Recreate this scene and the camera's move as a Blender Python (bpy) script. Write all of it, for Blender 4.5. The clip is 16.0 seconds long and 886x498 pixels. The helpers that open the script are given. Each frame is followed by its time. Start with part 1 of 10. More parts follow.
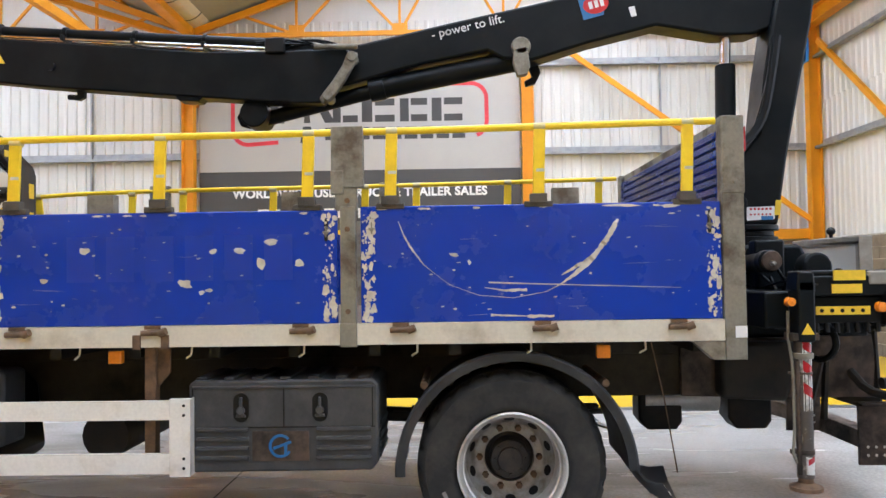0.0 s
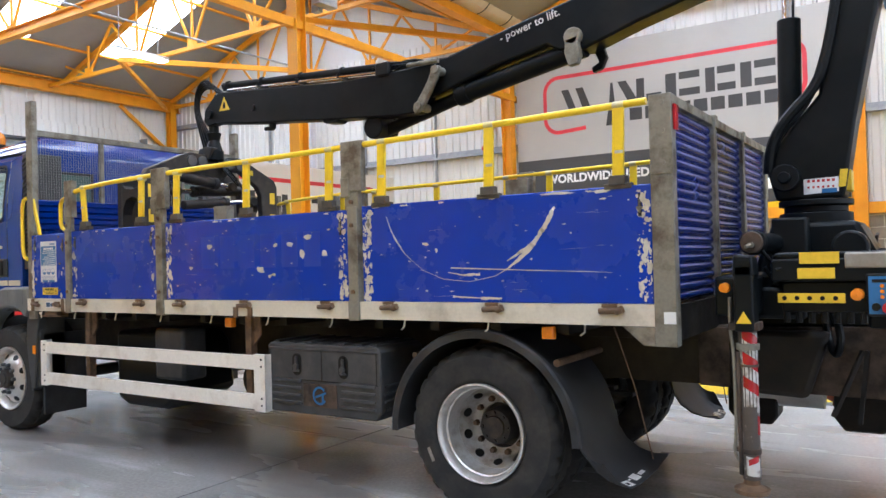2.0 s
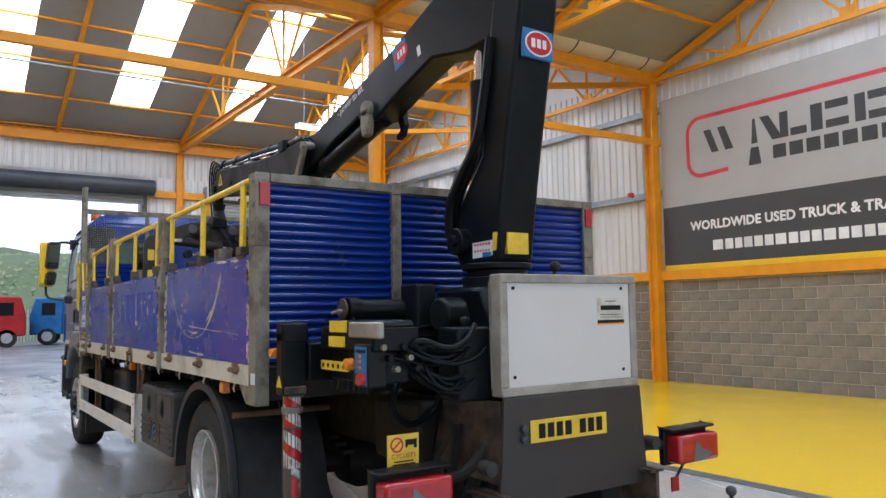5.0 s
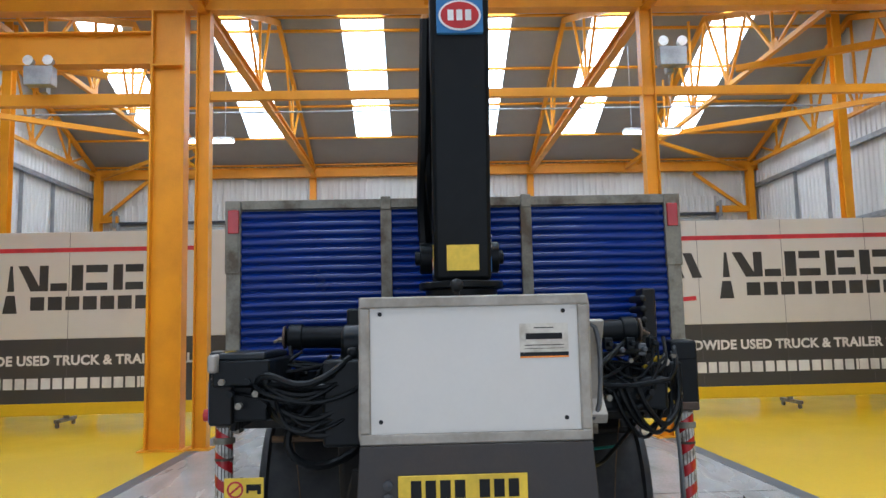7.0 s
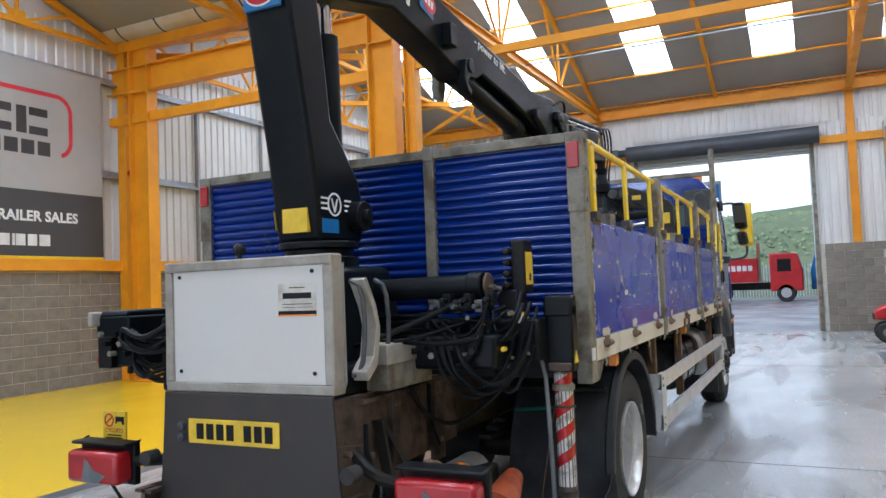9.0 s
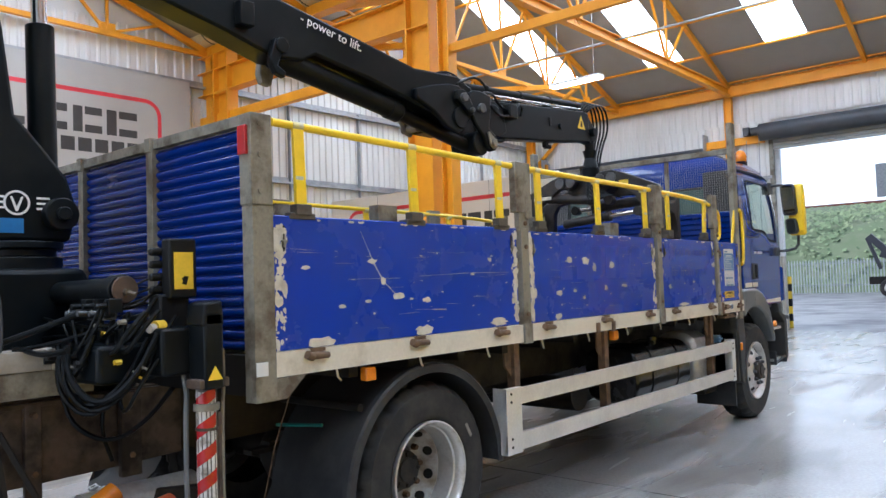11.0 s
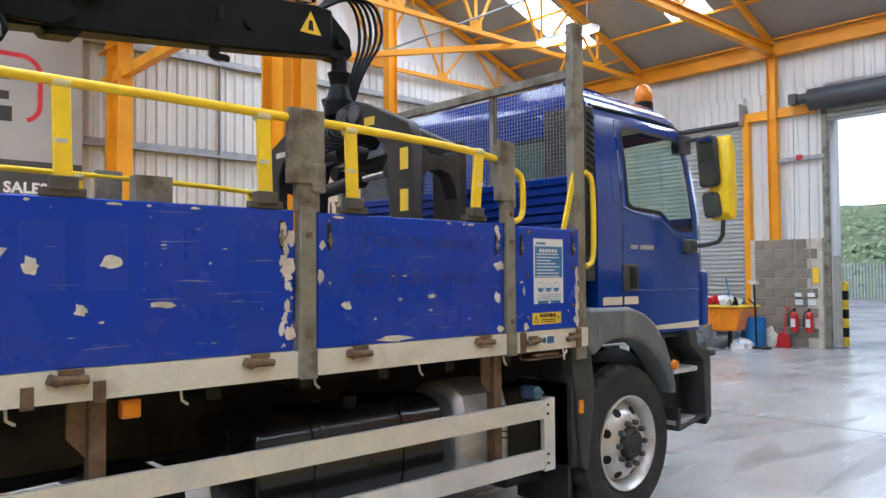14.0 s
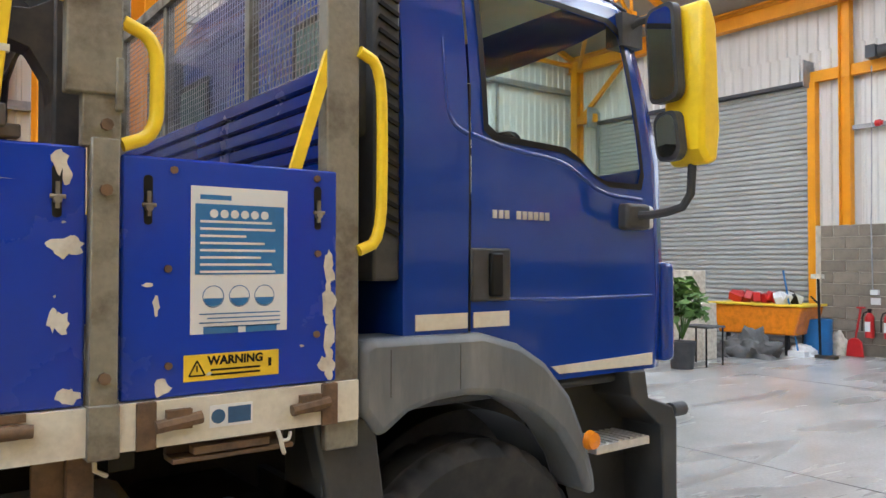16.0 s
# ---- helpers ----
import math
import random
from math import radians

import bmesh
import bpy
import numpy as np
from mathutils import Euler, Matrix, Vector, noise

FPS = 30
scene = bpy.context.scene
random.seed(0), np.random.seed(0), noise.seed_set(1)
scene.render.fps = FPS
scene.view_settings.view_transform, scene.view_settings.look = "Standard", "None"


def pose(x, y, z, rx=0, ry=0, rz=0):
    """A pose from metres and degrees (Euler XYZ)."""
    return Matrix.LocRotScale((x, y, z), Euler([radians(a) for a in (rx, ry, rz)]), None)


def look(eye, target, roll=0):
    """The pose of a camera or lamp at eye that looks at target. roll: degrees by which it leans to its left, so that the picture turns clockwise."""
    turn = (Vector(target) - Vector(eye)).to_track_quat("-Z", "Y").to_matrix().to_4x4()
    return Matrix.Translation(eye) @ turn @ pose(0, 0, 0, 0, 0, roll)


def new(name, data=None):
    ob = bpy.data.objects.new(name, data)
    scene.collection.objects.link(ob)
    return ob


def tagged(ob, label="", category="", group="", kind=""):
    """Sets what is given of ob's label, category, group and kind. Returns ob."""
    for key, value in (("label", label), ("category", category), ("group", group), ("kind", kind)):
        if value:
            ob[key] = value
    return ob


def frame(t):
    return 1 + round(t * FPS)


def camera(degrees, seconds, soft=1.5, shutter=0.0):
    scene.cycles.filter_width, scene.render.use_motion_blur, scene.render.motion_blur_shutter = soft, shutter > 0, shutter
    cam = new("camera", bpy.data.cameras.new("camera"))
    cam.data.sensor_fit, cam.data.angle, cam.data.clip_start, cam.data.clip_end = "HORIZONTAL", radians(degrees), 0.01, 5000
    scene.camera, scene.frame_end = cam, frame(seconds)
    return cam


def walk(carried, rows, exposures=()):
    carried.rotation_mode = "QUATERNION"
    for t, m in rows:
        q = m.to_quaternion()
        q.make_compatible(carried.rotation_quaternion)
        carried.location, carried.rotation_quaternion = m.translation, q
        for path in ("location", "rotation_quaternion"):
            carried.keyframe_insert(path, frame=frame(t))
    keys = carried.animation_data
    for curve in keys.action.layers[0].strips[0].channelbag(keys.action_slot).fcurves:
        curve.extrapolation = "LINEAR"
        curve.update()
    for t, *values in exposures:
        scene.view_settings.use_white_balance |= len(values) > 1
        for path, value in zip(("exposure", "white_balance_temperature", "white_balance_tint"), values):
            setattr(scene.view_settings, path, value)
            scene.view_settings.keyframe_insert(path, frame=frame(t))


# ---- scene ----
cam = camera(60.6, 16.0)
PATH = [
    (0, (-1.485, -5.226, 1.545), (-1.521, -3.227, 1.608), -0.8),
    (0.5, (-0.829, -5.327, 1.569), (-1.21, -3.364, 1.615), -0.8),
    (1, (-0.186, -5.286, 1.558), (-0.869, -3.407, 1.59), -1.1),
    (1.5, (0.484, -5.207, 1.56), (-0.443, -3.435, 1.59), -1.4),
    (2, (1.103, -5.05, 1.547), (0.012, -3.375, 1.573), -1.6),
    (2.5, (1.733, -4.854, 1.553), (0.518, -3.266, 1.587), -1.6),
    (3, (2.336, -4.599, 1.528), (1.04, -3.077, 1.566), -1.6),
    (3.5, (2.899, -4.28, 1.538), (1.539, -2.815, 1.587), -1.5),
    (3.7, (3.101, -4.125, 1.55), (1.714, -2.685, 1.611), -1.4),
    (5.8, (4.186, -1.701, 1.589), (2.348, -0.943, 1.8), -1.3),
    (6, (4.203, -1.45, 1.603), (2.324, -0.8, 1.822), -1.5),
    (6.5, (4.196, -0.835, 1.602), (2.244, -0.462, 1.828), -1.3),
    (7, (4.209, -0.207, 1.607), (2.221, -0.142, 1.819), -1.3),
    (7.5, (4.123, 0.405, 1.591), (2.143, 0.189, 1.771), -1.5),
    (8, (4.089, 1.056, 1.597), (2.151, 0.581, 1.741), -1.7),
    (8.2, (4.028, 1.299, 1.58), (2.115, 0.73, 1.71), -1.9),
    (10.3, (2.822, 3.637, 1.603), (1.223, 2.44, 1.686), -1.9),
    (10.5, (2.599, 3.768, 1.582), (1.023, 2.538, 1.663), -1.9),
    (11, (1.963, 4.033, 1.575), (0.449, 2.73, 1.661), -1.9),
    (11.5, (1.278, 4.182, 1.563), (-0.186, 2.822, 1.648), -1.6),
    (12, (0.557, 4.26, 1.576), (-0.871, 2.862, 1.661), -1.3),
    (12.5, (-0.152, 4.303, 1.594), (-1.547, 2.872, 1.675), -0.9),
    (13, (-0.86, 4.277, 1.593), (-2.23, 2.822, 1.671), -0.8),
    (13.5, (-1.584, 4.211, 1.587), (-2.934, 2.737, 1.666), -0.8),
    (14, (-2.285, 4.067, 1.605), (-3.624, 2.582, 1.673), -0.4),
    (14.5, (-2.981, 3.909, 1.605), (-4.311, 2.416, 1.665), -0.4),
    (15, (-3.665, 3.658, 1.602), (-4.983, 2.154, 1.653), -0.4),
    (15.5, (-4.29, 3.433, 1.605), (-5.566, 1.893, 1.647), -0.3),
    (16, (-4.882, 3.118, 1.614), (-6.083, 1.52, 1.652), 0.1),
]
walk(cam, [(t, look(eye, target, roll)) for t, eye, target, roll in PATH],
     exposures=[(0.0, 1.23, 5670, 13), (2.0, 1.16, 5560, 13), (3.7, 0.88, 5600, 13), (5.8, 0.60, 5600, 11), (8.2, 0.66, 5450, 10), (10.3, 0.95, 5430, 12), (13.0, 0.93, 5500, 12), (15.5, 0.94, 5820, 12), (16.0, 1.03, 5920, 12)])

# ---- light ----
world = bpy.data.worlds.new("overcast_sky")
scene.world = world
world.use_nodes = True
wn = world.node_tree.nodes
sky = wn.new("ShaderNodeTexSky")
sky.sky_type, sky.sun_disc = "NISHITA", False
sky.sun_elevation, sky.sun_rotation = radians(48), radians(150)
sky.air_density, sky.dust_density = 1.0, 4.0
world.node_tree.links.new(sky.outputs[0], wn["Background"].inputs[0])
wn["Background"].inputs[1].default_value = 0.085
sun = new("sun", bpy.data.lights.new("sun", "SUN"))
sun.data.energy, sun.data.angle, sun.data.color = 1.0, radians(15), (1.0, 0.97, 0.92)
sun.matrix_world = look((0, 0, 30), (-9, 16, 0))
SKYLIGHT = 5.4
LAMP = 14.0
# added fill lamp in an unseen back opening, brightens faces towards +x
back_fill = new("door_daylight", bpy.data.lights.new("door_daylight", "AREA"))
back_fill.data.shape, back_fill.data.size, back_fill.data.size_y = "RECTANGLE", 7.2, 4.7
back_fill.data.energy, back_fill.data.color = 58.0, (1.0, 0.97, 0.92)
back_fill.matrix_world = look((6.1, 0, 2.42), (0, 0, 2.42))

# ---- materials ----
def nodes_of(name):
    m = bpy.data.materials.new(name)
    m.use_nodes = True
    return m, m.node_tree.nodes, m.node_tree.links, m.node_tree.nodes["Principled BSDF"]


def surface(name, base, other=None, scale=4.0, rough=0.5, rough2=None, metal=0.0, bump=0.0, bump_scale=60.0, fine=0.12, coat=0.0,
            stretch=(1, 1, 1), lo=0.42, hi=0.68, vary=0.0, spec=0.5):
    """A painted or raw surface: two colours mixed by stains, fine grain on top, roughness that follows the stains, fine relief."""
    m, n, l, b = nodes_of(name)
    tc = n.new("ShaderNodeTexCoord")
    mp = n.new("ShaderNodeMapping")
    mp.inputs["Scale"].default_value = stretch
    l.new(tc.outputs["Object"], mp.inputs[0])
    big = n.new("ShaderNodeTexNoise")
    big.inputs["Scale"].default_value, big.inputs["Detail"].default_value, big.inputs["Roughness"].default_value = scale, 6, 0.62
    l.new(mp.outputs[0], big.inputs["Vector"])
    ramp = n.new("ShaderNodeMapRange")
    ramp.inputs[1].default_value, ramp.inputs[2].default_value = lo, hi
    l.new(big.outputs[0], ramp.inputs[0])
    mix = n.new("ShaderNodeMix")
    mix.data_type = "RGBA"
    other = other or tuple(c * 0.72 for c in base)
    mix.inputs["A"].default_value, mix.inputs["B"].default_value = (*base, 1), (*other, 1)
    l.new(ramp.outputs[0], mix.inputs["Factor"])
    grain = n.new("ShaderNodeTexNoise")
    grain.inputs["Scale"].default_value, grain.inputs["Detail"].default_value = bump_scale, 3
    l.new(mp.outputs[0], grain.inputs["Vector"])
    g2 = n.new("ShaderNodeMapRange")
    g2.inputs[3].default_value, g2.inputs[4].default_value = 1 - fine, 1 + fine
    l.new(grain.outputs[0], g2.inputs[0])
    last = g2.outputs[0]
    if vary:
        oi = n.new("ShaderNodeObjectInfo")
        v = n.new("ShaderNodeMapRange")
        v.inputs[3].default_value, v.inputs[4].default_value = 1 - vary, 1 + vary
        l.new(oi.outputs["Random"], v.inputs[0])
        mu = n.new("ShaderNodeMath")
        mu.operation = "MULTIPLY"
        l.new(last, mu.inputs[0]), l.new(v.outputs[0], mu.inputs[1])
        last = mu.outputs[0]
    mul = n.new("ShaderNodeVectorMath")
    mul.operation = "SCALE"
    l.new(mix.outputs["Result"], mul.inputs[0]), l.new(last, mul.inputs["Scale"])
    l.new(mul.outputs[0], b.inputs["Base Color"])
    rr = n.new("ShaderNodeMapRange")
    rr.inputs[3].default_value, rr.inputs[4].default_value = rough, rough if rough2 is None else rough2
    l.new(ramp.outputs[0], rr.inputs[0])
    l.new(rr.outputs[0], b.inputs["Roughness"])
    b.inputs["Metallic"].default_value, b.inputs["Coat Weight"].default_value = metal, coat
    b.inputs["Specular IOR Level"].default_value = spec
    b.inputs["Coat Roughness"].default_value = 0.08
    if bump:
        bp = n.new("ShaderNodeBump")
        bp.inputs["Strength"].default_value, bp.inputs["Distance"].default_value = bump, 0.004
        l.new(grain.outputs[0], bp.inputs["Height"])
        l.new(bp.outputs[0], b.inputs["Normal"])
    return m


def glow(name, colour, strength):
    m, n, l, b = nodes_of(name)
    b.inputs["Base Color"].default_value = (*colour, 1)
    b.inputs["Emission Color"].default_value, b.inputs["Emission Strength"].default_value = (*colour, 1), strength
    return m


def clear_glass(name, tint=(0.8, 0.9, 0.86), rough=0.0):
    m, n, l, b = nodes_of(name)
    n.remove(b)
    see, shine, mix, lw = (n.new("ShaderNode" + k) for k in ("BsdfTransparent", "BsdfGlossy", "MixShader", "LayerWeight"))
    see.inputs[0].default_value, shine.inputs["Roughness"].default_value = (*tint, 1), rough
    power, scaled = n.new("ShaderNodeMath"), n.new("ShaderNodeMath")
    power.operation, scaled.operation = "POWER", "MULTIPLY_ADD"
    power.inputs[1].default_value, scaled.inputs[1].default_value, scaled.inputs[2].default_value = 4.0, 0.85, 0.05
    lw.inputs[0].default_value = 0.5
    l.new(lw.outputs["Facing"], power.inputs[0]), l.new(power.outputs[0], scaled.inputs[0]), l.new(scaled.outputs[0], mix.inputs[0])
    l.new(see.outputs[0], mix.inputs[1]), l.new(shine.outputs[0], mix.inputs[2])
    l.new(mix.outputs[0], n["Material Output"].inputs[0])
    return m


def concrete_floor():
    """Polished grey concrete: broad stains, darker oily patches, a darker ellipse about x -3, y 0, glossy where wet or
    worn.
    """
    m, n, l, b = nodes_of("polished_concrete")
    tc = n.new("ShaderNodeTexCoord")
    a = n.new("ShaderNodeTexNoise")
    a.inputs["Scale"].default_value, a.inputs["Detail"].default_value, a.inputs["Roughness"].default_value = 0.55, 7, 0.6
    l.new(tc.outputs["Object"], a.inputs["Vector"])
    mp = n.new("ShaderNodeMapping")
    mp.inputs["Scale"].default_value = (0.35, 1.6, 1)
    l.new(tc.outputs["Object"], mp.inputs[0])
    s = n.new("ShaderNodeTexNoise")
    s.inputs["Scale"].default_value, s.inputs["Detail"].default_value, s.inputs["Distortion"].default_value = 1.3, 8, 0.7
    l.new(mp.outputs[0], s.inputs["Vector"])
    r = n.new("ShaderNodeValToRGB")
    r.color_ramp.elements[0].position, r.color_ramp.elements[0].color = 0.32, (0.27, 0.262, 0.25, 1)
    r.color_ramp.elements[1].position, r.color_ramp.elements[1].color = 0.62, (0.45, 0.44, 0.425, 1)
    l.new(a.outputs[0], r.inputs[0])
    r2 = n.new("ShaderNodeMapRange")
    r2.inputs[1].default_value, r2.inputs[2].default_value, r2.inputs[3].default_value, r2.inputs[4].default_value = 0.52, 0.68, 0, 0.6
    l.new(s.outputs[0], r2.inputs[0])
    mix = n.new("ShaderNodeMix")
    mix.data_type = "RGBA"
    mix.inputs["B"].default_value = (0.095, 0.08, 0.065, 1)
    l.new(r2.outputs[0], mix.inputs["Factor"]), l.new(r.outputs[0], mix.inputs["A"])
    # darker brown tint in an ellipse round x -3, y 0, ragged at its rim
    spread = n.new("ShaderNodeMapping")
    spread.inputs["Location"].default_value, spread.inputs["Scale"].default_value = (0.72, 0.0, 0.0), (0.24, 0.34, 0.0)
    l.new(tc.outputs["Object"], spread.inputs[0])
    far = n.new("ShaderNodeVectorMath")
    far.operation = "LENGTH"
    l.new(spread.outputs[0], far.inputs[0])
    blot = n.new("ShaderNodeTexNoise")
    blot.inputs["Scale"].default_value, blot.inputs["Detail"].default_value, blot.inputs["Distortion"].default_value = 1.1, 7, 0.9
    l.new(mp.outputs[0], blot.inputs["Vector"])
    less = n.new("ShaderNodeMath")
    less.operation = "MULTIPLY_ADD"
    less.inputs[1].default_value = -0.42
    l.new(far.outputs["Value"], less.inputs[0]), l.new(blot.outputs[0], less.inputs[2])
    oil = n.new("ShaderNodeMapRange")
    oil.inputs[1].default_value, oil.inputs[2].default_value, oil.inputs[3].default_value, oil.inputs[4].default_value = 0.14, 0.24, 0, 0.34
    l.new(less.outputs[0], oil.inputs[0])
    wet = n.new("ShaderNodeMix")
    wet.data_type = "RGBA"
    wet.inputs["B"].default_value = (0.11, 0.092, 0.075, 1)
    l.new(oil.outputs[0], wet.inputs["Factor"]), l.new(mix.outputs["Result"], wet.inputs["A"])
    sp = n.new("ShaderNodeTexNoise")
    sp.inputs["Scale"].default_value, sp.inputs["Detail"].default_value = 38, 5
    l.new(tc.outputs["Object"], sp.inputs["Vector"])
    sr = n.new("ShaderNodeMapRange")
    sr.inputs[1].default_value, sr.inputs[2].default_value, sr.inputs[3].default_value, sr.inputs[4].default_value = 0.3, 0.7, 0.84, 1.12
    l.new(sp.outputs[0], sr.inputs[0])
    sc = n.new("ShaderNodeVectorMath")
    sc.operation = "SCALE"
    l.new(wet.outputs["Result"], sc.inputs[0]), l.new(sr.outputs[0], sc.inputs["Scale"])
    l.new(sc.outputs[0], b.inputs["Base Color"])
    rr = n.new("ShaderNodeMapRange")
    rr.inputs[1].default_value, rr.inputs[2].default_value, rr.inputs[3].default_value, rr.inputs[4].default_value = 0.35, 0.7, 0.15, 0.36
    l.new(s.outputs[0], rr.inputs[0]), l.new(rr.outputs[0], b.inputs["Roughness"])
    f = n.new("ShaderNodeTexNoise")
    f.inputs["Scale"].default_value = 9
    l.new(tc.outputs["Object"], f.inputs["Vector"])
    bp = n.new("ShaderNodeBump")
    bp.inputs["Strength"].default_value, bp.inputs["Distance"].default_value = 0.05, 0.004
    l.new(f.outputs[0], bp.inputs["Height"]), l.new(bp.outputs[0], b.inputs["Normal"])
    return m


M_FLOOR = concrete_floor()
M_YELLOW_FLOOR = surface("yellow_floor_paint", (0.76, 0.49, 0.012), (0.71, 0.455, 0.015), 0.8, 0.16, 0.26, bump=0.02, bump_scale=20, fine=0.05)
M_LINE = surface("grey_floor_line", (0.10, 0.105, 0.115), scale=3, rough=0.4)
M_ORANGE = surface("orange_steel_paint", (0.742, 0.310, 0.004), (0.636, 0.259, 0.006), 1.6, 0.42, 0.55, fine=0.06, spec=0.35)
M_CLAD = surface("white_wall_cladding", (0.66, 0.65, 0.62), (0.56, 0.55, 0.52), 0.8, 0.36, fine=0.04, stretch=(1, 1, 0.3))
M_ROOF = surface("grey_roof_lining", (0.30, 0.29, 0.275), (0.265, 0.257, 0.243), 0.7, 0.7, fine=0.04)
M_GUTTER = surface("beige_gutter_sheet", (0.58, 0.52, 0.42), (0.48, 0.42, 0.33), 2.0, 0.6)
M_PALE = surface("weathered_fence_steel", (0.50, 0.54, 0.56), (0.40, 0.44, 0.47), 3, 0.6, metal=0.2)
M_GALV = surface("galvanised_steel", (0.36, 0.37, 0.38), (0.27, 0.28, 0.29), 5, 0.42, 0.6, metal=0.5)
M_BLOCK = surface("concrete_block", (0.22, 0.19, 0.15), (0.15, 0.13, 0.103), 5, 0.9, bump=0.5, bump_scale=90, fine=0.16, vary=0.14)
M_MORTAR = surface("mortar", (0.50, 0.465, 0.39), scale=6, rough=0.95, bump=0.4)
M_SKYLIGHT = glow("translucent_skylight", (0.86, 0.94, 1.0), SKYLIGHT)
M_LAMP = glow("led_diffuser", (1.0, 0.97, 0.92), LAMP)
M_SHUTTER = surface("grey_roller_shutter", (0.36, 0.37, 0.355), (0.31, 0.32, 0.305), 1.5, 0.6)
M_DARKBOX = surface("dark_grey_steel", (0.045, 0.05, 0.058), scale=3, rough=0.45)
# stands lightened, wall banners darkened: uneven light put into the vinyl's colour
M_VINYL = surface("grey_banner_vinyl_lifted", (0.66, 0.63, 0.585), (0.60, 0.57, 0.53), 0.5, 0.5, fine=0.02)
M_VINYL_WALL = surface("grey_banner_vinyl_dimmed", (0.39, 0.375, 0.35), (0.345, 0.33, 0.31), 0.5, 0.5, fine=0.02)
M_VINYL_DARK = surface("charcoal_banner_vinyl", (0.055, 0.053, 0.052), (0.045, 0.044, 0.043), 0.6, 0.5, fine=0.02)
M_PRINT_DARK = surface("charcoal_print", (0.04, 0.038, 0.037), scale=2, rough=0.5, fine=0.02)
M_PRINT_RED = surface("red_print", (0.62, 0.035, 0.05), scale=2, rough=0.5, fine=0.02)
M_PRINT_WHITE = surface("white_print", (0.78, 0.77, 0.75), scale=2, rough=0.5, fine=0.02)
M_BLUE = surface("blue_vehicle_paint", (0.0055, 0.041, 0.40), (0.009, 0.040, 0.335), 2.5, 0.2, 0.36, fine=0.05, coat=0.25, spec=0.4)
M_PLANK = surface("deep_blue_plank_paint", (0.0015, 0.022, 0.19), (0.002, 0.018, 0.145), 2.5, 0.17, 0.3, fine=0.06, spec=0.4)
M_BLUE_DARK = surface("dark_blue_cab_paint", (0.008, 0.043, 0.285), (0.008, 0.039, 0.25), 2.0, 0.12, 0.18, fine=0.03, coat=0.8, bump=0.1, bump_scale=4.5, spec=0.25)
M_GUARDRAIL = surface("pale_painted_guard", (0.78, 0.755, 0.69), (0.58, 0.53, 0.45), 6, 0.45, 0.6, bump=0.1, lo=0.5, hi=0.8)
M_CREAM = surface("worn_cream_paint", (0.62, 0.58, 0.48), (0.36, 0.31, 0.23), 4.5, 0.5, 0.75, bump=0.15, lo=0.5, hi=0.8)
M_CHIP = surface("bare_primer", (0.62, 0.585, 0.50), (0.42, 0.375, 0.30), 14, 0.6, bump=0.3)
M_STEEL = surface("weathered_grey_steel", (0.225, 0.21, 0.165), (0.105, 0.082, 0.055), 6, 0.5, 0.75, metal=0.15, bump=0.3, lo=0.46, hi=0.64, fine=0.22)
M_FOOT = surface("dark_dirty_steel", (0.085, 0.072, 0.056), (0.045, 0.036, 0.027), 12, 0.7, bump=0.4)
M_RUST = surface("rusty_steel", (0.16, 0.095, 0.05), (0.07, 0.045, 0.028), 14, 0.8, bump=0.5)
M_YELLOW = surface("yellow_safety_paint", (0.88, 0.62, 0.008), (0.78, 0.53, 0.015), 8, 0.34, 0.55, fine=0.06)
M_CLAMP = surface("worn_pale_yellow", (0.62, 0.52, 0.2), (0.5, 0.45, 0.3), 18, 0.5, fine=0.1)
M_MUDDY = surface("road_dirt_on_chassis", (0.045, 0.034, 0.018), (0.014, 0.012, 0.009), 3, 0.55, 0.8, bump=0.3, lo=0.4, hi=0.65, spec=0.3)
M_RUBPATCH = surface("rubbed_rubber", (0.26, 0.245, 0.225), (0.15, 0.14, 0.125), 20, 0.8, bump=0.2)
M_TANK = surface("glossy_black_tank", (0.011, 0.011, 0.012), (0.02, 0.018, 0.016), 4, 0.14, 0.3, bump=0.06)
M_CAPBLUE = surface("pale_blue_plastic", (0.17, 0.33, 0.52), scale=10, rough=0.45)
M_NAVY = surface("navy_print", (0.03, 0.09, 0.19), scale=10, rough=0.5)
M_BLACK = surface("black_chassis_paint", (0.012, 0.011, 0.010), (0.032, 0.026, 0.019), 5, 0.5, 0.75, bump=0.15, spec=0.25)
M_CRANE = surface("black_crane_paint", (0.0045, 0.0065, 0.008), (0.010, 0.011, 0.0115), 3, 0.32, 0.5, fine=0.16, spec=0.16, bump=0.06, bump_scale=14)
M_RUBBER = surface("tyre_rubber", (0.024, 0.024, 0.024), (0.056, 0.052, 0.046), 6, 0.75, 0.9, bump=0.3, bump_scale=40, spec=0.3)
M_WIRE = surface("bright_wire", (0.46, 0.45, 0.42), (0.34, 0.33, 0.31), 6, 0.4, 0.6, metal=0.2)
M_CONE = surface("faded_orange_plastic", (0.50, 0.10, 0.03), (0.28, 0.06, 0.03), 9, 0.5, 0.7)
M_LINING = surface("pale_cab_lining", (0.72, 0.72, 0.68), (0.66, 0.66, 0.62), 5, 0.8)
M_HOSE = surface("hydraulic_hose", (0.0035, 0.0045, 0.005), scale=10, rough=0.38, spec=0.18)
M_ALU = surface("worn_aluminium", (0.66, 0.655, 0.63), (0.50, 0.49, 0.46), 7, 0.36, 0.5, metal=0.55)
M_ALUCLEAN = surface("clean_aluminium", (0.72, 0.72, 0.70), (0.63, 0.63, 0.61), 5, 0.34, 0.45, metal=0.5)
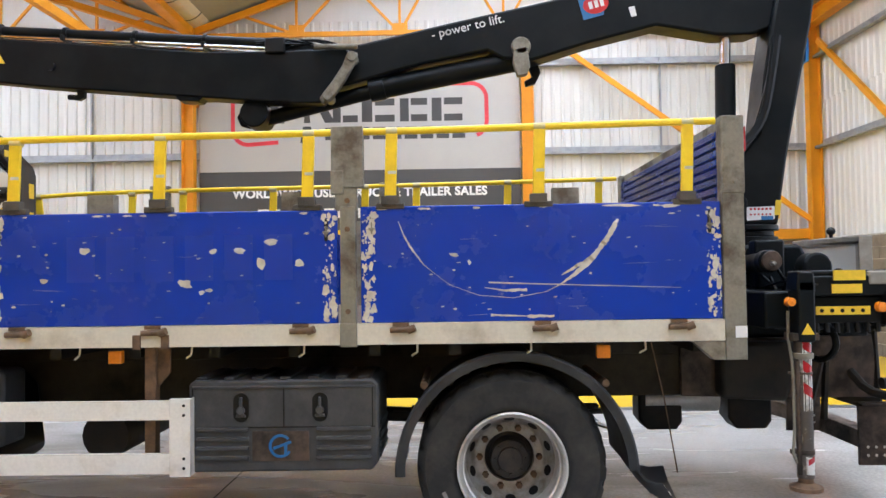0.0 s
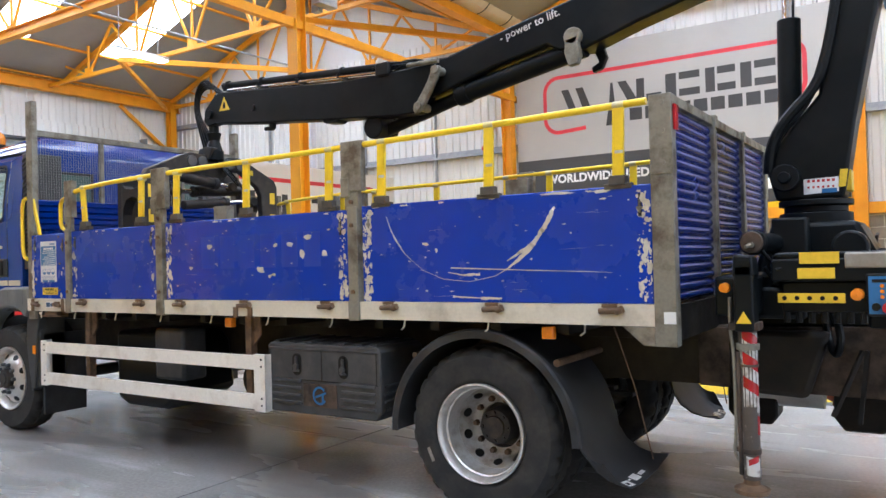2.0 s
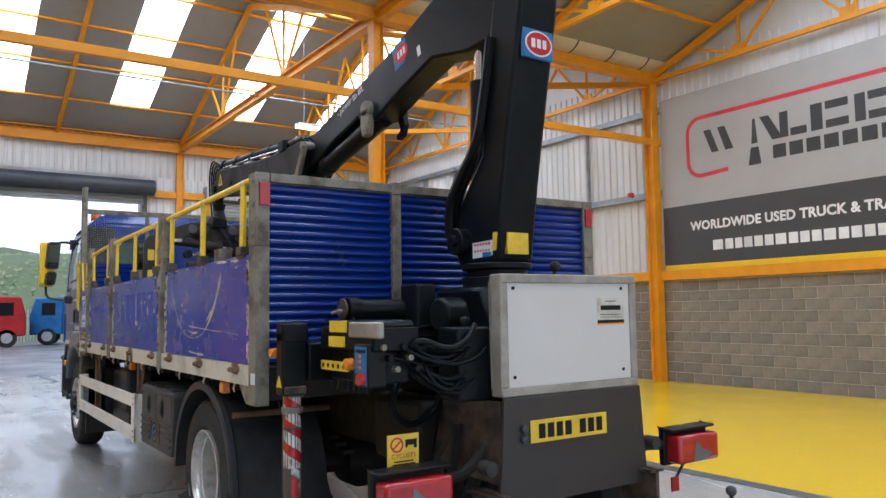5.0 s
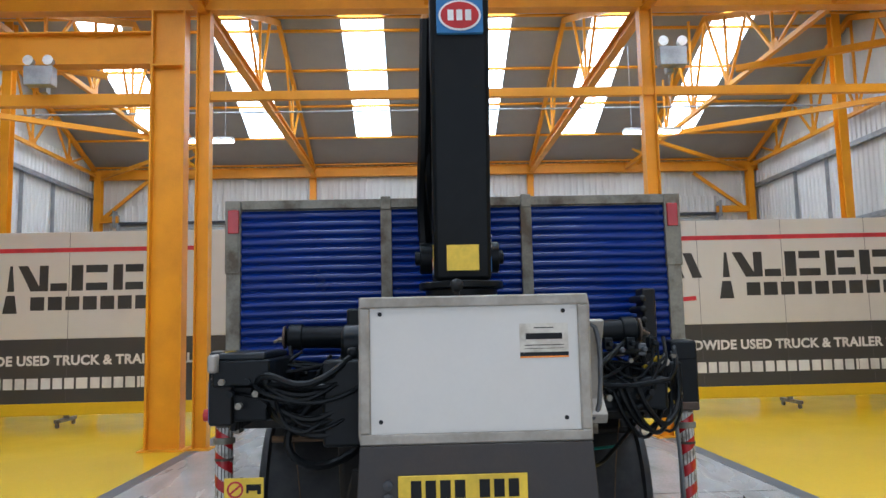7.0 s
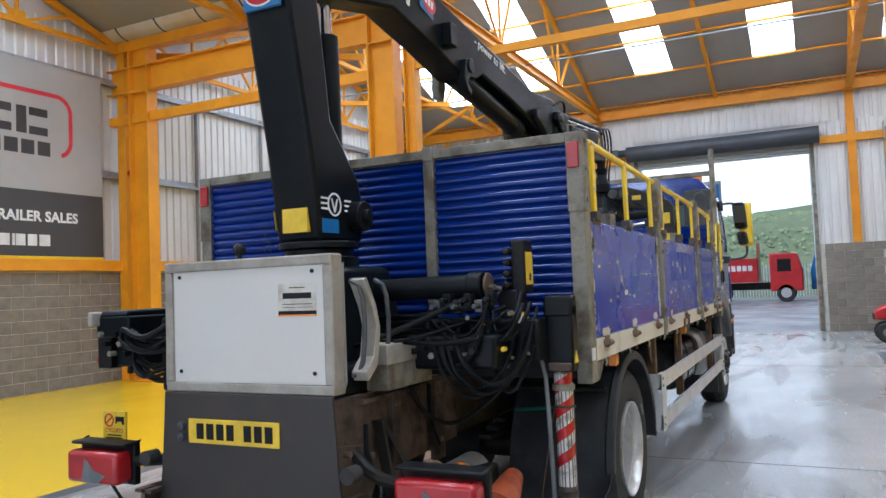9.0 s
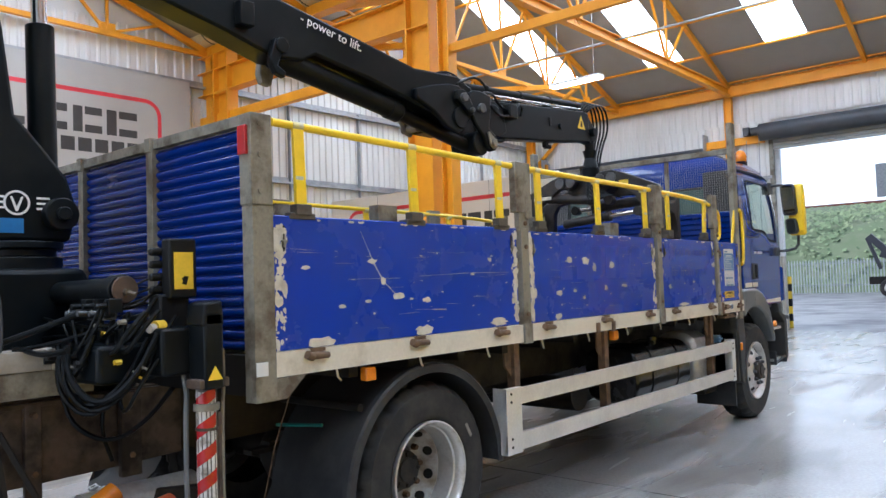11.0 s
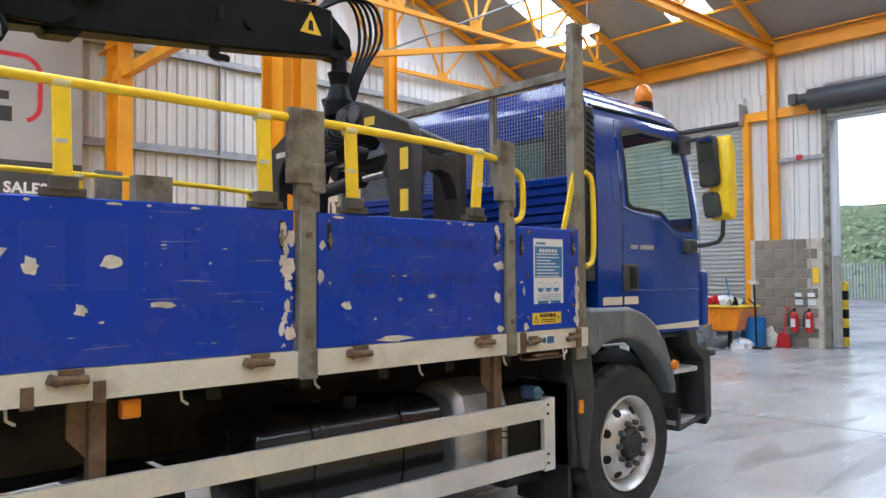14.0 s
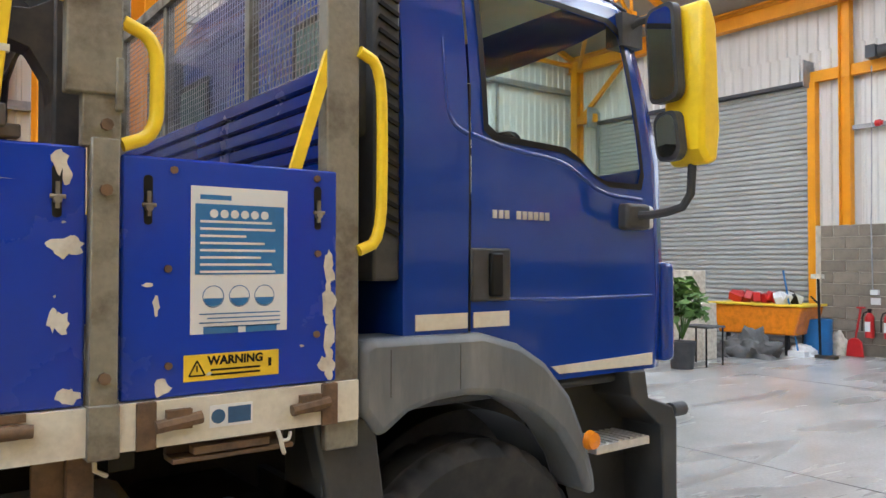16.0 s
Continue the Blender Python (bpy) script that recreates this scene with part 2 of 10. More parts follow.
M_RIM = surface("silver_wheel_paint", (0.62, 0.61, 0.585), (0.34, 0.30, 0.25), 9, 0.3, 0.55, metal=0.55, lo=0.5, hi=0.8)
M_DISC = surface("dusty_wheel_disc", (0.40, 0.39, 0.37), (0.22, 0.19, 0.15), 9, 0.45, 0.7, metal=0.4, bump=0.2)
M_HUB = surface("dirty_hub_cast_iron", (0.018, 0.017, 0.016), (0.05, 0.038, 0.028), 12, 0.7, bump=0.4)
M_GUARD = surface("black_plastic_guard", (0.024, 0.025, 0.028), (0.052, 0.052, 0.051), 4, 0.45, 0.62, bump=0.08, spec=0.3)
M_PLASTIC = surface("dark_grey_plastic", (0.046, 0.048, 0.052), (0.075, 0.075, 0.075), 6, 0.48, bump=0.25, spec=0.3)
M_GREYPL = surface("grey_wing_plastic", (0.12, 0.132, 0.14), (0.21, 0.214, 0.21), 7, 0.38, 0.58, bump=0.1, stretch=(1, 1, 0.25), lo=0.48, hi=0.75)
M_STEP = surface("dark_step_plastic", (0.026, 0.028, 0.030), (0.055, 0.055, 0.052), 4, 0.5, 0.65, bump=0.12)
M_BROWN = surface("brown_rusted_subframe", (0.098, 0.068, 0.05), (0.028, 0.022, 0.017), 4.5, 0.5, 0.8, bump=0.35, lo=0.44, hi=0.62, fine=0.3, bump_scale=26, spec=0.3)
M_REARPLATE = surface("dark_brown_paint", (0.030, 0.025, 0.022), (0.050, 0.038, 0.030), 3.5, 0.45, 0.65, bump=0.12, lo=0.5, hi=0.75)
M_CHROME = surface("chromed_rod", (0.75, 0.75, 0.75), scale=3, rough=0.12, metal=1.0, fine=0.02)
M_WHITE = surface("white_panel", (0.72, 0.73, 0.73), (0.64, 0.65, 0.65), 2, 0.4, fine=0.02)
M_RED = surface("red_reflector", (0.42, 0.012, 0.016), scale=8, rough=0.25, coat=0.4)
M_REDP = surface("red_gloss_paint", (0.50, 0.02, 0.022), scale=3, rough=0.3)
M_AMBER = surface("amber_lens", (0.85, 0.26, 0.01), scale=8, rough=0.25, coat=0.4)
M_PLATE = surface("yellow_plate", (0.82, 0.56, 0.03), scale=4, rough=0.4)
M_INK = surface("black_ink", (0.008, 0.008, 0.008), scale=4, rough=0.5, spec=0.25)
M_INKBLUE = surface("blue_ink", (0.03, 0.16, 0.38), scale=4, rough=0.5)
M_WOOD = surface("worn_deck_boards", (0.13, 0.095, 0.065), (0.075, 0.055, 0.04), 3, 0.85, bump=0.4, stretch=(0.3, 3, 3))
M_GLASS = clear_glass("cab_glass", (0.80, 0.91, 0.87))
M_MIRROR = surface("mirror_glass", (0.85, 0.86, 0.87), scale=1, rough=0.02, metal=1.0, fine=0.0)
M_GHOSTBLOCK = surface("faded_block_shadow", (0.005, 0.036, 0.365), (0.005, 0.040, 0.39), 5, 0.4, fine=0.05)
M_GHOST = surface("faded_lettering_shadow", (0.004, 0.021, 0.225), (0.005, 0.026, 0.265), 5, 0.4, fine=0.05)
M_CLOTH = surface("grey_tarpaulin", (0.12, 0.12, 0.12), (0.08, 0.08, 0.08), 8, 0.9, bump=0.4)
M_LEAF = surface("leaf_green", (0.09, 0.20, 0.035), (0.15, 0.26, 0.06), 3, 0.55, vary=0.3)
M_SCRUB = surface("scrub_green", (0.20, 0.27, 0.14), (0.26, 0.30, 0.18), 0.6, 0.9, vary=0.2)
M_ASPHALT = surface("wet_yard_concrete", (0.24, 0.24, 0.245), (0.13, 0.13, 0.135), 0.5, 0.3, 0.6, bump=0.1)
M_BRICK = surface("red_brick", (0.28, 0.11, 0.075), (0.20, 0.08, 0.06), 9, 0.9, bump=0.4, vary=0.2)
M_REARGLASS = surface("green_rear_glass", (0.10, 0.17, 0.15), scale=1, rough=0.08, fine=0.02)
M_BOXWHITE = surface("white_box_sheet", (0.62, 0.60, 0.55), (0.59, 0.57, 0.52), 1.5, 0.34, 0.36, fine=0.02)
M_DARKSTEEL = surface("dull_dark_steel", (0.10, 0.105, 0.11), (0.06, 0.06, 0.06), 8, 0.4, 0.6, metal=0.3, bump=0.15)
M_SCUFF = surface("scuffed_white_paint", (0.62, 0.60, 0.56), (0.20, 0.16, 0.12), 16, 0.5, 0.7, bump=0.2, lo=0.5, hi=0.66)
M_GRAB = surface("worn_black_grab_paint", (0.020, 0.0195, 0.019), (0.060, 0.047, 0.037), 7, 0.4, 0.65, bump=0.25, spec=0.35)
M_WORN = surface("dirty_worn_leg", (0.075, 0.06, 0.048), (0.42, 0.38, 0.34), 11, 0.5, 0.7, bump=0.25, lo=0.56, hi=0.66)
M_BARE = surface("bare_metal_frame", (0.36, 0.33, 0.28), (0.24, 0.215, 0.175), 5, 0.45, 0.65, metal=0.2, bump=0.15)
M_BUSH = surface("pale_bramble_green", (0.20, 0.28, 0.14), (0.28, 0.33, 0.18), 0.4, 0.8, vary=0.3)
M_CLOUD = glow("overcast_cloud", (0.93, 0.97, 1.0), 0.47)
M_TEAL = surface("teal_hose", (0.01, 0.16, 0.13), scale=4, rough=0.5)
M_BLUEPL = surface("blue_plastic", (0.02, 0.16, 0.42), scale=3, rough=0.45)

# ---- mesh tools ----
BASE = {}


def box(bm, x0, x1, y0, y1, z0, z1, turn=None):
    vs = [bm.verts.new((x, y, z)) for x in (x0, x1) for y in (y0, y1) for z in (z0, z1)]
    if turn is not None:
        for v in vs:
            v.co = turn @ v.co
    for f in ((0, 1, 3, 2), (4, 6, 7, 5), (0, 4, 5, 1), (2, 3, 7, 6), (0, 2, 6, 4), (1, 5, 7, 3)):
        bm.faces.new([vs[i] for i in f])
    return vs


def prism(bm, outline, axis, a, b, shear=None):
    """A polygon drawn in the plane across axis, made solid from a to b. For 'y' the outline is (x, z), for 'x' (y, z), for 'z' (x, y)."""
    def at(p, d):
        q = {"y": (p[0], d, p[1]), "x": (d, p[0], p[1]), "z": (p[0], p[1], d)}[axis]
        return (q[0], q[1] + shear(q[0]), q[2]) if shear else q
    lo, hi = [bm.verts.new(at(p, a)) for p in outline], [bm.verts.new(at(p, b)) for p in outline]
    bm.faces.new(lo), bm.faces.new(hi[::-1])
    k = len(outline)
    for i in range(k):
        bm.faces.new([lo[i], hi[i], hi[(i + 1) % k], lo[(i + 1) % k]])


def rod(bm, p0, p1, r0, r1=None, n=14, cap=True):
    p0, p1 = Vector(p0), Vector(p1)
    q = (p1 - p0).to_track_quat("Z", "Y")
    r1 = r0 if r1 is None else r1
    rings = []
    for p, r in ((p0, r0), (p1, r1)):
        rings.append([bm.verts.new(p + q @ Vector((r * math.cos(2 * math.pi * i / n), r * math.sin(2 * math.pi * i / n), 0))) for i in range(n)])
    for i in range(n):
        bm.faces.new([rings[0][i], rings[0][(i + 1) % n], rings[1][(i + 1) % n], rings[1][i]])
    if cap:
        bm.faces.new(rings[0][::-1]), bm.faces.new(rings[1])


def bar(bm, p0, p1, w, h, up=(0, 0, 1)):
    """A rectangular bar from p0 to p1, w across and h along up."""
    p0, p1, up = Vector(p0), Vector(p1), Vector(up)
    d = (p1 - p0).normalized()
    s = d.cross(up).normalized()
    u = s.cross(d).normalized()
    vs = [bm.verts.new(p + s * (a * w / 2) + u * (b * h / 2)) for p in (p0, p1) for a, b in ((-1, -1), (1, -1), (1, 1), (-1, 1))]
    for f in ((0, 3, 2, 1), (4, 5, 6, 7), (0, 1, 5, 4), (1, 2, 6, 5), (2, 3, 7, 6), (3, 0, 4, 7)):
        bm.faces.new([vs[i] for i in f])


def tube(bm, pts, r, n=8, rounds=0):
    """A pipe or hose along a line of points; rounds: how often the corners are cut."""
    pts = [Vector(p) for p in pts]
    for _ in range(rounds):
        pts = [pts[0]] + [q for a, b in zip(pts, pts[1:]) for q in (a.lerp(b, 0.25), a.lerp(b, 0.75))] + [pts[-1]]
    last, q = None, None
    for i, p in enumerate(pts):
        d = (pts[min(i + 1, len(pts) - 1)] - pts[max(i - 1, 0)]).normalized()
        q = d.to_track_quat("Z", "Y") if q is None else (q @ Vector((0, 0, 1))).rotation_difference(d) @ q
        ring = [bm.verts.new(p + q @ Vector((r * math.cos(2 * math.pi * k / n), r * math.sin(2 * math.pi * k / n), 0))) for k in range(n)]
        if last:
            for k in range(n):
                bm.faces.new([last[k], last[(k + 1) % n], ring[(k + 1) % n], ring[k]])
        else:
            bm.faces.new(ring[::-1])
        last = ring
    bm.faces.new(last)


def lathe(bm, profile, centre, n=40, side=1, a0=0.0, a1=360.0):
    """A profile of (radius, outward) turned about the y axis through centre; outward grows along side * y."""
    full = abs(a1 - a0) >= 359.9
    count = n if full else n + 1
    rings = []
    for r, h in profile:
        rings.append([bm.verts.new((centre[0] + r * math.cos(a), centre[1] + side * h, centre[2] + r * math.sin(a)))
                      for a in (radians(a0 + (a1 - a0) * i / n) for i in range(count))])
    for a, b in zip(rings, rings[1:]):
        for i in range(n):
            j = (i + 1) % count
            bm.faces.new([a[i], a[j], b[j], b[i]])


def mesh_from(name, bm, material, sharp=38):
    bmesh.ops.remove_doubles(bm, verts=bm.verts, dist=1e-5)
    bmesh.ops.recalc_face_normals(bm, faces=bm.faces)
    me = bpy.data.meshes.new(name)
    bm.to_mesh(me)
    bm.free()
    me.materials.append(material)
    me.polygons.foreach_set("use_smooth", [True] * len(me.polygons))
    me.set_sharp_from_angle(angle=radians(sharp))
    return me


def bevelled(ob, width):
    if width:
        mod = ob.modifiers.new("edge", "BEVEL")
        mod.width, mod.segments, mod.limit_method, mod.angle_limit = width, 2, "ANGLE", radians(40)
    return ob


def thing(name, at, label, category, group="", kind=""):
    ob = new(name)
    ob.empty_display_size = 0.2
    ob.location = at
    BASE[ob.name] = Vector(at)
    return tagged(ob, label, category, group, kind)


def part(name, bm, material, parent, label="", bevel=0.0, sharp=38):
    """Links a bmesh, drawn in world coordinates, as one mesh object under a thing or a part."""
    base = BASE[parent.name]
    bmesh.ops.translate(bm, verts=bm.verts, vec=-base)
    ob = new(name, mesh_from(name, bm, material, sharp))
    ob.parent = parent
    BASE[ob.name] = base
    return tagged(bevelled(ob, bevel), label)


def solid(name, bm, material, label, category, group="", kind="", bevel=0.0, sharp=38):
    """A top-level thing of one mesh, drawn in world coordinates."""
    ob = new(name, mesh_from(name, bm, material, sharp))
    BASE[ob.name] = Vector((0, 0, 0))
    return tagged(bevelled(ob, bevel), label, category, group, kind)


def setting(name, bm, material, label, bevel=0.0):
    return solid(name, bm, material, label, name.split("_")[0], kind="structure", bevel=bevel)


def lettering(words, size, m, depth=0.002, align="CENTER", space=1.0, bold=0.0):
    """The built-in font as a mesh in a bmesh, its x along the line and y up, moved by m."""
    cu = bpy.data.curves.new("words", "FONT")
    cu.body, cu.size, cu.extrude, cu.align_x, cu.space_character = words, size, depth, align, space
    cu.resolution_u, cu.offset = 3, bold
    ob = new("words", cu)
    me = bpy.data.meshes.new_from_object(ob.evaluated_get(bpy.context.evaluated_depsgraph_get()))
    bpy.data.objects.remove(ob)
    bpy.data.curves.remove(cu)
    bm = bmesh.new()
    bm.from_mesh(me)
    bpy.data.meshes.remove(me)
    bmesh.ops.transform(bm, matrix=m, verts=bm.verts)
    return bm


def nm():
    return bmesh.new()


# ---- the hall ----
XE, XV, XB = -19.0, -6.86, 5.95                  # end wall, valley line, back wall
YL, YR = -10.15, 10.45                           # side cladding
ZE, ZR = 6.72, 8.95                              # eaves and ridge
DOOR = (-2.35, 2.35, 4.9)
BACK = 3.6                                       # half width of the added, unseen opening in the back wall
SPANS = ((XE, XV), (XV, XB))

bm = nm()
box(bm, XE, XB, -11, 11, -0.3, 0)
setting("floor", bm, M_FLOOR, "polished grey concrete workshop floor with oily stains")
bm = nm()
box(bm, -13.1, XB, 3.42, YR, 0, 0.004)
setting("floor_yellow_east", bm, M_YELLOW_FLOOR, "bright yellow painted display floor")
bm = nm()
box(bm, -13.15, 0.6, YL, -3.5, 0, 0.004)
setting("floor_yellow_west", bm, M_YELLOW_FLOOR, "bright yellow painted display floor")
for tag, y0, y1, x1 in (("east", 3.25, 3.42, XB), ("west", -3.5, -3.33, 0.6)):
    bm = nm()
    box(bm, -13.1, x1, y0, y1, 0, 0.004)
    setting("floor_line_" + tag, bm, M_LINE, "dark grey painted line along the yellow floor")
bm = nm()
for x in (-15.2, -10.6, -3.2, 3.4):
    box(bm, x - 0.006, x + 0.006, -3.3, 3.2, 0, 0.0015)
setting("floor_joint", bm, M_BLACK, "dark saw-cut joints in the concrete floor")


def ribbed(bm, axis, wall, a, b, z0, z1, pitch=0.2, depth=0.028, inward=1.0):
    """Trapezoid sheet cladding with upright ribs, as one folded sheet with a back."""
    xs = []
    x = a
    while x < b:
        for dx, d in ((0, 0), (0.55, 0), (0.66, 1), (0.89, 1)):
            if x + dx * pitch < b:
                xs.append((x + dx * pitch, d * depth * inward))
        x += pitch
    xs.append((b, 0))
    put = (lambda s, d, z: (s, wall + d, z)) if axis == "x" else (lambda s, d, z: (wall + d, s, z))
    lo, hi = [bm.verts.new(put(s, d, z0)) for s, d in xs], [bm.verts.new(put(s, d, z1)) for s, d in xs]
    for i in range(len(xs) - 1):
        bm.faces.new([lo[i], lo[i + 1], hi[i + 1], hi[i]])


def gable(x):
    """Height of the roof's underside above x."""
    for a, b in SPANS:
        if a <= x <= b:
            return ZE + (ZR - ZE) * (1 - abs(x - (a + b) / 2) / ((b - a) / 2))
    return ZE


for tag, wall, sgn in (("east", YR, -1), ("west", YL, 1)):
    bm = nm()
    ribbed(bm, "x", wall, XE, XB, 2.0, ZE + 0.1, 0.2, 0.03, sgn)
    for a, b in SPANS:
        c = (a + b) / 2
        x = a
        while x < b - 0.01:
            x2 = min(x + 0.2, b)
            bm.faces.new([bm.verts.new(p) for p in ((x, wall, ZE + 0.09), (x2, wall, ZE + 0.09), (x2, wall, max(gable(x2), ZE + 0.1)), (x, wall, max(gable(x), ZE + 0.1)))])
            bm.faces.new([bm.verts.new(p) for p in ((x + 0.13, wall + 0.03 * sgn, ZE + 0.09), (x + 0.18, wall + 0.03 * sgn, ZE + 0.09), (x + 0.18, wall + 0.03 * sgn, max(gable(x + 0.18), ZE + 0.1)), (x + 0.13, wall + 0.03 * sgn, max(gable(x + 0.13), ZE + 0.1)))])
            x += 0.2
    box(bm, XE - 0.2, XB + 0.2, min(wall - sgn * 0.06, wall - sgn * 0.26), max(wall - sgn * 0.06, wall - sgn * 0.26), 0, ZR + 0.3)
    setting("wall_" + tag, bm, M_CLAD, "off-white ribbed steel cladding on the side wall")
    for i, z in enumerate((4.02, 5.86)):
        bm = nm()
        w = wall + sgn * 0.1
        box(bm, XE, XB, w - 0.06, w + 0.06, z - 0.07, z - 0.055)
        box(bm, XE, XB, w - 0.06 * sgn - 0.008, w - 0.06 * sgn + 0.008, z - 0.07, z + 0.09)
        box(bm, XE, XB, w + 0.06 * sgn - 0.006, w + 0.06 * sgn + 0.006, z - 0.07, z - 0.02)
        setting("trim_rail_%s_%d" % (tag, i + 1), bm, M_GALV, "galvanised cladding rail along the wall")
    bm = nm()
    w = wall + sgn * 0.09
    for x in (-16.35, -14.7, -11.25, -9.05, -4.7, -2.4, 2.75):
        box(bm, x - 0.012, x + 0.012, w - 0.05, w + 0.05, 2.3, 5.9)
    setting("trim_sag_rods_" + tag, bm, M_GALV, "thin upright galvanised rods between the rails")
    bm = nm()
    w = wall + sgn * 0.12
    box(bm, XE, XB, w - 0.12, w + 0.12, 2.14, 2.34)
    setting("trim_sill_beam_" + tag, bm, M_ORANGE, "orange steel sill beam on the block wall")

# end wall with two shutters, two block piers and the open door
SH = ((-9.3, -4.11), (4.1, 9.1))
bm = nm()
for a, b in ((YL, SH[0][0]), (SH[0][1], DOOR[0]), (DOOR[1], SH[1][0]), (SH[1][1], YR)):
    ribbed(bm, "y", XE, a, b, 2.0, 5.6, 0.2, 0.03, 1)
    box(bm, XE - 0.25, XE - 0.05, a, b, 0, 5.6)
ribbed(bm, "y", XE, YL, YR, 5.6, ZE + 0.1, 0.2, 0.03, 1)
box(bm, XE - 0.25, XE - 0.05, YL, YR, 5.6, ZE + 0.1)
box(bm, XE - 0.25, XE - 0.05, DOOR[0], DOOR[1], DOOR[2], 5.6)
for a, b in SH:
    ribbed(bm, "y", XE, a, b, 5.0, 5.6, 0.2, 0.03, 1)
    box(bm, XE - 0.25, XE - 0.05, a, b, 5.0, 5.6)
setting("wall_end", bm, M_CLAD, "off-white ribbed end wall with roller doors")
# the gap in the middle is added for the fill lamp, out of view
bm = nm()
for a, b in ((YL, -BACK), (BACK, YR)):
    ribbed(bm, "y", XB, a, b, 2.0, 4.9, 0.2, 0.03, -1)
    box(bm, XB + 0.05, XB + 0.25, a - 0.3 * (a == YL), b + 0.3 * (b == YR), 0, 4.9)
ribbed(bm, "y", XB, YL, YR, 4.9, ZE + 0.1, 0.2, 0.03, -1)
box(bm, XB + 0.05, XB + 0.25, YL - 0.3, YR + 0.3, 4.9, ZR)
setting("wall_back", bm, M_CLAD, "off-white ribbed back wall with a wide open doorway")
for i, z in enumerate((4.02, 5.86)):
    bm = nm()
    for a, b in ((YL, -BACK), (BACK, YR)) if z < 4.9 else ((YL, YR),):
        box(bm, XB - 0.16, XB - 0.04, a, b, z - 0.07, z - 0.055)
        box(bm, XB - 0.048, XB - 0.032, a, b, z - 0.07, z + 0.09)
        box(bm, XB - 0.166, XB - 0.154, a, b, z - 0.07, z - 0.02)
    setting("trim_rail_back_%d" % (i + 1), bm, M_GALV, "galvanised cladding rail along the wall")

# roof: folded lining sheets with skylight strips let in
STRIPS = (-7.6, -4.54, -1.44, 1.61, 4.55, 7.47)
bm, bms = nm(), nm()
for a, b in SPANS:
    c = (a + b) / 2
    for e in (a, b):
        def on(t, y, dz=0.0):
            return (e + (c - e) * t, y, ZE + (ZR - ZE) * t + dz)
        ys = [YL - 0.3] + [v for y in STRIPS for v in (y - 0.5, y + 0.5)] + [YR + 0.3]
        t0, t1 = 0.235, 0.985
        for i in range(len(ys) - 1):
            spans = ((0, t0), (t1, 1)) if i % 2 else ((0, 1),)
            for s0, s1 in spans:
                for dz in (0.0, 0.12):
                    bm.faces.new([bm.verts.new(on(s, y, dz)) for s, y in ((s0, ys[i]), (s1, ys[i]), (s1, ys[i + 1]), (s0, ys[i + 1]))])
            if i % 2:
                bms.faces.new([bms.verts.new(on(s, y, 0.03)) for s, y in ((t0, ys[i]), (t1, ys[i]), (t1, ys[i + 1]), (t0, ys[i + 1]))])
roof = solid("ceiling", bm, M_ROOF, "grey lined pitched roof underside", "ceiling", kind="structure")
roof.data.polygons.foreach_set("use_smooth", [False] * len(roof.data.polygons))
solid("ceiling_skylights", bms, M_SKYLIGHT, "translucent white skylight strips in the roof", "skylight", kind="structure")


def ibeam(bm, p0, p1, h, w, t=0.016, up=(0, 0, 1)):
    p0, p1, u = Vector(p0), Vector(p1), Vector(up).normalized()
    bar(bm, p0, p1, t, h - 2 * t, up)
    for s in (-1, 1):
        bar(bm, p0 + u * s * (h - t) / 2, p1 + u * s * (h - t) / 2, w, t, up)


# purlins and rafters
bm = nm()
for a, b in SPANS:
    c = (a + b) / 2
    for e in (a, b):
        for t in (0.024, 0.245, 0.478, 0.709, 0.933):
            x, z = e + (c - e) * t, ZE + (ZR - ZE) * t - 0.028
            bar(bm, (x, YL, z), (x, YR, z), 0.085, 0.05)
setting("trim_purlins", bm, M_ORANGE, "orange roof purlins")
bm = nm()
for a, b in SPANS:
    c = (a + b) / 2
    for y in (-10.0, -6.7, -3.37, 0.0, 3.33, 6.7, 10.2):
        for e in (a, b):
            bar(bm, (e, y, ZE - 0.14), (c, y, ZR - 0.14), 0.09, 0.13)
setting("trim_rafters", bm, M_ORANGE, "orange roof rafters")


def truss(name, y, a, b, heavy):
    """A lattice truss across one span: bottom chord, web of verticals and diagonals with gusset plates."""
    bm = nm()
    zc = 6.5
    if heavy:
        ibeam(bm, (a, y, zc), (b, y, zc), 0.2, 0.16)
    else:
        bar(bm, (a, y, zc), (b, y, zc), 0.09, 0.09)
    n = 6
    top = lambda x: gable(x) - 0.2
    xs = [a + (b - a) * i / n for i in range(n + 1)]
    for i in (2, 4) if heavy else range(1, n):
        x = xs[i]
        bar(bm, (x, y, zc), (x, y, top(x)), 0.05, 0.05, (1, 0, 0))
        box(bm, x - 0.16, x + 0.16, y - 0.012, y + 0.012, zc - 0.05, zc + 0.2)
        for s in (-1, 1):
            x2 = x + s * (b - a) / n / 2
            bar(bm, (x, y, zc), (x2, y, top(x2)), 0.05, 0.05)
    return setting(name, bm, M_ORANGE, "orange steel lattice roof truss")


k = 0
for a, b in SPANS:
    for y, heavy in ((-9.95, False), (-6.7, False), (-3.37, True), (3.33, True), (6.3, False), (10.22, False)):
        k += 1
        truss("trim_truss_%d" % k, y, a, b, heavy)

bm = nm()
ibeam(bm, (XE + 0.2, YL, 6.5), (XE + 0.2, YR, 6.5), 0.3, 0.2)
setting("trim_eaves_beam", bm, M_ORANGE, "orange eaves beam along the end wall")
bm = nm()
ibeam(bm, (XV, YL, 6.58), (XV, YR, 6.58), 0.3, 0.22)
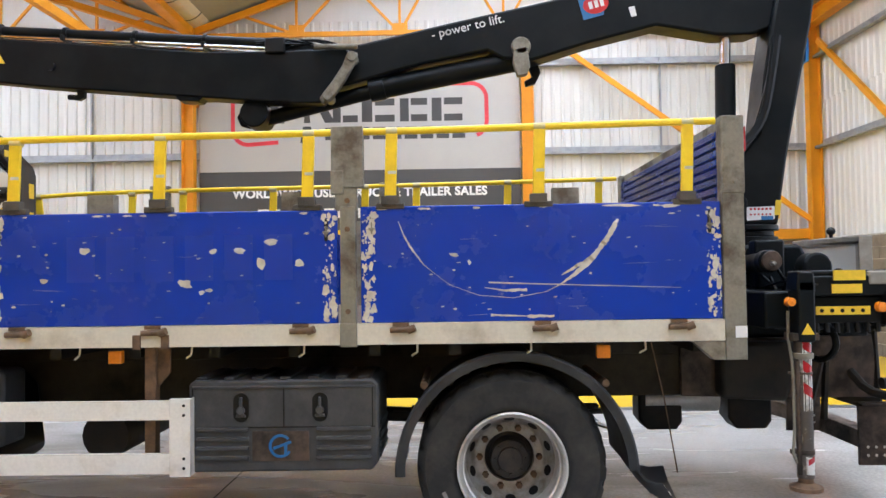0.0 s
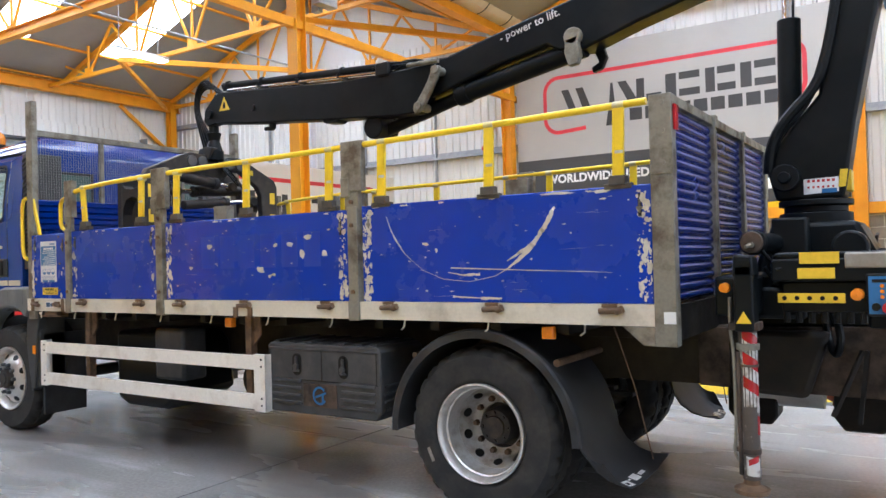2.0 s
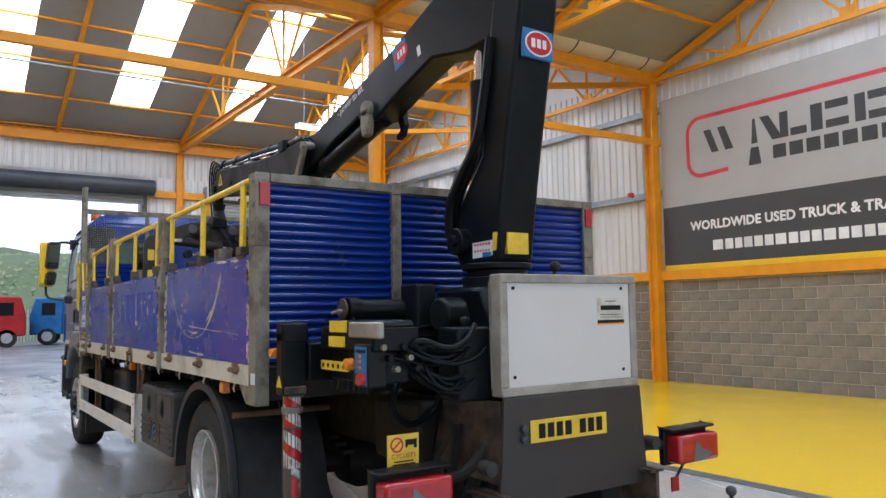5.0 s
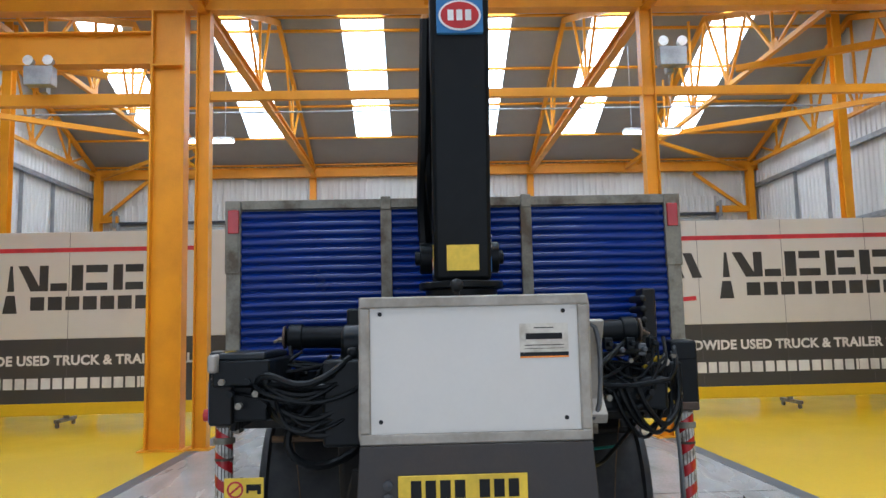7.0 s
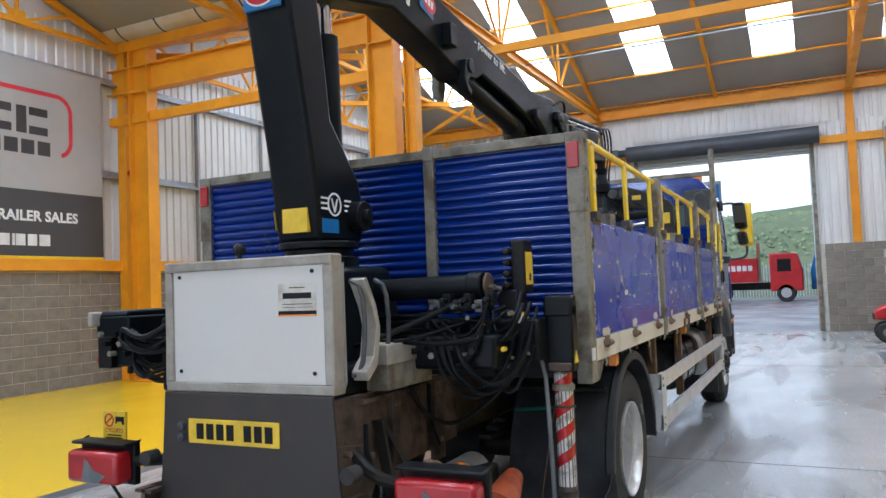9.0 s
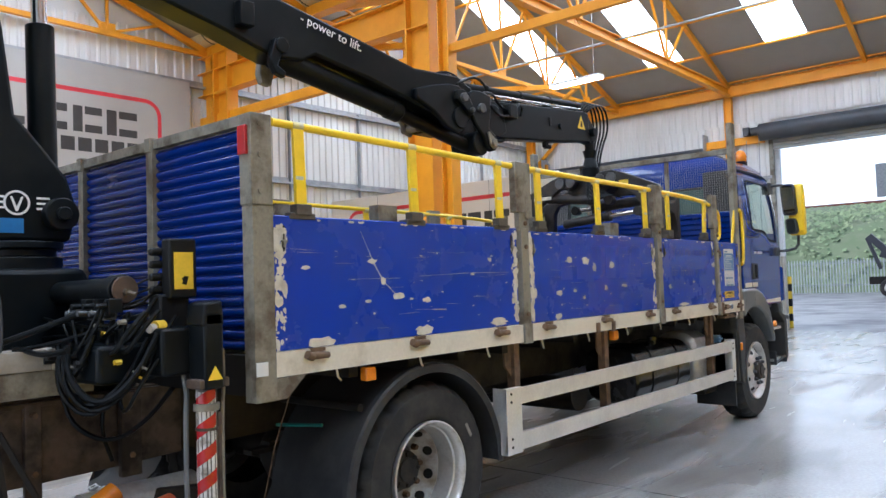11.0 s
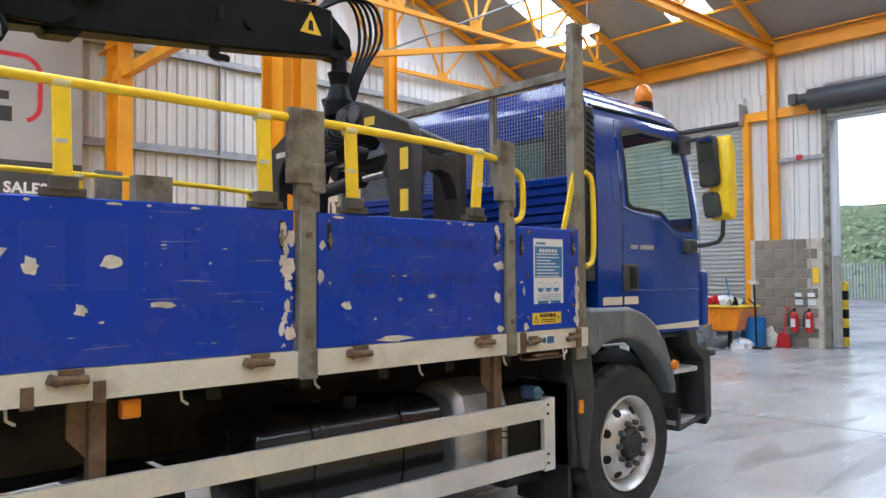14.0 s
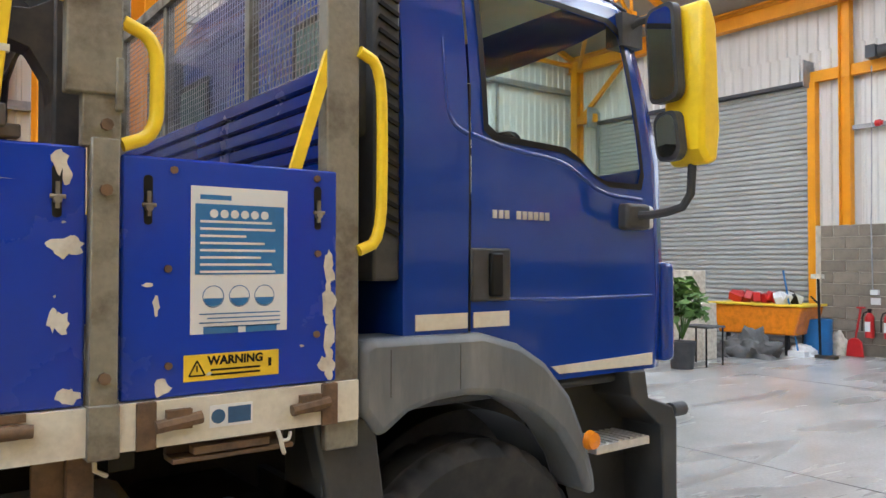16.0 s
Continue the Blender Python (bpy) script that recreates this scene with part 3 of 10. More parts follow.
ibeam(bm, (XB - 0.2, YL, 6.58), (XB - 0.2, YR, 6.58), 0.3, 0.22)
setting("trim_valley_beam", bm, M_ORANGE, "orange valley beam across the hall")
# half-round valley gutter with its straps
bm = nm()
for r, ends in ((0.4, (YL, YR)), (0.385, (YL, YR))):
    rows = [[bm.verts.new((XV + r * math.sin(radians(a)), y, 7.07 - r * math.cos(radians(a)))) for a in range(-80, 81, 10)] for y in ends]
    for k in range(16):
        bm.faces.new([rows[0][k], rows[0][k + 1], rows[1][k + 1], rows[1][k]])
setting("trim_valley_gutter", bm, M_GUTTER, "beige half-round valley gutter under the roof")
bm = nm()
y = YL + 0.5
while y < YR:
    for a in range(-80, 80, 10):
        p, q = (Vector((XV + 0.404 * math.sin(radians(b)), y, 7.07 - 0.404 * math.cos(radians(b)))) for b in (a, a + 10))
        bar(bm, p, q, 0.035, 0.006, Vector((XV, y, 7.07)) - p)
    y += 1.02
setting("trim_gutter_straps", bm, M_DARKBOX, "dark steel straps round the valley gutter")
# conduit slung below the ridge
bm = nm()
rod(bm, (-12.4, YL, 6.52), (-12.4, YR, 6.52), 0.022, n=8)
setting("trim_conduit", bm, M_GALV, "thin grey conduit across the hall")
bm = nm()
bar(bm, (XV, YL, 5.09), (XV, -4.1, 5.09), 0.14, 0.17)
bar(bm, (XV, -3.24, 5.13), (XV, YR, 5.13), 0.10, 0.13)
setting("trim_tie_beam", bm, M_ORANGE, "orange tie beam between the columns")
bm = nm()
ibeam(bm, (XV, YL, 5.86), (XV, -4.1, 5.86), 0.5, 0.24, 0.022)
setting("trim_deep_beam", bm, M_ORANGE, "deep orange steel beam between two heavy columns")
for i, (y, w, d) in enumerate(((-3.85, 0.5, 0.26), (-9.3, 0.5, 0.26))):
    bm = nm()
    ibeam(bm, (XV, y, 0.02), (XV, y, 6.43), w, d, 0.03, (0, 1, 0))
    box(bm, XV - 0.2, XV + 0.2, y - 0.32, y + 0.32, 0, 0.025)
    box(bm, XV - 0.13, XV + 0.13, y - 0.235, y + 0.235, 5.58, 5.6)
    setting("trim_heavy_column_%d" % (i + 1), bm, M_ORANGE, "heavy orange steel column")
for i, (x, y) in enumerate(((XV, -3.34), (XV, 3.31))):
    bm = nm()
    ibeam(bm, (x, y, 0.02), (x, y, 6.43), 0.2, 0.2, 0.014, (0, 1, 0))
    box(bm, x - 0.16, x + 0.16, y - 0.16, y + 0.16, 0, 0.02)
    setting("trim_column_%d" % (i + 1), bm, M_ORANGE, "slender orange steel column")
i = 0
for x in (-18.8, -12.93, -6.95, 0.0, 5.78):
    for y in (YL + 0.28, YR - 0.28):
        i += 1
        bm = nm()
        y -= math.copysign(0.38, y) if x == -12.93 else 0
        ibeam(bm, (x, y, 0.0), (x, y, gable(x) - 0.08 if x == -12.93 else 6.6), 0.24, 0.2, 0.014, (1, 0, 0))
        setting("trim_wall_column_%d" % i, bm, M_ORANGE, "orange steel wall column")
bm = nm()
for p, q in (((0.2, 10.15, 6.5), (5.75, 10.15, 2.45)), ((5.8, 9.95, 6.1), (5.8, 5.6, 2.45)), ((-18.8, 9.9, 5.2), (-18.8, 8.4, 6.3)), ((-18.8, -9.7, 5.2), (-18.8, -8.4, 6.3))):
    bar(bm, p, q, 0.07, 0.1)
bar(bm, (-14.8, 5.7, 6.42), (-11.6, 10.1, 6.42), 0.1, 0.12)
bar(bm, (-9.6, 5.9, 6.42), (-7.0, 10.1, 6.42), 0.1, 0.12)
bar(bm, (-14.8, -5.7, 6.42), (-11.6, -9.8, 6.42), 0.1, 0.12)
bar(bm, (-9.6, -5.9, 6.42), (-7.0, -9.8, 6.42), 0.1, 0.12)
bar(bm, (-14.8, 5.7, 6.42), (-18.8, 10.0, 6.42), 0.08, 0.1)
bar(bm, (-14.8, -5.7, 6.42), (-18.8, -9.8, 6.42), 0.08, 0.1)
bar(bm, (-18.9, -2.5, 5.1), (-18.9, -4.1, 5.1), 0.12, 0.2)
bar(bm, (-18.9, 2.5, 5.1), (-18.9, 4.1, 5.1), 0.12, 0.2)
bar(bm, (-18.85, -9.9, 5.15), (-18.85, -9.3, 5.15), 0.12, 0.2)
bar(bm, (-18.85, 9.1, 5.15), (-18.85, 10.2, 5.15), 0.12, 0.2)
setting("trim_bracing", bm, M_ORANGE, "orange diagonal bracing members")
for i, y in enumerate((-3.4, 3.3)):
    bm = nm()
    ibeam(bm, (-18.86, y, 2.3), (-18.86, y, 6.45), 0.2, 0.16, 0.012, (0, 1, 0))
    setting("trim_end_column_%d" % (i + 1), bm, M_ORANGE, "orange steel column on the end wall")
for i, y in enumerate((-4.01, 4.13)):
    bm = nm()
    box(bm, -18.98, -18.8, y - 0.07, y + 0.07, 0, 5.0)
    setting("trim_shutter_jamb_%d" % (i + 1), bm, M_ORANGE, "orange shutter jamb post")

# roller shutters and the open door's rolled-up curtain
for i, (a, b) in enumerate(SH):
    d = thing("door_%d" % (i + 1), (XE, (a + b) / 2, 0), "closed grey roller shutter door in the end wall", "door", kind="structure")
    bm = nm()
    z = 0.0
    while z < 5.0:
        prism(bm, [(XE - 0.02, z), (XE + 0.02, z), (XE + 0.032, z + 0.02), (XE + 0.028, z + 0.055), (XE + 0.005, z + 0.092), (XE - 0.02, z + 0.1)], "y", a, b)
        z += 0.1
    part("curtain", bm, M_SHUTTER, d)
    for y in (a - 0.03, b + 0.03):
        bm = nm()
        box(bm, XE - 0.03, XE + 0.09, y - 0.04, y + 0.04, 0, 5.3)
        part("guide_rail", bm, M_GALV, d)
    bm = nm()
    box(bm, XE, XE + 0.12, a, b, 4.99, 5.07)
    part("lintel", bm, M_DARKBOX, d, "dark lintel over the shutter", bevel=0.01)
    for y in (a - 0.06, b + 0.06):
        bm = nm()
        box(bm, XE + 0.02, XE + 0.4, y - 0.008, y + 0.008, 4.9, 5.4)
        part("end_plate", bm, M_GALV, d)
d = thing("door_3", (XE, 0, 0), "open roller door with its dark curtain rolled up", "door", kind="structure")
bm = nm()
rod(bm, (XE + 0.26, DOOR[0] - 0.2, 5.25), (XE + 0.26, DOOR[1] + 0.2, 5.25), 0.23, n=24)
part("roll", bm, M_DARKBOX, d, "dark rolled-up curtain")
bm = nm()
for z in (4.78, 4.88, 4.98):
    prism(bm, [(XE + 0.02, z), (XE + 0.06, z), (XE + 0.07, z + 0.02), (XE + 0.066, z + 0.055), (XE + 0.04, z + 0.092), (XE + 0.02, z + 0.1)], "y", DOOR[0], DOOR[1])
part("curtain", bm, M_SHUTTER, d)
for y in (DOOR[0], DOOR[1]):
    bm = nm()
    box(bm, XE - 0.03, XE + 0.1, y - 0.05, y + 0.05, 0, 5.3)
    part("guide_rail", bm, M_STEEL, d)
bm = nm()
rod(bm, (XE + 0.26, DOOR[0] - 0.42, 5.3), (XE + 0.26, DOOR[0] - 0.2, 5.3), 0.11, n=16)
box(bm, XE + 0.16, XE + 0.36, DOOR[0] - 0.62, DOOR[0] - 0.46, 5.2, 5.42)
part("motor", bm, M_DARKBOX, d)
bm = nm()
tube(bm, [(XE + 0.16, -2.62, 5.1), (XE + 0.16, -2.66, 2.6), (XE + 0.28, -2.62, 2.3), (XE + 0.28, -2.6, 1.17)], 0.012, 6)
tube(bm, [(XE + 0.16, -2.95, 5.1), (XE + 0.16, -2.97, 2.6), (XE + 0.28, -2.93, 2.3), (XE + 0.28, -2.91, 1.17)], 0.012, 6)
part("cable", bm, M_GALV, d)

# high lamps and floodlights
def high_lamp(x, y, z):
    t = thing("ceiling_lamp", (x, y, z), "long bright LED high-bay lamp under the roof", "lamp", "roof lamps")
    bm = nm()
    box(bm, x - 0.13, x + 0.13, y - 0.7, y + 0.7, z, z + 0.07)
    part("housing", bm, M_WHITE, t)
    bm = nm()
    box(bm, x - 0.11, x + 0.11, y - 0.68, y + 0.68, z - 0.03, z - 0.002)
    part("diffuser", bm, M_LAMP, t)
    bm = nm()
    for s in (-0.5, 0.5):
        rod(bm, (x, y + s, z + 0.07), (x, y + s, gable(x) - 0.05), 0.008, n=6)
    part("hanger", bm, M_GALV, t)


for x, y in ((-14.2, -5.4), (-13.9, 5.6), (-0.8, -7.0), (-0.8, 7.0)):
    high_lamp(x, y, 6.35)


def floodlight(x, y, z):
    t = thing("emergency_light", (x, y, z), "grey twin-spot emergency light on the orange steel", "lamp", "emergency lights")
    bm = nm()
    box(bm, x + 0.12, x + 0.3, y - 0.2, y + 0.2, z - 0.14, z + 0.14)
    part("body", bm, M_GALV, t, bevel=0.01)
    for s in (-0.14, 0.14):
        bm = nm()
        rod(bm, (x + 0.3, y + s, z + 0.22), (x + 0.18, y + s, z + 0.22), 0.075, 0.05, n=16)
        part("spot", bm, M_ALU, t)
    bm = nm()
    box(bm, x, x + 0.13, y - 0.05, y + 0.05, z - 0.2, z + 0.1)
    part("bracket", bm, M_GALV, t)


floodlight(XV + 0.1, -5.6, 5.36)
floodlight(XV + 0.1, 3.6, 5.55)

# ---- the truck ----
TRUCK = thing("truck", (-3.0, 0, 0), "blue flatbed dropside lorry with worn chipped paint", "truck")
rng = random.Random(7)


def chips(bm, spots, y, sgn):
    """Flakes of missing paint as thin ragged plates; spots: (x, z, width, height)."""
    for x, z, w, h in spots:
        n = rng.randint(9, 14)
        pts = []
        lift = rng.uniform(0, 0.0009)
        for i in range(n):
            a = 2 * math.pi * i / n + rng.uniform(-0.2, 0.2)
            r = rng.uniform(0.6, 1.15)
            pts.append((x + r * w / 2 * math.cos(a), z + r * h / 2 * math.sin(a)))
        prism(bm, pts, "y", y, y + sgn * (0.0008 + lift))


def end_chips(x0, x1, z0, z1, n, big=0):
    out = []
    for _ in range(n):
        w = rng.choice((0.006, 0.008, 0.012, 0.012, 0.018, 0.025, 0.036) if big == 0 else (0.007, 0.01, 0.014, 0.02, 0.028, 0.038))
        out.append((rng.uniform(x0, x1), rng.uniform(z0, z1), w, w * rng.uniform(0.6, 2.2)))
    return out


# deck
bm = nm()
box(bm, -5.98, -0.02, -1.2, 1.2, 1.235, 1.285)
part("deck", bm, M_WOOD, TRUCK, "worn brown wooden load deck")
for s in (-1, 1):
    bm = nm()
    prism(bm, [(s * 1.262, 1.175), (s * 1.262, 1.285), (s * 1.18, 1.285), (s * 1.18, 1.265), (s * 1.235, 1.265), (s * 1.235, 1.195), (s * 1.18, 1.195), (s * 1.18, 1.175)], "x", -5.98, -0.03)
    part("side_rave", bm, M_CREAM, TRUCK, "cream-painted side rail of the deck with rust streaks")
for i in range(14):
    x = -5.8 + i * 0.43
    bm = nm()
    box(bm, x - 0.03, x + 0.03, -1.17, 1.17, 1.11, 1.235)
    part("cross_bearer", bm, M_BLACK, TRUCK)

# dropside boards
BAYS = ((-1.99, -0.104, 1.90), (-3.972, -2.112, 1.885), (-5.268, -4.09, 1.88), (-5.915, -5.345, 1.87))
POSTS = (-2.055, -4.03, -5.305)
for s in (-1, 1):
    for k, (x0, x1, zt) in enumerate(BAYS):
        bm = nm()
        box(bm, x0, x1, min(s * 1.222, s * 1.25), max(s * 1.222, s * 1.25), 1.288, zt)
        board = part("dropside_panel", bm, M_BLUE, TRUCK, "blue dropside panel with chipped paint", bevel=0.006)
        # slotted latches at both ends
        for x in (x0 + 0.06, x1 - 0.06):
            bm = nm()
            ends = [(x + 0.011 * math.cos(radians(30 * j)), (zt - 0.056 if j < 7 else zt - 0.154) + 0.011 * math.sin(radians(30 * j))) for j in range(12)]
            prism(bm, ends, "y", s * 1.246, s * 1.2515)
            part("latch_slot", bm, M_INK, board)
            bm = nm()
            rod(bm, (x, s * 1.251, zt - 0.125), (x, s * 1.266, zt - 0.125), 0.009, n=10)
            bar(bm, (x, s * 1.258, zt - 0.145), (x, s * 1.258, zt - 0.085), 0.008, 0.008, (0, 1, 0))
            rod(bm, (x - 0.016, s * 1.26, zt - 0.118), (x + 0.016, s * 1.26, zt - 0.118), 0.005, n=8)
            part("latch_pin", bm, M_STEEL, board)
        spots = []
        dense = (110, 90, 26, 8)[k] if s < 0 else (64, 44, 5, 0)[k]
        e0, e1 = (0.008, 0.075) if s < 0 else (0.01, 0.065)
        if k < 3:
            spots += end_chips(x1 - e1, x1 - e0, 1.30, zt - 0.03, dense, s > 0)
        spots += end_chips(x0 + e0, x0 + e1, 1.30, zt - 0.03, dense, s > 0)
        spots += [(rng.uniform(x0 + 0.1, x1 - 0.1), zt - 0.016, rng.uniform(0.02, 0.07), 0.012) for _ in range((9, 8, 4, 0)[k])]
        spots += [(rng.uniform(x0 + 0.1, x1 - 0.1), rng.uniform(1.33, zt - 0.06), rng.uniform(0.012, 0.03), rng.uniform(0.006, 0.014)) for _ in range((22, 24, 10, 4)[k] if s < 0 else (9, 10, 5, 2)[k])]
        if s < 0 and k == 1:
            spots += [(-2.52, 1.61, 0.06, 0.075), (-2.31, 1.605, 0.055, 0.05), (-2.46, 1.72, 0.08, 0.035), (-2.63, 1.675, 0.07, 0.035), (-2.77, 1.675, 0.05, 0.03),
                      (-2.92, 1.505, 0.09, 0.06), (-3.46, 1.685, 0.07, 0.045), (-2.83, 1.46, 0.04, 0.03), (-2.79, 1.47, 0.05, 0.02), (-3.67, 1.53, 0.05, 0.03)]
        if s < 0 and k == 0:
            spots += [(-1.5, 1.64, 0.06, 0.025), (-1.92, 1.855, 0.05, 0.05), (-0.37, 1.88, 0.12, 0.02), (-0.62, 1.885, 0.2, 0.014), (-1.42, 1.6, 0.02, 0.03), (-0.36, 1.84, 0.04, 0.01)]
        if s > 0 and k == 0:
            spots += [(-0.72, 1.69, 0.07, 0.03), (-0.79, 1.59, 0.04, 0.045), (-0.90, 1.51, 0.10, 0.04), (-0.29, 1.66, 0.06, 0.02), (-0.51, 1.47, 0.06, 0.02), (-0.68, 1.49, 0.05, 0.018), (-1.0, 1.49, 0.04, 0.012), (-1.12, 1.48, 0.08, 0.03),
                      (-1.53, 1.615, 0.04, 0.018), (-0.38, 1.31, 0.2, 0.05), (-1.09, 1.315, 0.15, 0.06), (-1.78, 1.32, 0.2, 0.05), (-1.7, 1.7, 0.05, 0.03)]
        if s > 0 and k == 1:
            spots += [(-2.62, 1.70, 0.08, 0.045), (-2.84, 1.69, 0.12, 0.06), (-2.96, 1.645, 0.06, 0.07), (-3.22, 1.66, 0.09, 0.05), (-3.12, 1.49, 0.05, 0.05),
                      (-2.47, 1.47, 0.1, 0.04), (-2.68, 1.48, 0.06, 0.025), (-3.41, 1.50, 0.1, 0.028), (-2.8, 1.43, 0.04, 0.03), (-2.45, 1.31, 0.09, 0.05)]
        if s > 0 and k == 2:
            spots += [(-4.24, 1.47, 0.06, 0.05), (-4.55, 1.49, 0.03, 0.02), (-4.75, 1.5, 0.05, 0.025), (-4.5, 1.305, 0.26, 0.03)]
        if k == 2:
            spots += [(-5.225, 1.65, 0.085, 0.05), (-5.2, 1.49, 0.022, 0.06), (-5.235, 1.315, 0.05, 0.04), (-5.24, 1.655, 0.06, 0.045)]
        if k == 3:
            z = 1.31
            while z < 1.63:
                h = rng.uniform(0.02, 0.05)
                spots.append((-5.893 + rng.uniform(-0.006, 0.008), z, rng.uniform(0.018, 0.04), h * 1.5))
                z += h * 0.9
            spots += [(-5.888, 1.60, 0.026, 0.10), (-5.885, 1.50, 0.034, 0.09), (-5.887, 1.41, 0.024, 0.10), (-5.878, 1.335, 0.045, 0.05), (-5.425, 1.51, 0.018, 0.05), (-5.44, 1.315, 0.045, 0.05), (-5.405, 1.56, 0.03, 0.014)]
            for x, z in ((-5.465, 1.84), (-5.452, 1.60), (-5.455, 1.365), (-5.852, 1.845), (-5.855, 1.64), (-5.852, 1.42)):
                bm = nm()
                rod(bm, (x, s * 1.249, z), (x, s * 1.2575, z), 0.0095, n=8)
                part("bolt", bm, M_RUST, board)
        if s > 0 and k < 2:
            # sheets of paint lost beside the posts
            for xa, xb, runs in ((x0 + 0.004, x0 + 0.05, ((1.31, 1.4), (1.47, 1.6), (1.66, 1.8)) if k == 0 else ((1.34, 1.38), (1.6, 1.64))), (x1 - 0.055, x1 - 0.004, ((1.5, 1.66), (1.7, 1.84)) if k == 0 else ((1.32, 1.37), (1.45, 1.62), (1.64, 1.84)))):
                for za, zb in runs:
                    z = za
                    while z < zb:
                        h = rng.uniform(0.03, 0.06)
                        spots.append(((xa + xb) / 2 + rng.uniform(-0.012, 0.012), z + h / 2, (xb - xa) * rng.uniform(0.6, 1.25), h * 1.4))
                        z += h * rng.uniform(0.6, 1.25)
        bm = nm()
        chips(bm, spots, s * 1.2505, s)
        tagged(part("flaked_paint", bm, M_CHIP, board, "flaked paint showing pale primer"), kind="stuff")
    # hinge clamps under the boards
    for x in (-0.33, -1.035, -1.775, -2.3, -3.08, -3.8, -4.3, -5.1):
        bm = nm()
        box(bm, x - 0.035, x + 0.03, min(s * 1.255, s * 1.28), max(s * 1.255, s * 1.28), 1.236, 1.268)
        rod(bm, (x - 0.062, s * 1.275, 1.25), (x + 0.05, s * 1.275, 1.256), 0.015, n=10)
        rod(bm, (x + 0.03, s * 1.272, 1.247), (x + 0.068, s * 1.278, 1.262), 0.02, n=10)
        box(bm, x - 0.05, x + 0.035, min(s * 1.25, s * 1.268), max(s * 1.25, s * 1.268), 1.27, 1.288)
        part("hinge_clamp", bm, M_RUST, TRUCK, "rusty board hinge clamp")
    # clamps, rusty angle and cord under the short front board
    for x in (-5.475, -5.825):
        bm = nm()
        rod(bm, (x - 0.055, s * 1.276, 1.238), (x + 0.055, s * 1.276, 1.225), 0.016, n=8)
        box(bm, x - 0.03, x + 0.03, min(s * 1.255, s * 1.282), max(s * 1.255, s * 1.282), 1.215, 1.262)
        part("hinge_clamp", bm, M_RUST, TRUCK, "rusty board hinge clamp")
    for x0, x1 in ((-5.425, -5.378), (-5.912, -5.862)):
        bm = nm()
        box(bm, x0, x1, min(s * 1.25, s * 1.268), max(s * 1.25, s * 1.268), 1.172, 1.285)
        part("end_strap", bm, M_RUST, TRUCK, "rusty strap at the end of the rail", bevel=0.003)
    bm = nm()
    box(bm, -5.79, -5.47, min(s * 1.17, s * 1.245), max(s * 1.17, s * 1.245), 1.122, 1.135)
    box(bm, -5.79, -5.47, min(s * 1.17, s * 1.182), max(s * 1.17, s * 1.182), 1.135, 1.168)
    box(bm, -5.72, -5.52, min(s * 1.21, s * 1.25), max(s * 1.21, s * 1.25), 1.14, 1.16)
    part("under_angle", bm, M_RUST, TRUCK, "rusty angle under the deck edge", bevel=0.003)
    bm = nm()
    tube(bm, [(-5.735, s * 1.262, 1.178), (-5.742, s * 1.27, 1.15), (-5.75, s * 1.262, 1.125), (-5.757, s * 1.258, 1.112)], 0.006, 6, 1)
    tube(bm, [(-5.742, s * 1.27, 1.15), (-5.765, s * 1.268, 1.148), (-5.772, s * 1.262, 1.168)], 0.005, 6, 1)
    part("cord_end", bm, M_CHIP, TRUCK, "knotted white cord end")
    # posts between the boards
    for x in POSTS:
        bm = nm()
        lean = 0.04 if x > -5 else 0.031
        box(bm, x - lean, x + lean, min(s * 1.225, s * 1.272), max(s * 1.21, s * 1.272), 1.165, 1.9)
        box(bm, x - lean - 0.004, x + lean + 0.004, min(s * 1.22, s * 1.278), max(s * 1.22, s * 1.278), 1.165, 1.29)
        post = part("side_post", bm, M_STEEL, TRUCK, "weathered grey steel side post", bevel=0.004)
        bm = nm()
        wide = 0.085 if x > -5 else 0.036
        box(bm, x - wide, x + 0.085, min(s * 1.22, s * 1.27), max(s * 1.22, s * 1.27), 2.0, 2.325)
        box(bm, x - wide - 0.003, x - 0.02, min(s * 1.225, s * 1.274), max(s * 1.225, s * 1.274), 1.965, 2.09)
        box(bm, x - min(wide, 0.065), x + 0.05, min(s * 1.225, s * 1.262), max(s * 1.225, s * 1.262), 1.88, 2.005)
        part("post_extension", bm, M_STEEL, post, bevel=0.005)
        for z in (1.93, 1.78, 1.35):
            bm = nm()
            rod(bm, (x, s * 1.27, z), (x, s * 1.284, z), 0.014, n=8)
            part("bolt", bm, M_RUST, post)
    # rear corner post
    bm = nm()
    box(bm, -0.1, 0.012, min(s * 1.19, s * 1.268), max(s * 1.19, s * 1.268), 1.075, 2.345)
    box(bm, -0.095, 0.017, min(s * 1.185, s * 1.274), max(s * 1.2, s * 1.274), 1.94, 2.345)
    prism(bm, [(-0.27, 1.172), (-0.1, 1.172), (-0.1, 1.075), (-0.16, 1.075)], "y", s * 1.2, s * 1.262)
    post = part("corner_post", bm, M_STEEL, TRUCK, "weathered grey steel corner post", bevel=0.004)
    for z in (2.30, 2.16, 2.0):
        bm = nm()
        rod(bm, (-0.03, s * 1.27, z), (-0.03, s * 1.281, z), 0.014, n=8)
        part("bolt", bm, M_STEEL, post)
    bm = nm()
    box(bm, 0.0175, 0.034, s * 1.225 - 0.03, s * 1.225 + 0.03, 2.16, 2.29)
    part("reflector", bm, M_RED, post, "red rear reflector", bevel=0.004)
    bm = nm()
    box(bm, -0.05, 0.01, min(s * 1.27, s * 1.274), max(s * 1.27, s * 1.274), 1.19, 1.25)
    part("decal", bm, M_WHITE, post, "small white decal")
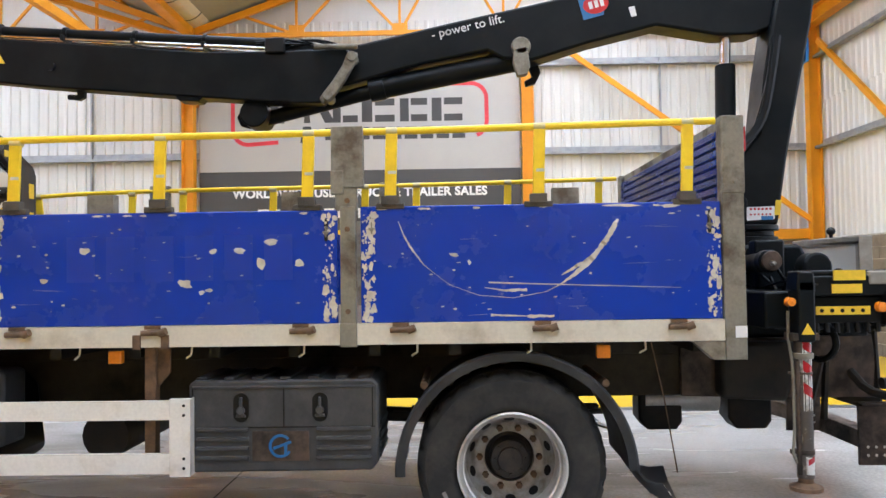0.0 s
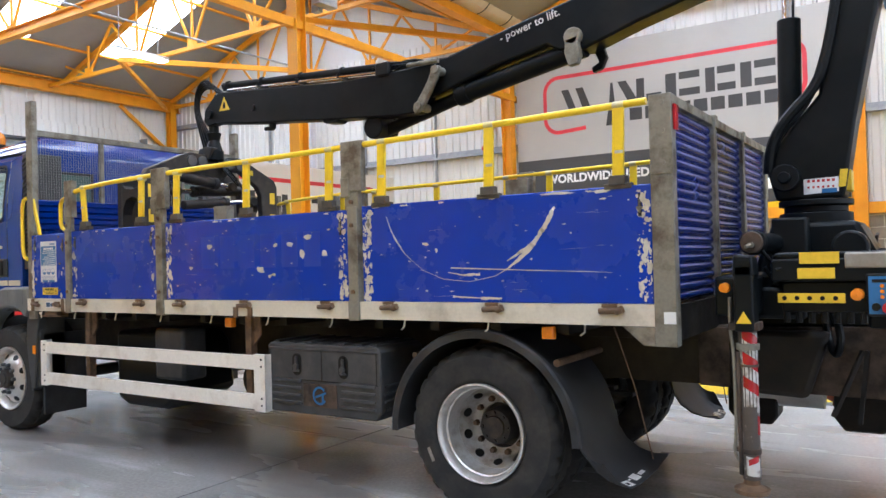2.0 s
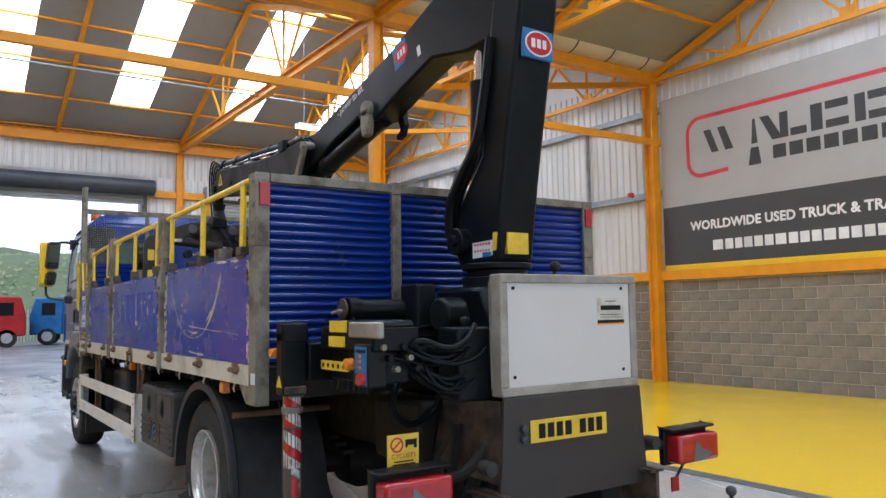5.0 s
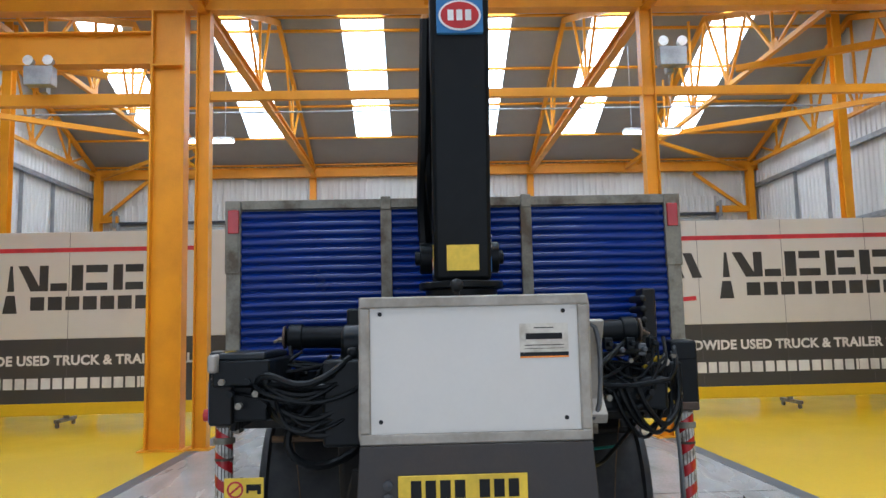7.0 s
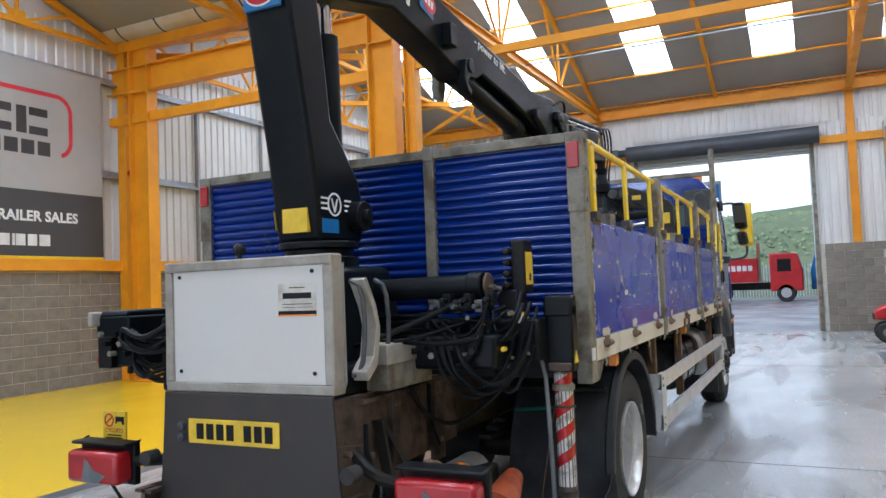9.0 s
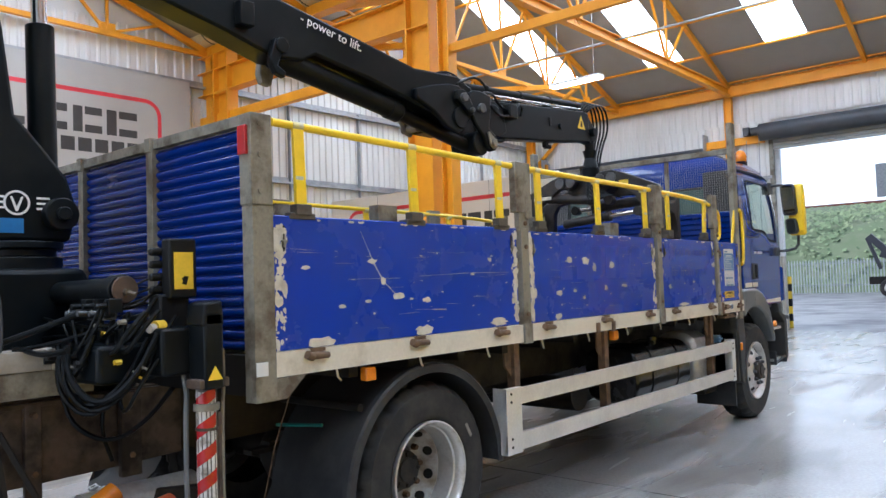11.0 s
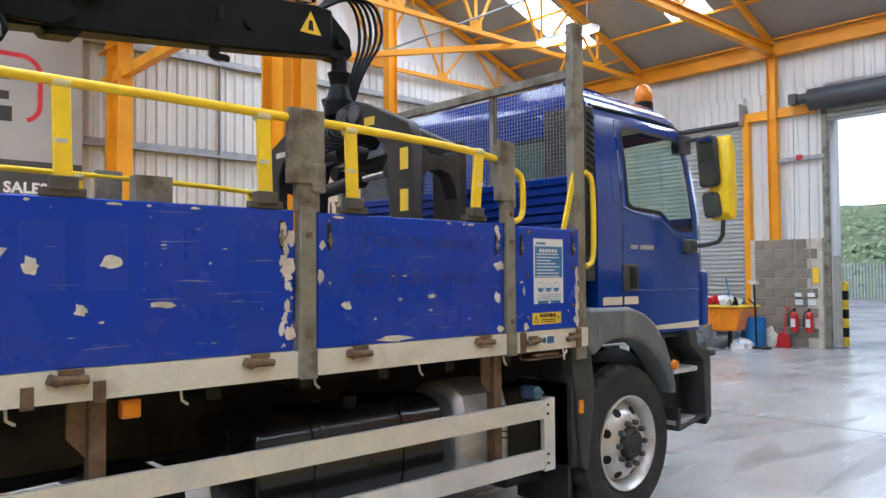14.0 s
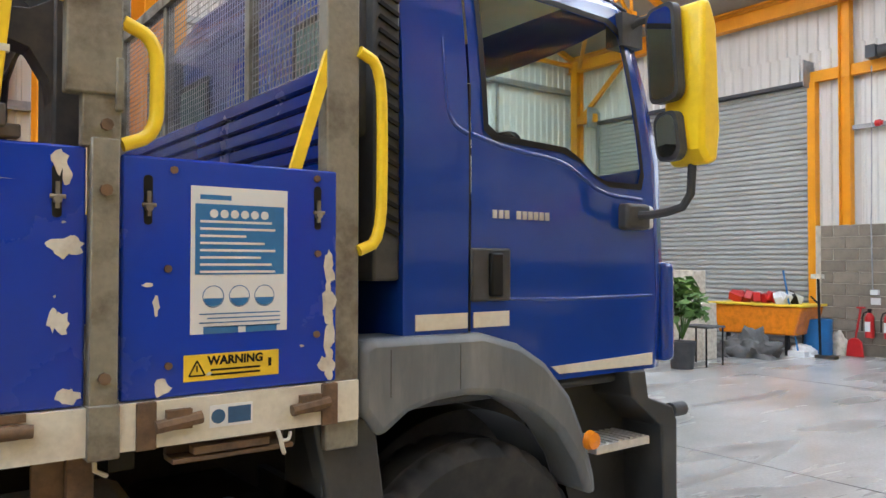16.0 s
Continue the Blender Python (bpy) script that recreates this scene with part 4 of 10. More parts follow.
    # front upright
    bm = nm()
    box(bm, -5.99, -5.885, min(s * 1.19, s * 1.246), max(s * 1.19, s * 1.246), 1.095, 3.12)
    part("front_upright", bm, M_STEEL, TRUCK, "tall grey steel upright behind the cab", bevel=0.006)
    # guard rail
    rail = nm()
    tube(rail, [(-0.12, s * 1.235, 2.325), (-2.0, s * 1.235, 2.295), (-4.0, s * 1.235, 2.285), (-5.0, s * 1.235, 2.26), (-5.3, s * 1.235, 2.215)], 0.019, 10, 1)
    rail = part("guard_rail", rail, M_YELLOW, TRUCK, "yellow tubular guard rail along the boards")
    for x in (-0.265, -1.04, -1.82, -2.26, -3.05, -3.83, -4.27, -5.09):
        zt = 2.325 - 0.015 * (-x) if x > -4.4 else 2.25
        lean = -0.03 if x < -4.5 else 0.012
        bm = nm()
        bar(bm, (x - lean, s * 1.242, 1.915), (x, s * 1.242, zt - 0.01), 0.062, 0.02, (0, 1, 0))
        up = part("rail_upright", bm, M_YELLOW, rail, bevel=0.004)
        bm = nm()
        box(bm, x - 0.075 - lean, x + 0.075 - lean, min(s * 1.215, s * 1.256), max(s * 1.215, s * 1.256), 1.885, 1.915)
        box(bm, x - 0.045 - lean, x + 0.045 - lean, min(s * 1.215, s * 1.268), max(s * 1.215, s * 1.268), 1.905, 1.955)
        part("rail_foot", bm, M_FOOT, rail, "dark dirty foot bracket", bevel=0.004)
        bm = nm()
        rod(bm, (x - 0.03, s * 1.235, zt), (x + 0.03, s * 1.235, zt), 0.0225, n=12)
        part("rail_clamp", bm, M_CLAMP, rail, "pale worn clamp")
        bm = nm()
        box(bm, x - 0.022, x + 0.022, min(s * 1.235, s * 1.2535), max(s * 1.235, s * 1.2535), 2.07, 2.086)
        part("rail_band", bm, M_CHIP, rail)
    # yellow grab handles at the front
    for x0, za, zb in ((-5.345, 1.89, 2.18), (-5.985, 1.65, 2.22)):
        bm = nm()
        tube(bm, [(x0, s * 1.25, zb), (x0 - 0.075, s * 1.25, zb - 0.03), (x0 - 0.08, s * 1.25, (za + zb) / 2), (x0 - 0.075, s * 1.25, za + 0.03), (x0, s * 1.25, za)], 0.017, 10, 2)
        part("grab_handle", bm, M_YELLOW, TRUCK, "bent yellow grab handle")
    bm = nm()
    bar(bm, (-5.79, s * 1.235, 1.855), (-5.91, s * 1.235, 2.235), 0.032, 0.016, (0, 1, 0))
    part("brace", bm, M_YELLOW, TRUCK, "slanted yellow brace bar")
    # amber side markers
    for x in (-0.72, -3.31):
        bm = nm()
        box(bm, x - 0.036, x + 0.036, min(s * 1.17, s * 1.22), max(s * 1.17, s * 1.22), 1.085, 1.155)
        part("side_marker", bm, M_AMBER, TRUCK, "amber side marker lamp", bevel=0.008)
    # hanger brackets of the side guard
    for x in (-3.13, -5.15) if s < 0 else (-2.03, -3.2, -5.275):
        bm = nm()
        box(bm, x - 0.03, x + 0.03, min(s * 1.13, s * 1.19), max(s * 1.13, s * 1.19), 0.56, 1.18)
        prism(bm, [(x + 0.03, 1.18), (x + 0.1, 1.18), (x + 0.1, 1.03), (x + 0.03, 0.95)], "y", s * 1.15, s * 1.165)
        part("guard_hanger", bm, M_RUST, TRUCK, "rusty brown bracket that carries the side guard", bevel=0.003)
    for x in (-3.02, -3.17) if s < 0 else (-2.95, -3.18):
        bm = nm()
        box(bm, x - 0.02, x + 0.02, min(s * 1.255, s * 1.275), max(s * 1.255, s * 1.275), 1.165, 1.24)
        part("rope_bracket", bm, M_RUST, TRUCK)
    for i in range(9):
        x = -0.5 - i * 0.6
        bm = nm()
        tube(bm, [(x, s * 1.2, 1.18), (x, s * 1.215, 1.13), (x - 0.03, s * 1.2, 1.11)], 0.006, 6)
        part("rope_hook", bm, M_CREAM, TRUCK)
    # side guard rails
    x0, x1 = (-5.77, -2.89) if s < 0 else (-5.66, -1.8)
    guard_rail = nm()
    for z0, z1 in ((0.795, 0.895), (0.515, 0.62)):
        prism(guard_rail, [(s * 1.262, z0), (s * 1.262, z1), (s * 1.235, z1), (s * 1.235, z1 - 0.012), (s * 1.25, z1 - 0.012), (s * 1.25, z0 + 0.012), (s * 1.235, z0 + 0.012), (s * 1.235, z0)], "x", x0, x1)
    sg = part("side_guard", guard_rail, M_GUARDRAIL if s < 0 else M_ALUCLEAN, TRUCK, "pale aluminium side under-run guard rails")
    for x, w in ((x0, 0.09), (x1 - (0.11 if s < 0 else 0.16), 0.11 if s < 0 else 0.16)):
        bm = nm()
        box(bm, x, x + w, min(s * 1.232, s * 1.2655), max(s * 1.232, s * 1.2655), 0.5, 0.905)
        box(bm, x + w - 0.006 if x > -4 else x, x + w if x > -4 else x + 0.006, min(s * 1.16, s * 1.24), max(s * 1.16, s * 1.24), 0.5, 0.905)
        part("end_plate", bm, M_GUARDRAIL if s < 0 else M_ALUCLEAN, sg, bevel=0.004)
        for z in (0.82, 0.87, 0.545, 0.595):
            bm = nm()
            rod(bm, (x + w * 0.7, s * 1.264, z), (x + w * 0.7, s * 1.27, z), 0.008, n=8)
            part("bolt", bm, M_INK, sg)

# scrapes through the paint
def scrape(bm, line, widths, y, sgn, ragged=0.35):
    """A ragged band of missing paint along a line in (x, z)."""
    fine = []
    for k in range(len(line) - 1):
        for i in range(7):
            u = i / 7
            fine.append((*(line[k][c] + (line[k + 1][c] - line[k][c]) * u for c in (0, 1)), widths[k] + (widths[k + 1] - widths[k]) * u))
    fine.append((*line[-1], widths[-1]))
    left, right = [], []
    for k, (x, z, w) in enumerate(fine):
        a, b = fine[max(0, k - 1)], fine[min(len(fine) - 1, k + 1)]
        dx, dz = b[0] - a[0], b[1] - a[1]
        ln = math.hypot(dx, dz) or 1
        p, q = w / 2 * (1 + rng.uniform(-ragged, ragged)), w / 2 * (1 + rng.uniform(-ragged, ragged))
        left.append((x - dz / ln * p, z + dx / ln * p))
        right.append((x + dz / ln * q, z - dx / ln * q))
    for k in range(len(fine) - 1):
        prism(bm, [left[k], left[k + 1], right[k + 1], right[k]], "y", y, y + sgn * 0.0012)


for y, sgn, lines in ((-1.2506, -1, (
        ([(-1.79, 1.82), (-1.76, 1.74), (-1.72, 1.67), (-1.66, 1.59), (-1.60, 1.54)], (0.002, 0.008, 0.012, 0.005, 0.002)),
        ([(-1.60, 1.54), (-1.52, 1.48), (-1.37, 1.425), (-1.19, 1.41), (-1.02, 1.44), (-0.94, 1.48)], (0.002, 0.002, 0.003, 0.003, 0.003, 0.006)),
        ([(-0.95, 1.475), (-0.86, 1.535), (-0.79, 1.60), (-0.73, 1.67), (-0.68, 1.74), (-0.64, 1.815)], (0.006, 0.022, 0.034, 0.024, 0.027, 0.018)),
        ([(-0.94, 1.525), (-0.86, 1.57), (-0.80, 1.605)], (0.004, 0.018, 0.01)),
        ([(-1.34, 1.465), (-1.23, 1.448), (-1.12, 1.452)], (0.003, 0.012, 0.016)),
        ([(-1.32, 1.492), (-0.8, 1.471), (-0.32, 1.452)], (0.007, 0.005, 0.002)),
        ([(-1.31, 1.322), (-1.1, 1.313)], (0.012, 0.003)),
        ([(-1.12, 1.312), (-0.98, 1.312)], (0.016, 0.012)))),
        (1.2506, 1, (
        ([(-0.64, 1.84), (-0.69, 1.75), (-0.72, 1.69), (-0.79, 1.59), (-0.89, 1.51)], (0.001, 0.003, 0.006, 0.003, 0.004)),
        ([(-1.07, 1.61), (-1.53, 1.622), (-1.89, 1.62)], (0.0015, 0.0025, 0.001)),
        ([(-0.55, 1.602), (-0.92, 1.602)], (0.001, 0.0015)),
        ([(-1.16, 1.425), (-1.28, 1.42)], (0.003, 0.006))))):
    for line, widths in lines:
        bm = nm()
        scrape(bm, line, widths, y, sgn)
        part("paint_scrape", bm, M_CHIP, TRUCK, "bright scrape through the blue paint")

# fine scratches along the boards
for s in (-1, 1):
    bm = nm()
    for _ in range(150 if s > 0 else 90):
        x, z, w = rng.uniform(-5.2, -0.2), rng.uniform(1.31, 1.87), rng.choice((0.006, 0.01, 0.015, 0.03, 0.05, 0.12, 0.2))
        if min(abs(x - p) for p in POSTS) < 0.2:
            continue
        h = rng.uniform(0.0008, 0.0018) if w > 0.04 else rng.uniform(0.002, 0.005)
        tilt = rng.uniform(-0.02, 0.03) * w
        prism(bm, [(x - w / 2, z - tilt), (x, z - h / 2), (x + w / 2, z + tilt), (x, z + h / 2)], "y", s * 1.2503, s * 1.2512)
    tagged(part("fine_scratches", bm, M_CHIP, TRUCK, "fine pale scratches in the blue paint"), kind="stuff")

# faded lettering on the boards
side_r = Matrix(((-1, 0, 0, 0), (0, 0, 1, 1.2503), (0, 1, 0, 0), (0, 0, 0, 1)))
for words, x, z, size in (("You're never", -4.695, 1.735, 0.112), ("far from your", -4.675, 1.56, 0.112)):
    bm = lettering(words, size, Matrix.Translation((x, 0, z)) @ side_r @ Matrix.Diagonal((1.3, 1, 1, 1)), 0.0006, bold=0.002)
    part("faded_lettering", bm, M_GHOST, TRUCK, "faded dark lettering in the blue paint")
for i in range(13):
    w, x, z, h = (0.15, -2.65 - i * 0.21, 1.56, 0.24) if i < 6 else (0.07, -4.42 - (i - 6) * 0.1, 1.37, 0.08)
    bm = nm()
    box(bm, x, x + w, 1.2503, 1.2509, z, z + h)
    part("faded_block", bm, M_GHOSTBLOCK, TRUCK, "faded dark block of former lettering")
    w, x, z, h = (0.15, -3.55 + i * 0.21, 1.52, 0.24) if i < 6 else (0.07, -4.95 + (i - 6) * 0.1, 1.6, 0.08)
    bm = nm()
    box(bm, x, x + w, -1.2509, -1.2503, z, z + h)
    part("faded_block", bm, M_GHOSTBLOCK, TRUCK, "faded dark block of former lettering")

# safety notices on the front panels
for s in (-1, 1):
    xa, xb = -5.595, -5.815
    def plate(name, x0, x1, z0, z1, mat, lift, parent, label=""):
        b = nm()
        box(b, min(x0, x1), max(x0, x1), min(s * (1.2502 + lift), s * (1.2512 + lift)), max(s * (1.2502 + lift), s * (1.2512 + lift)), z0, z1)
        return part(name, b, mat, parent, label)
    note = plate("notice", -5.507, -5.765, 1.437, 1.806, M_WHITE, 0, TRUCK, "white and blue printed safety notice")
    plate("print_block", -5.518, -5.755, 1.585, 1.762, M_INKBLUE, 0.0012, note)
    bm = nm()
    for i in range(8):
        z = 1.715 - i * 0.018
        w = (0.19, 0.2, 0.12, 0.17, 0.2, 0.16, 0.19, 0.2)[i]
        box(bm, -5.53 - w, -5.53, min(s * 1.2526, s * 1.2532), max(s * 1.2526, s * 1.2532), z, z + 0.006)
    for i in range(6):
        x = -5.565 - i * 0.027
        rod(bm, (x, s * 1.2526, 1.738), (x, s * 1.2532, 1.738), 0.011, n=10)
    tagged(part("small_print", bm, M_PRINT_WHITE, note), kind="stuff")
    bm = nm()
    for i in range(3):
        x = -5.565 - i * 0.068
        arc = [(x + 0.027 * math.cos(radians(d)), 1.53 + 0.027 * math.sin(radians(d))) for d in range(0, 360, 20)]
        for p, q in zip(arc, arc[1:] + arc[:1]):
            bar(bm, (p[0], s * 1.2517, p[1]), (q[0], s * 1.2517, q[1]), 0.002, 0.0006, (0, 1, 0))
        prism(bm, [(x + 0.025 * math.cos(radians(d)), 1.53 + 0.025 * math.sin(radians(d))) for d in range(-170, -9, 20)], "y", s * 1.2514, s * 1.252)
    for i in range(4):
        box(bm, -5.745, -5.53 - 0.02 * (i % 2), min(s * 1.2514, s * 1.252), max(s * 1.2514, s * 1.252), 1.485 - i * 0.011, 1.488 - i * 0.011)
    box(bm, -5.63, -5.54, min(s * 1.2514, s * 1.252), max(s * 1.2514, s * 1.252), 1.437, 1.455)
    box(bm, -5.735, -5.65, min(s * 1.2514, s * 1.252), max(s * 1.2514, s * 1.252), 1.437, 1.455)
    box(bm, -5.61, -5.53, min(s * 1.2514, s * 1.252), max(s * 1.2514, s * 1.252), 1.773, 1.785)
    tagged(part("small_print", bm, M_INKBLUE, note), kind="stuff")
    warn = plate("warning_label", -5.492, -5.742, 1.322, 1.387, M_PLATE, 0, TRUCK, "yellow warning label")
    m = Matrix(((-s, 0, 0, -5.625), (0, 0, s, s * 1.2516), (0, 1, 0, 1.36), (0, 0, 0, 1)))
    part("lettering", lettering("WARNING", 0.03, m, 0.0005, bold=0.0012), M_INK, warn)
    bm = nm()
    for i in range(2):
        box(bm, -5.69, -5.56, min(s * 1.2514, s * 1.252), max(s * 1.2514, s * 1.252), 1.332 + i * 0.012, 1.337 + i * 0.012)
    for p, q in (((-5.505, 1.335), (-5.545, 1.335)), ((-5.545, 1.335), (-5.525, 1.372)), ((-5.525, 1.372), (-5.505, 1.335)), ((-5.525, 1.345), (-5.525, 1.36))):
        bar(bm, (p[0], s * 1.2517, p[1]), (q[0], s * 1.2517, q[1]), 0.004, 0.0006, (0, 1, 0))
    bar(bm, (-5.717, s * 1.2517, 1.345), (-5.717, s * 1.2517, 1.367), 0.009, 0.0006, (0, 1, 0))
    tagged(part("small_print", bm, M_INK, warn), kind="stuff")
    small = plate("notice", -5.553, -5.665, 1.205, 1.26, M_WHITE, 0.013, TRUCK, "small blue and white sign")
    bm = nm()
    rod(bm, (-5.575, s * 1.2645, 1.232), (-5.575, s * 1.266, 1.232), 0.018, n=14)
    box(bm, -5.66, -5.6, min(s * 1.2645, s * 1.2655), max(s * 1.2645, s * 1.2655), 1.212, 1.253)
    part("print_block", bm, M_NAVY, small)


def ribbed_board(name, x, face, y0, y1, z0, z1, pitch, label, flat=1.0):
    """Horizontal hollow planks with rounded grooves; face: the side that the ribs look to."""
    n = round((z1 - z0) / pitch)
    for i in range(n):
        a = z0 + i * pitch
        b = nm()
        prism(b, [(x, a)] + [(x + face * (0.003 + 0.014 * min(1.0, flat * math.sin(math.pi * k / 8)) ** 0.7), a + pitch * (0.03 + 0.85 * k / 8)) for k in range(9)] + [(x, a + pitch * 0.995)], "y", y0, y1)
        part("plank", b, M_PLANK, name, sharp=60)


# rear board between the corner posts
tail = nm()
box(tail, -0.06, 0.012, -1.184, 1.184, 2.295, 2.345)
for y in (-0.385, 0.4):
    box(tail, -0.06, 0.02, y - 0.03, y + 0.03, 1.29, 2.335)
box(tail, -0.05, -0.02, -1.19, 1.19, 1.285, 2.295)
tail = part("rear_board", tail, M_STEEL, TRUCK, "grey-framed rear board of ribbed blue planks", bevel=0.003)
ribbed_board(tail, -0.02, 1, -1.19, -0.415, 1.295, 2.29, 0.0497, "")
ribbed_board(tail, -0.02, 1, -0.355, 0.37, 1.295, 2.29, 0.0497, "")
ribbed_board(tail, -0.02, 1, 0.43, 1.19, 1.295, 2.29, 0.0497, "")
bm = nm()
box(bm, -0.07, -0.055, -1.18, 1.18, 1.3, 2.28)
part("inner_face", bm, M_PLANK, tail)
ribbed_board(tail, -0.07, -1, -1.18, 1.18, 1.3, 2.28, 0.0497, "", 2.6)
for y in (-0.385, 0.4):
    bm = nm()
    box(bm, -0.04, 0.03, y - 0.028, y + 0.028, 2.28, 2.355)
    part("cap", bm, M_STEEL, tail, bevel=0.005)

bm = nm()
box(bm, -0.06, 0.008, -1.185, 1.185, 1.1, 1.283)
part("rear_sill", bm, M_BLACK, tail, "dirty black rear sill", bevel=0.004)

# headboard behind the cab
head = nm()
box(head, -6.0, -5.95, -1.19, 1.19, 2.81, 2.865)
for y in (-0.49, 0.49):
    box(head, -6.0, -5.96, y - 0.02, y + 0.02, 2.2, 2.84)
box(head, -5.99, -5.965, -1.19, 1.19, 1.285, 2.2)
head = part("headboard", head, M_STEEL, TRUCK, "headboard of blue planks under a wire mesh screen", bevel=0.003)
ribbed_board(head, -5.965, 1, -1.19, 1.19, 1.295, 2.21, 0.0572, "", 2.6)
bm = nm()
for i in range(96):
    y = -1.19 + i * 0.0251
    box(bm, -5.975, -5.972, y - 0.0006, y + 0.0006, 2.21, 2.82)
for i in range(25):
    z = 2.215 + i * 0.025
    box(bm, -5.975, -5.972, -1.19, 1.19, z - 0.0006, z + 0.0006)
part("wire_mesh", bm, M_WIRE, head, "thin galvanised wire mesh")

# chassis
bm = nm()
for y in (-0.39, 0.39):
    box(bm, -7.5, 1.0, y - 0.035, y + 0.035, 0.76, 1.02)
    box(bm, -6.0, 0.3, y - 0.04, y + 0.04, 1.02, 1.11)
for x in (-7.2, -5.0, -3.6, -2.2, -0.4):
    box(bm, x - 0.05, x + 0.05, -0.38, 0.38, 0.8, 0.98)
part("chassis_frame", bm, M_MUDDY, TRUCK, "chassis frame caked with brown road dirt", bevel=0.004)
bm = nm()
rod(bm, (-1.18, -0.6, 0.5), (-1.18, 0.6, 0.5), 0.09)
part("rear_axle", bm, M_BLACK, TRUCK, "dirty black rear axle")
bm = nm()
lathe(bm, [(0.001, -0.2), (0.16, -0.18), (0.22, -0.06), (0.22, 0.06), (0.16, 0.18), (0.001, 0.2)], (-1.18, 0, 0.5), 20)
part("differential", bm, M_BLACK, TRUCK)
bm = nm()
rod(bm, (-6.5, -0.9, 0.46), (-6.5, 0.9, 0.46), 0.06)
part("front_axle", bm, M_BLACK, TRUCK)
bm = nm()
rod(bm, (-1.2, 0, 0.55), (-5.4, 0, 0.75), 0.05)
part("drive_shaft", bm, M_BLACK, TRUCK)
for y in (-0.45, 0.45):
    for x, z in ((-1.2, 0.66), (-6.5, 0.62)):
        for i in range(3):
            bm = nm()
            box(bm, x - 0.7 + i * 0.12, x + 0.7 - i * 0.12, y - 0.04, y + 0.04, z + 0.03 * i, z + 0.025 + 0.03 * i)
            part("spring_leaf", bm, M_BLACK, TRUCK)
bm = nm()
box(bm, -6.9, -5.7, -0.38, 0.38, 0.7, 1.2)
rod(bm, (-5.7, 0, 0.8), (-5.1, 0, 0.78), 0.22, 0.16, n=18)
part("engine", bm, M_BLACK, TRUCK)


def tyre_profile(w):
    return [(0.292, -w / 2 + 0.03), (0.31, -w / 2 + 0.006), (0.40, -w / 2 - 0.004), (0.47, -w / 2 + 0.008), (0.497, -w / 2 + 0.03), (0.507, -w / 2 + 0.055),
            (0.509, -0.06), (0.498, -0.058), (0.498, -0.05), (0.51, -0.048), (0.51, 0.048), (0.498, 0.05), (0.498, 0.058), (0.509, 0.06),
            (0.507, w / 2 - 0.055), (0.497, w / 2 - 0.03), (0.47, w / 2 - 0.008), (0.462, w / 2 - 0.001), (0.45, w / 2 - 0.003), (0.40, w / 2 + 0.004), (0.33, w / 2 + 0.0), (0.31, w / 2 - 0.006), (0.292, w / 2 - 0.03)]


def tyre(bm, c, w, s):
    n, rings = 168, []
    for r, h in tyre_profile(w):
        ring = []
        for i in range(n):
            a = 2 * math.pi * i / n
            q = r - (0.015 if i % 6 < 2 and abs(h) > 0.05 and r > 0.48 else 0)
            ring.append(bm.verts.new((c[0] + q * math.cos(a), c[1] + s * h, c[2] + q * math.sin(a))))
        rings.append(ring)
    for a, b in zip(rings, rings[1:]):
        for i in range(n):
            bm.faces.new([a[i], a[(i + 1) % n], b[(i + 1) % n], b[i]])


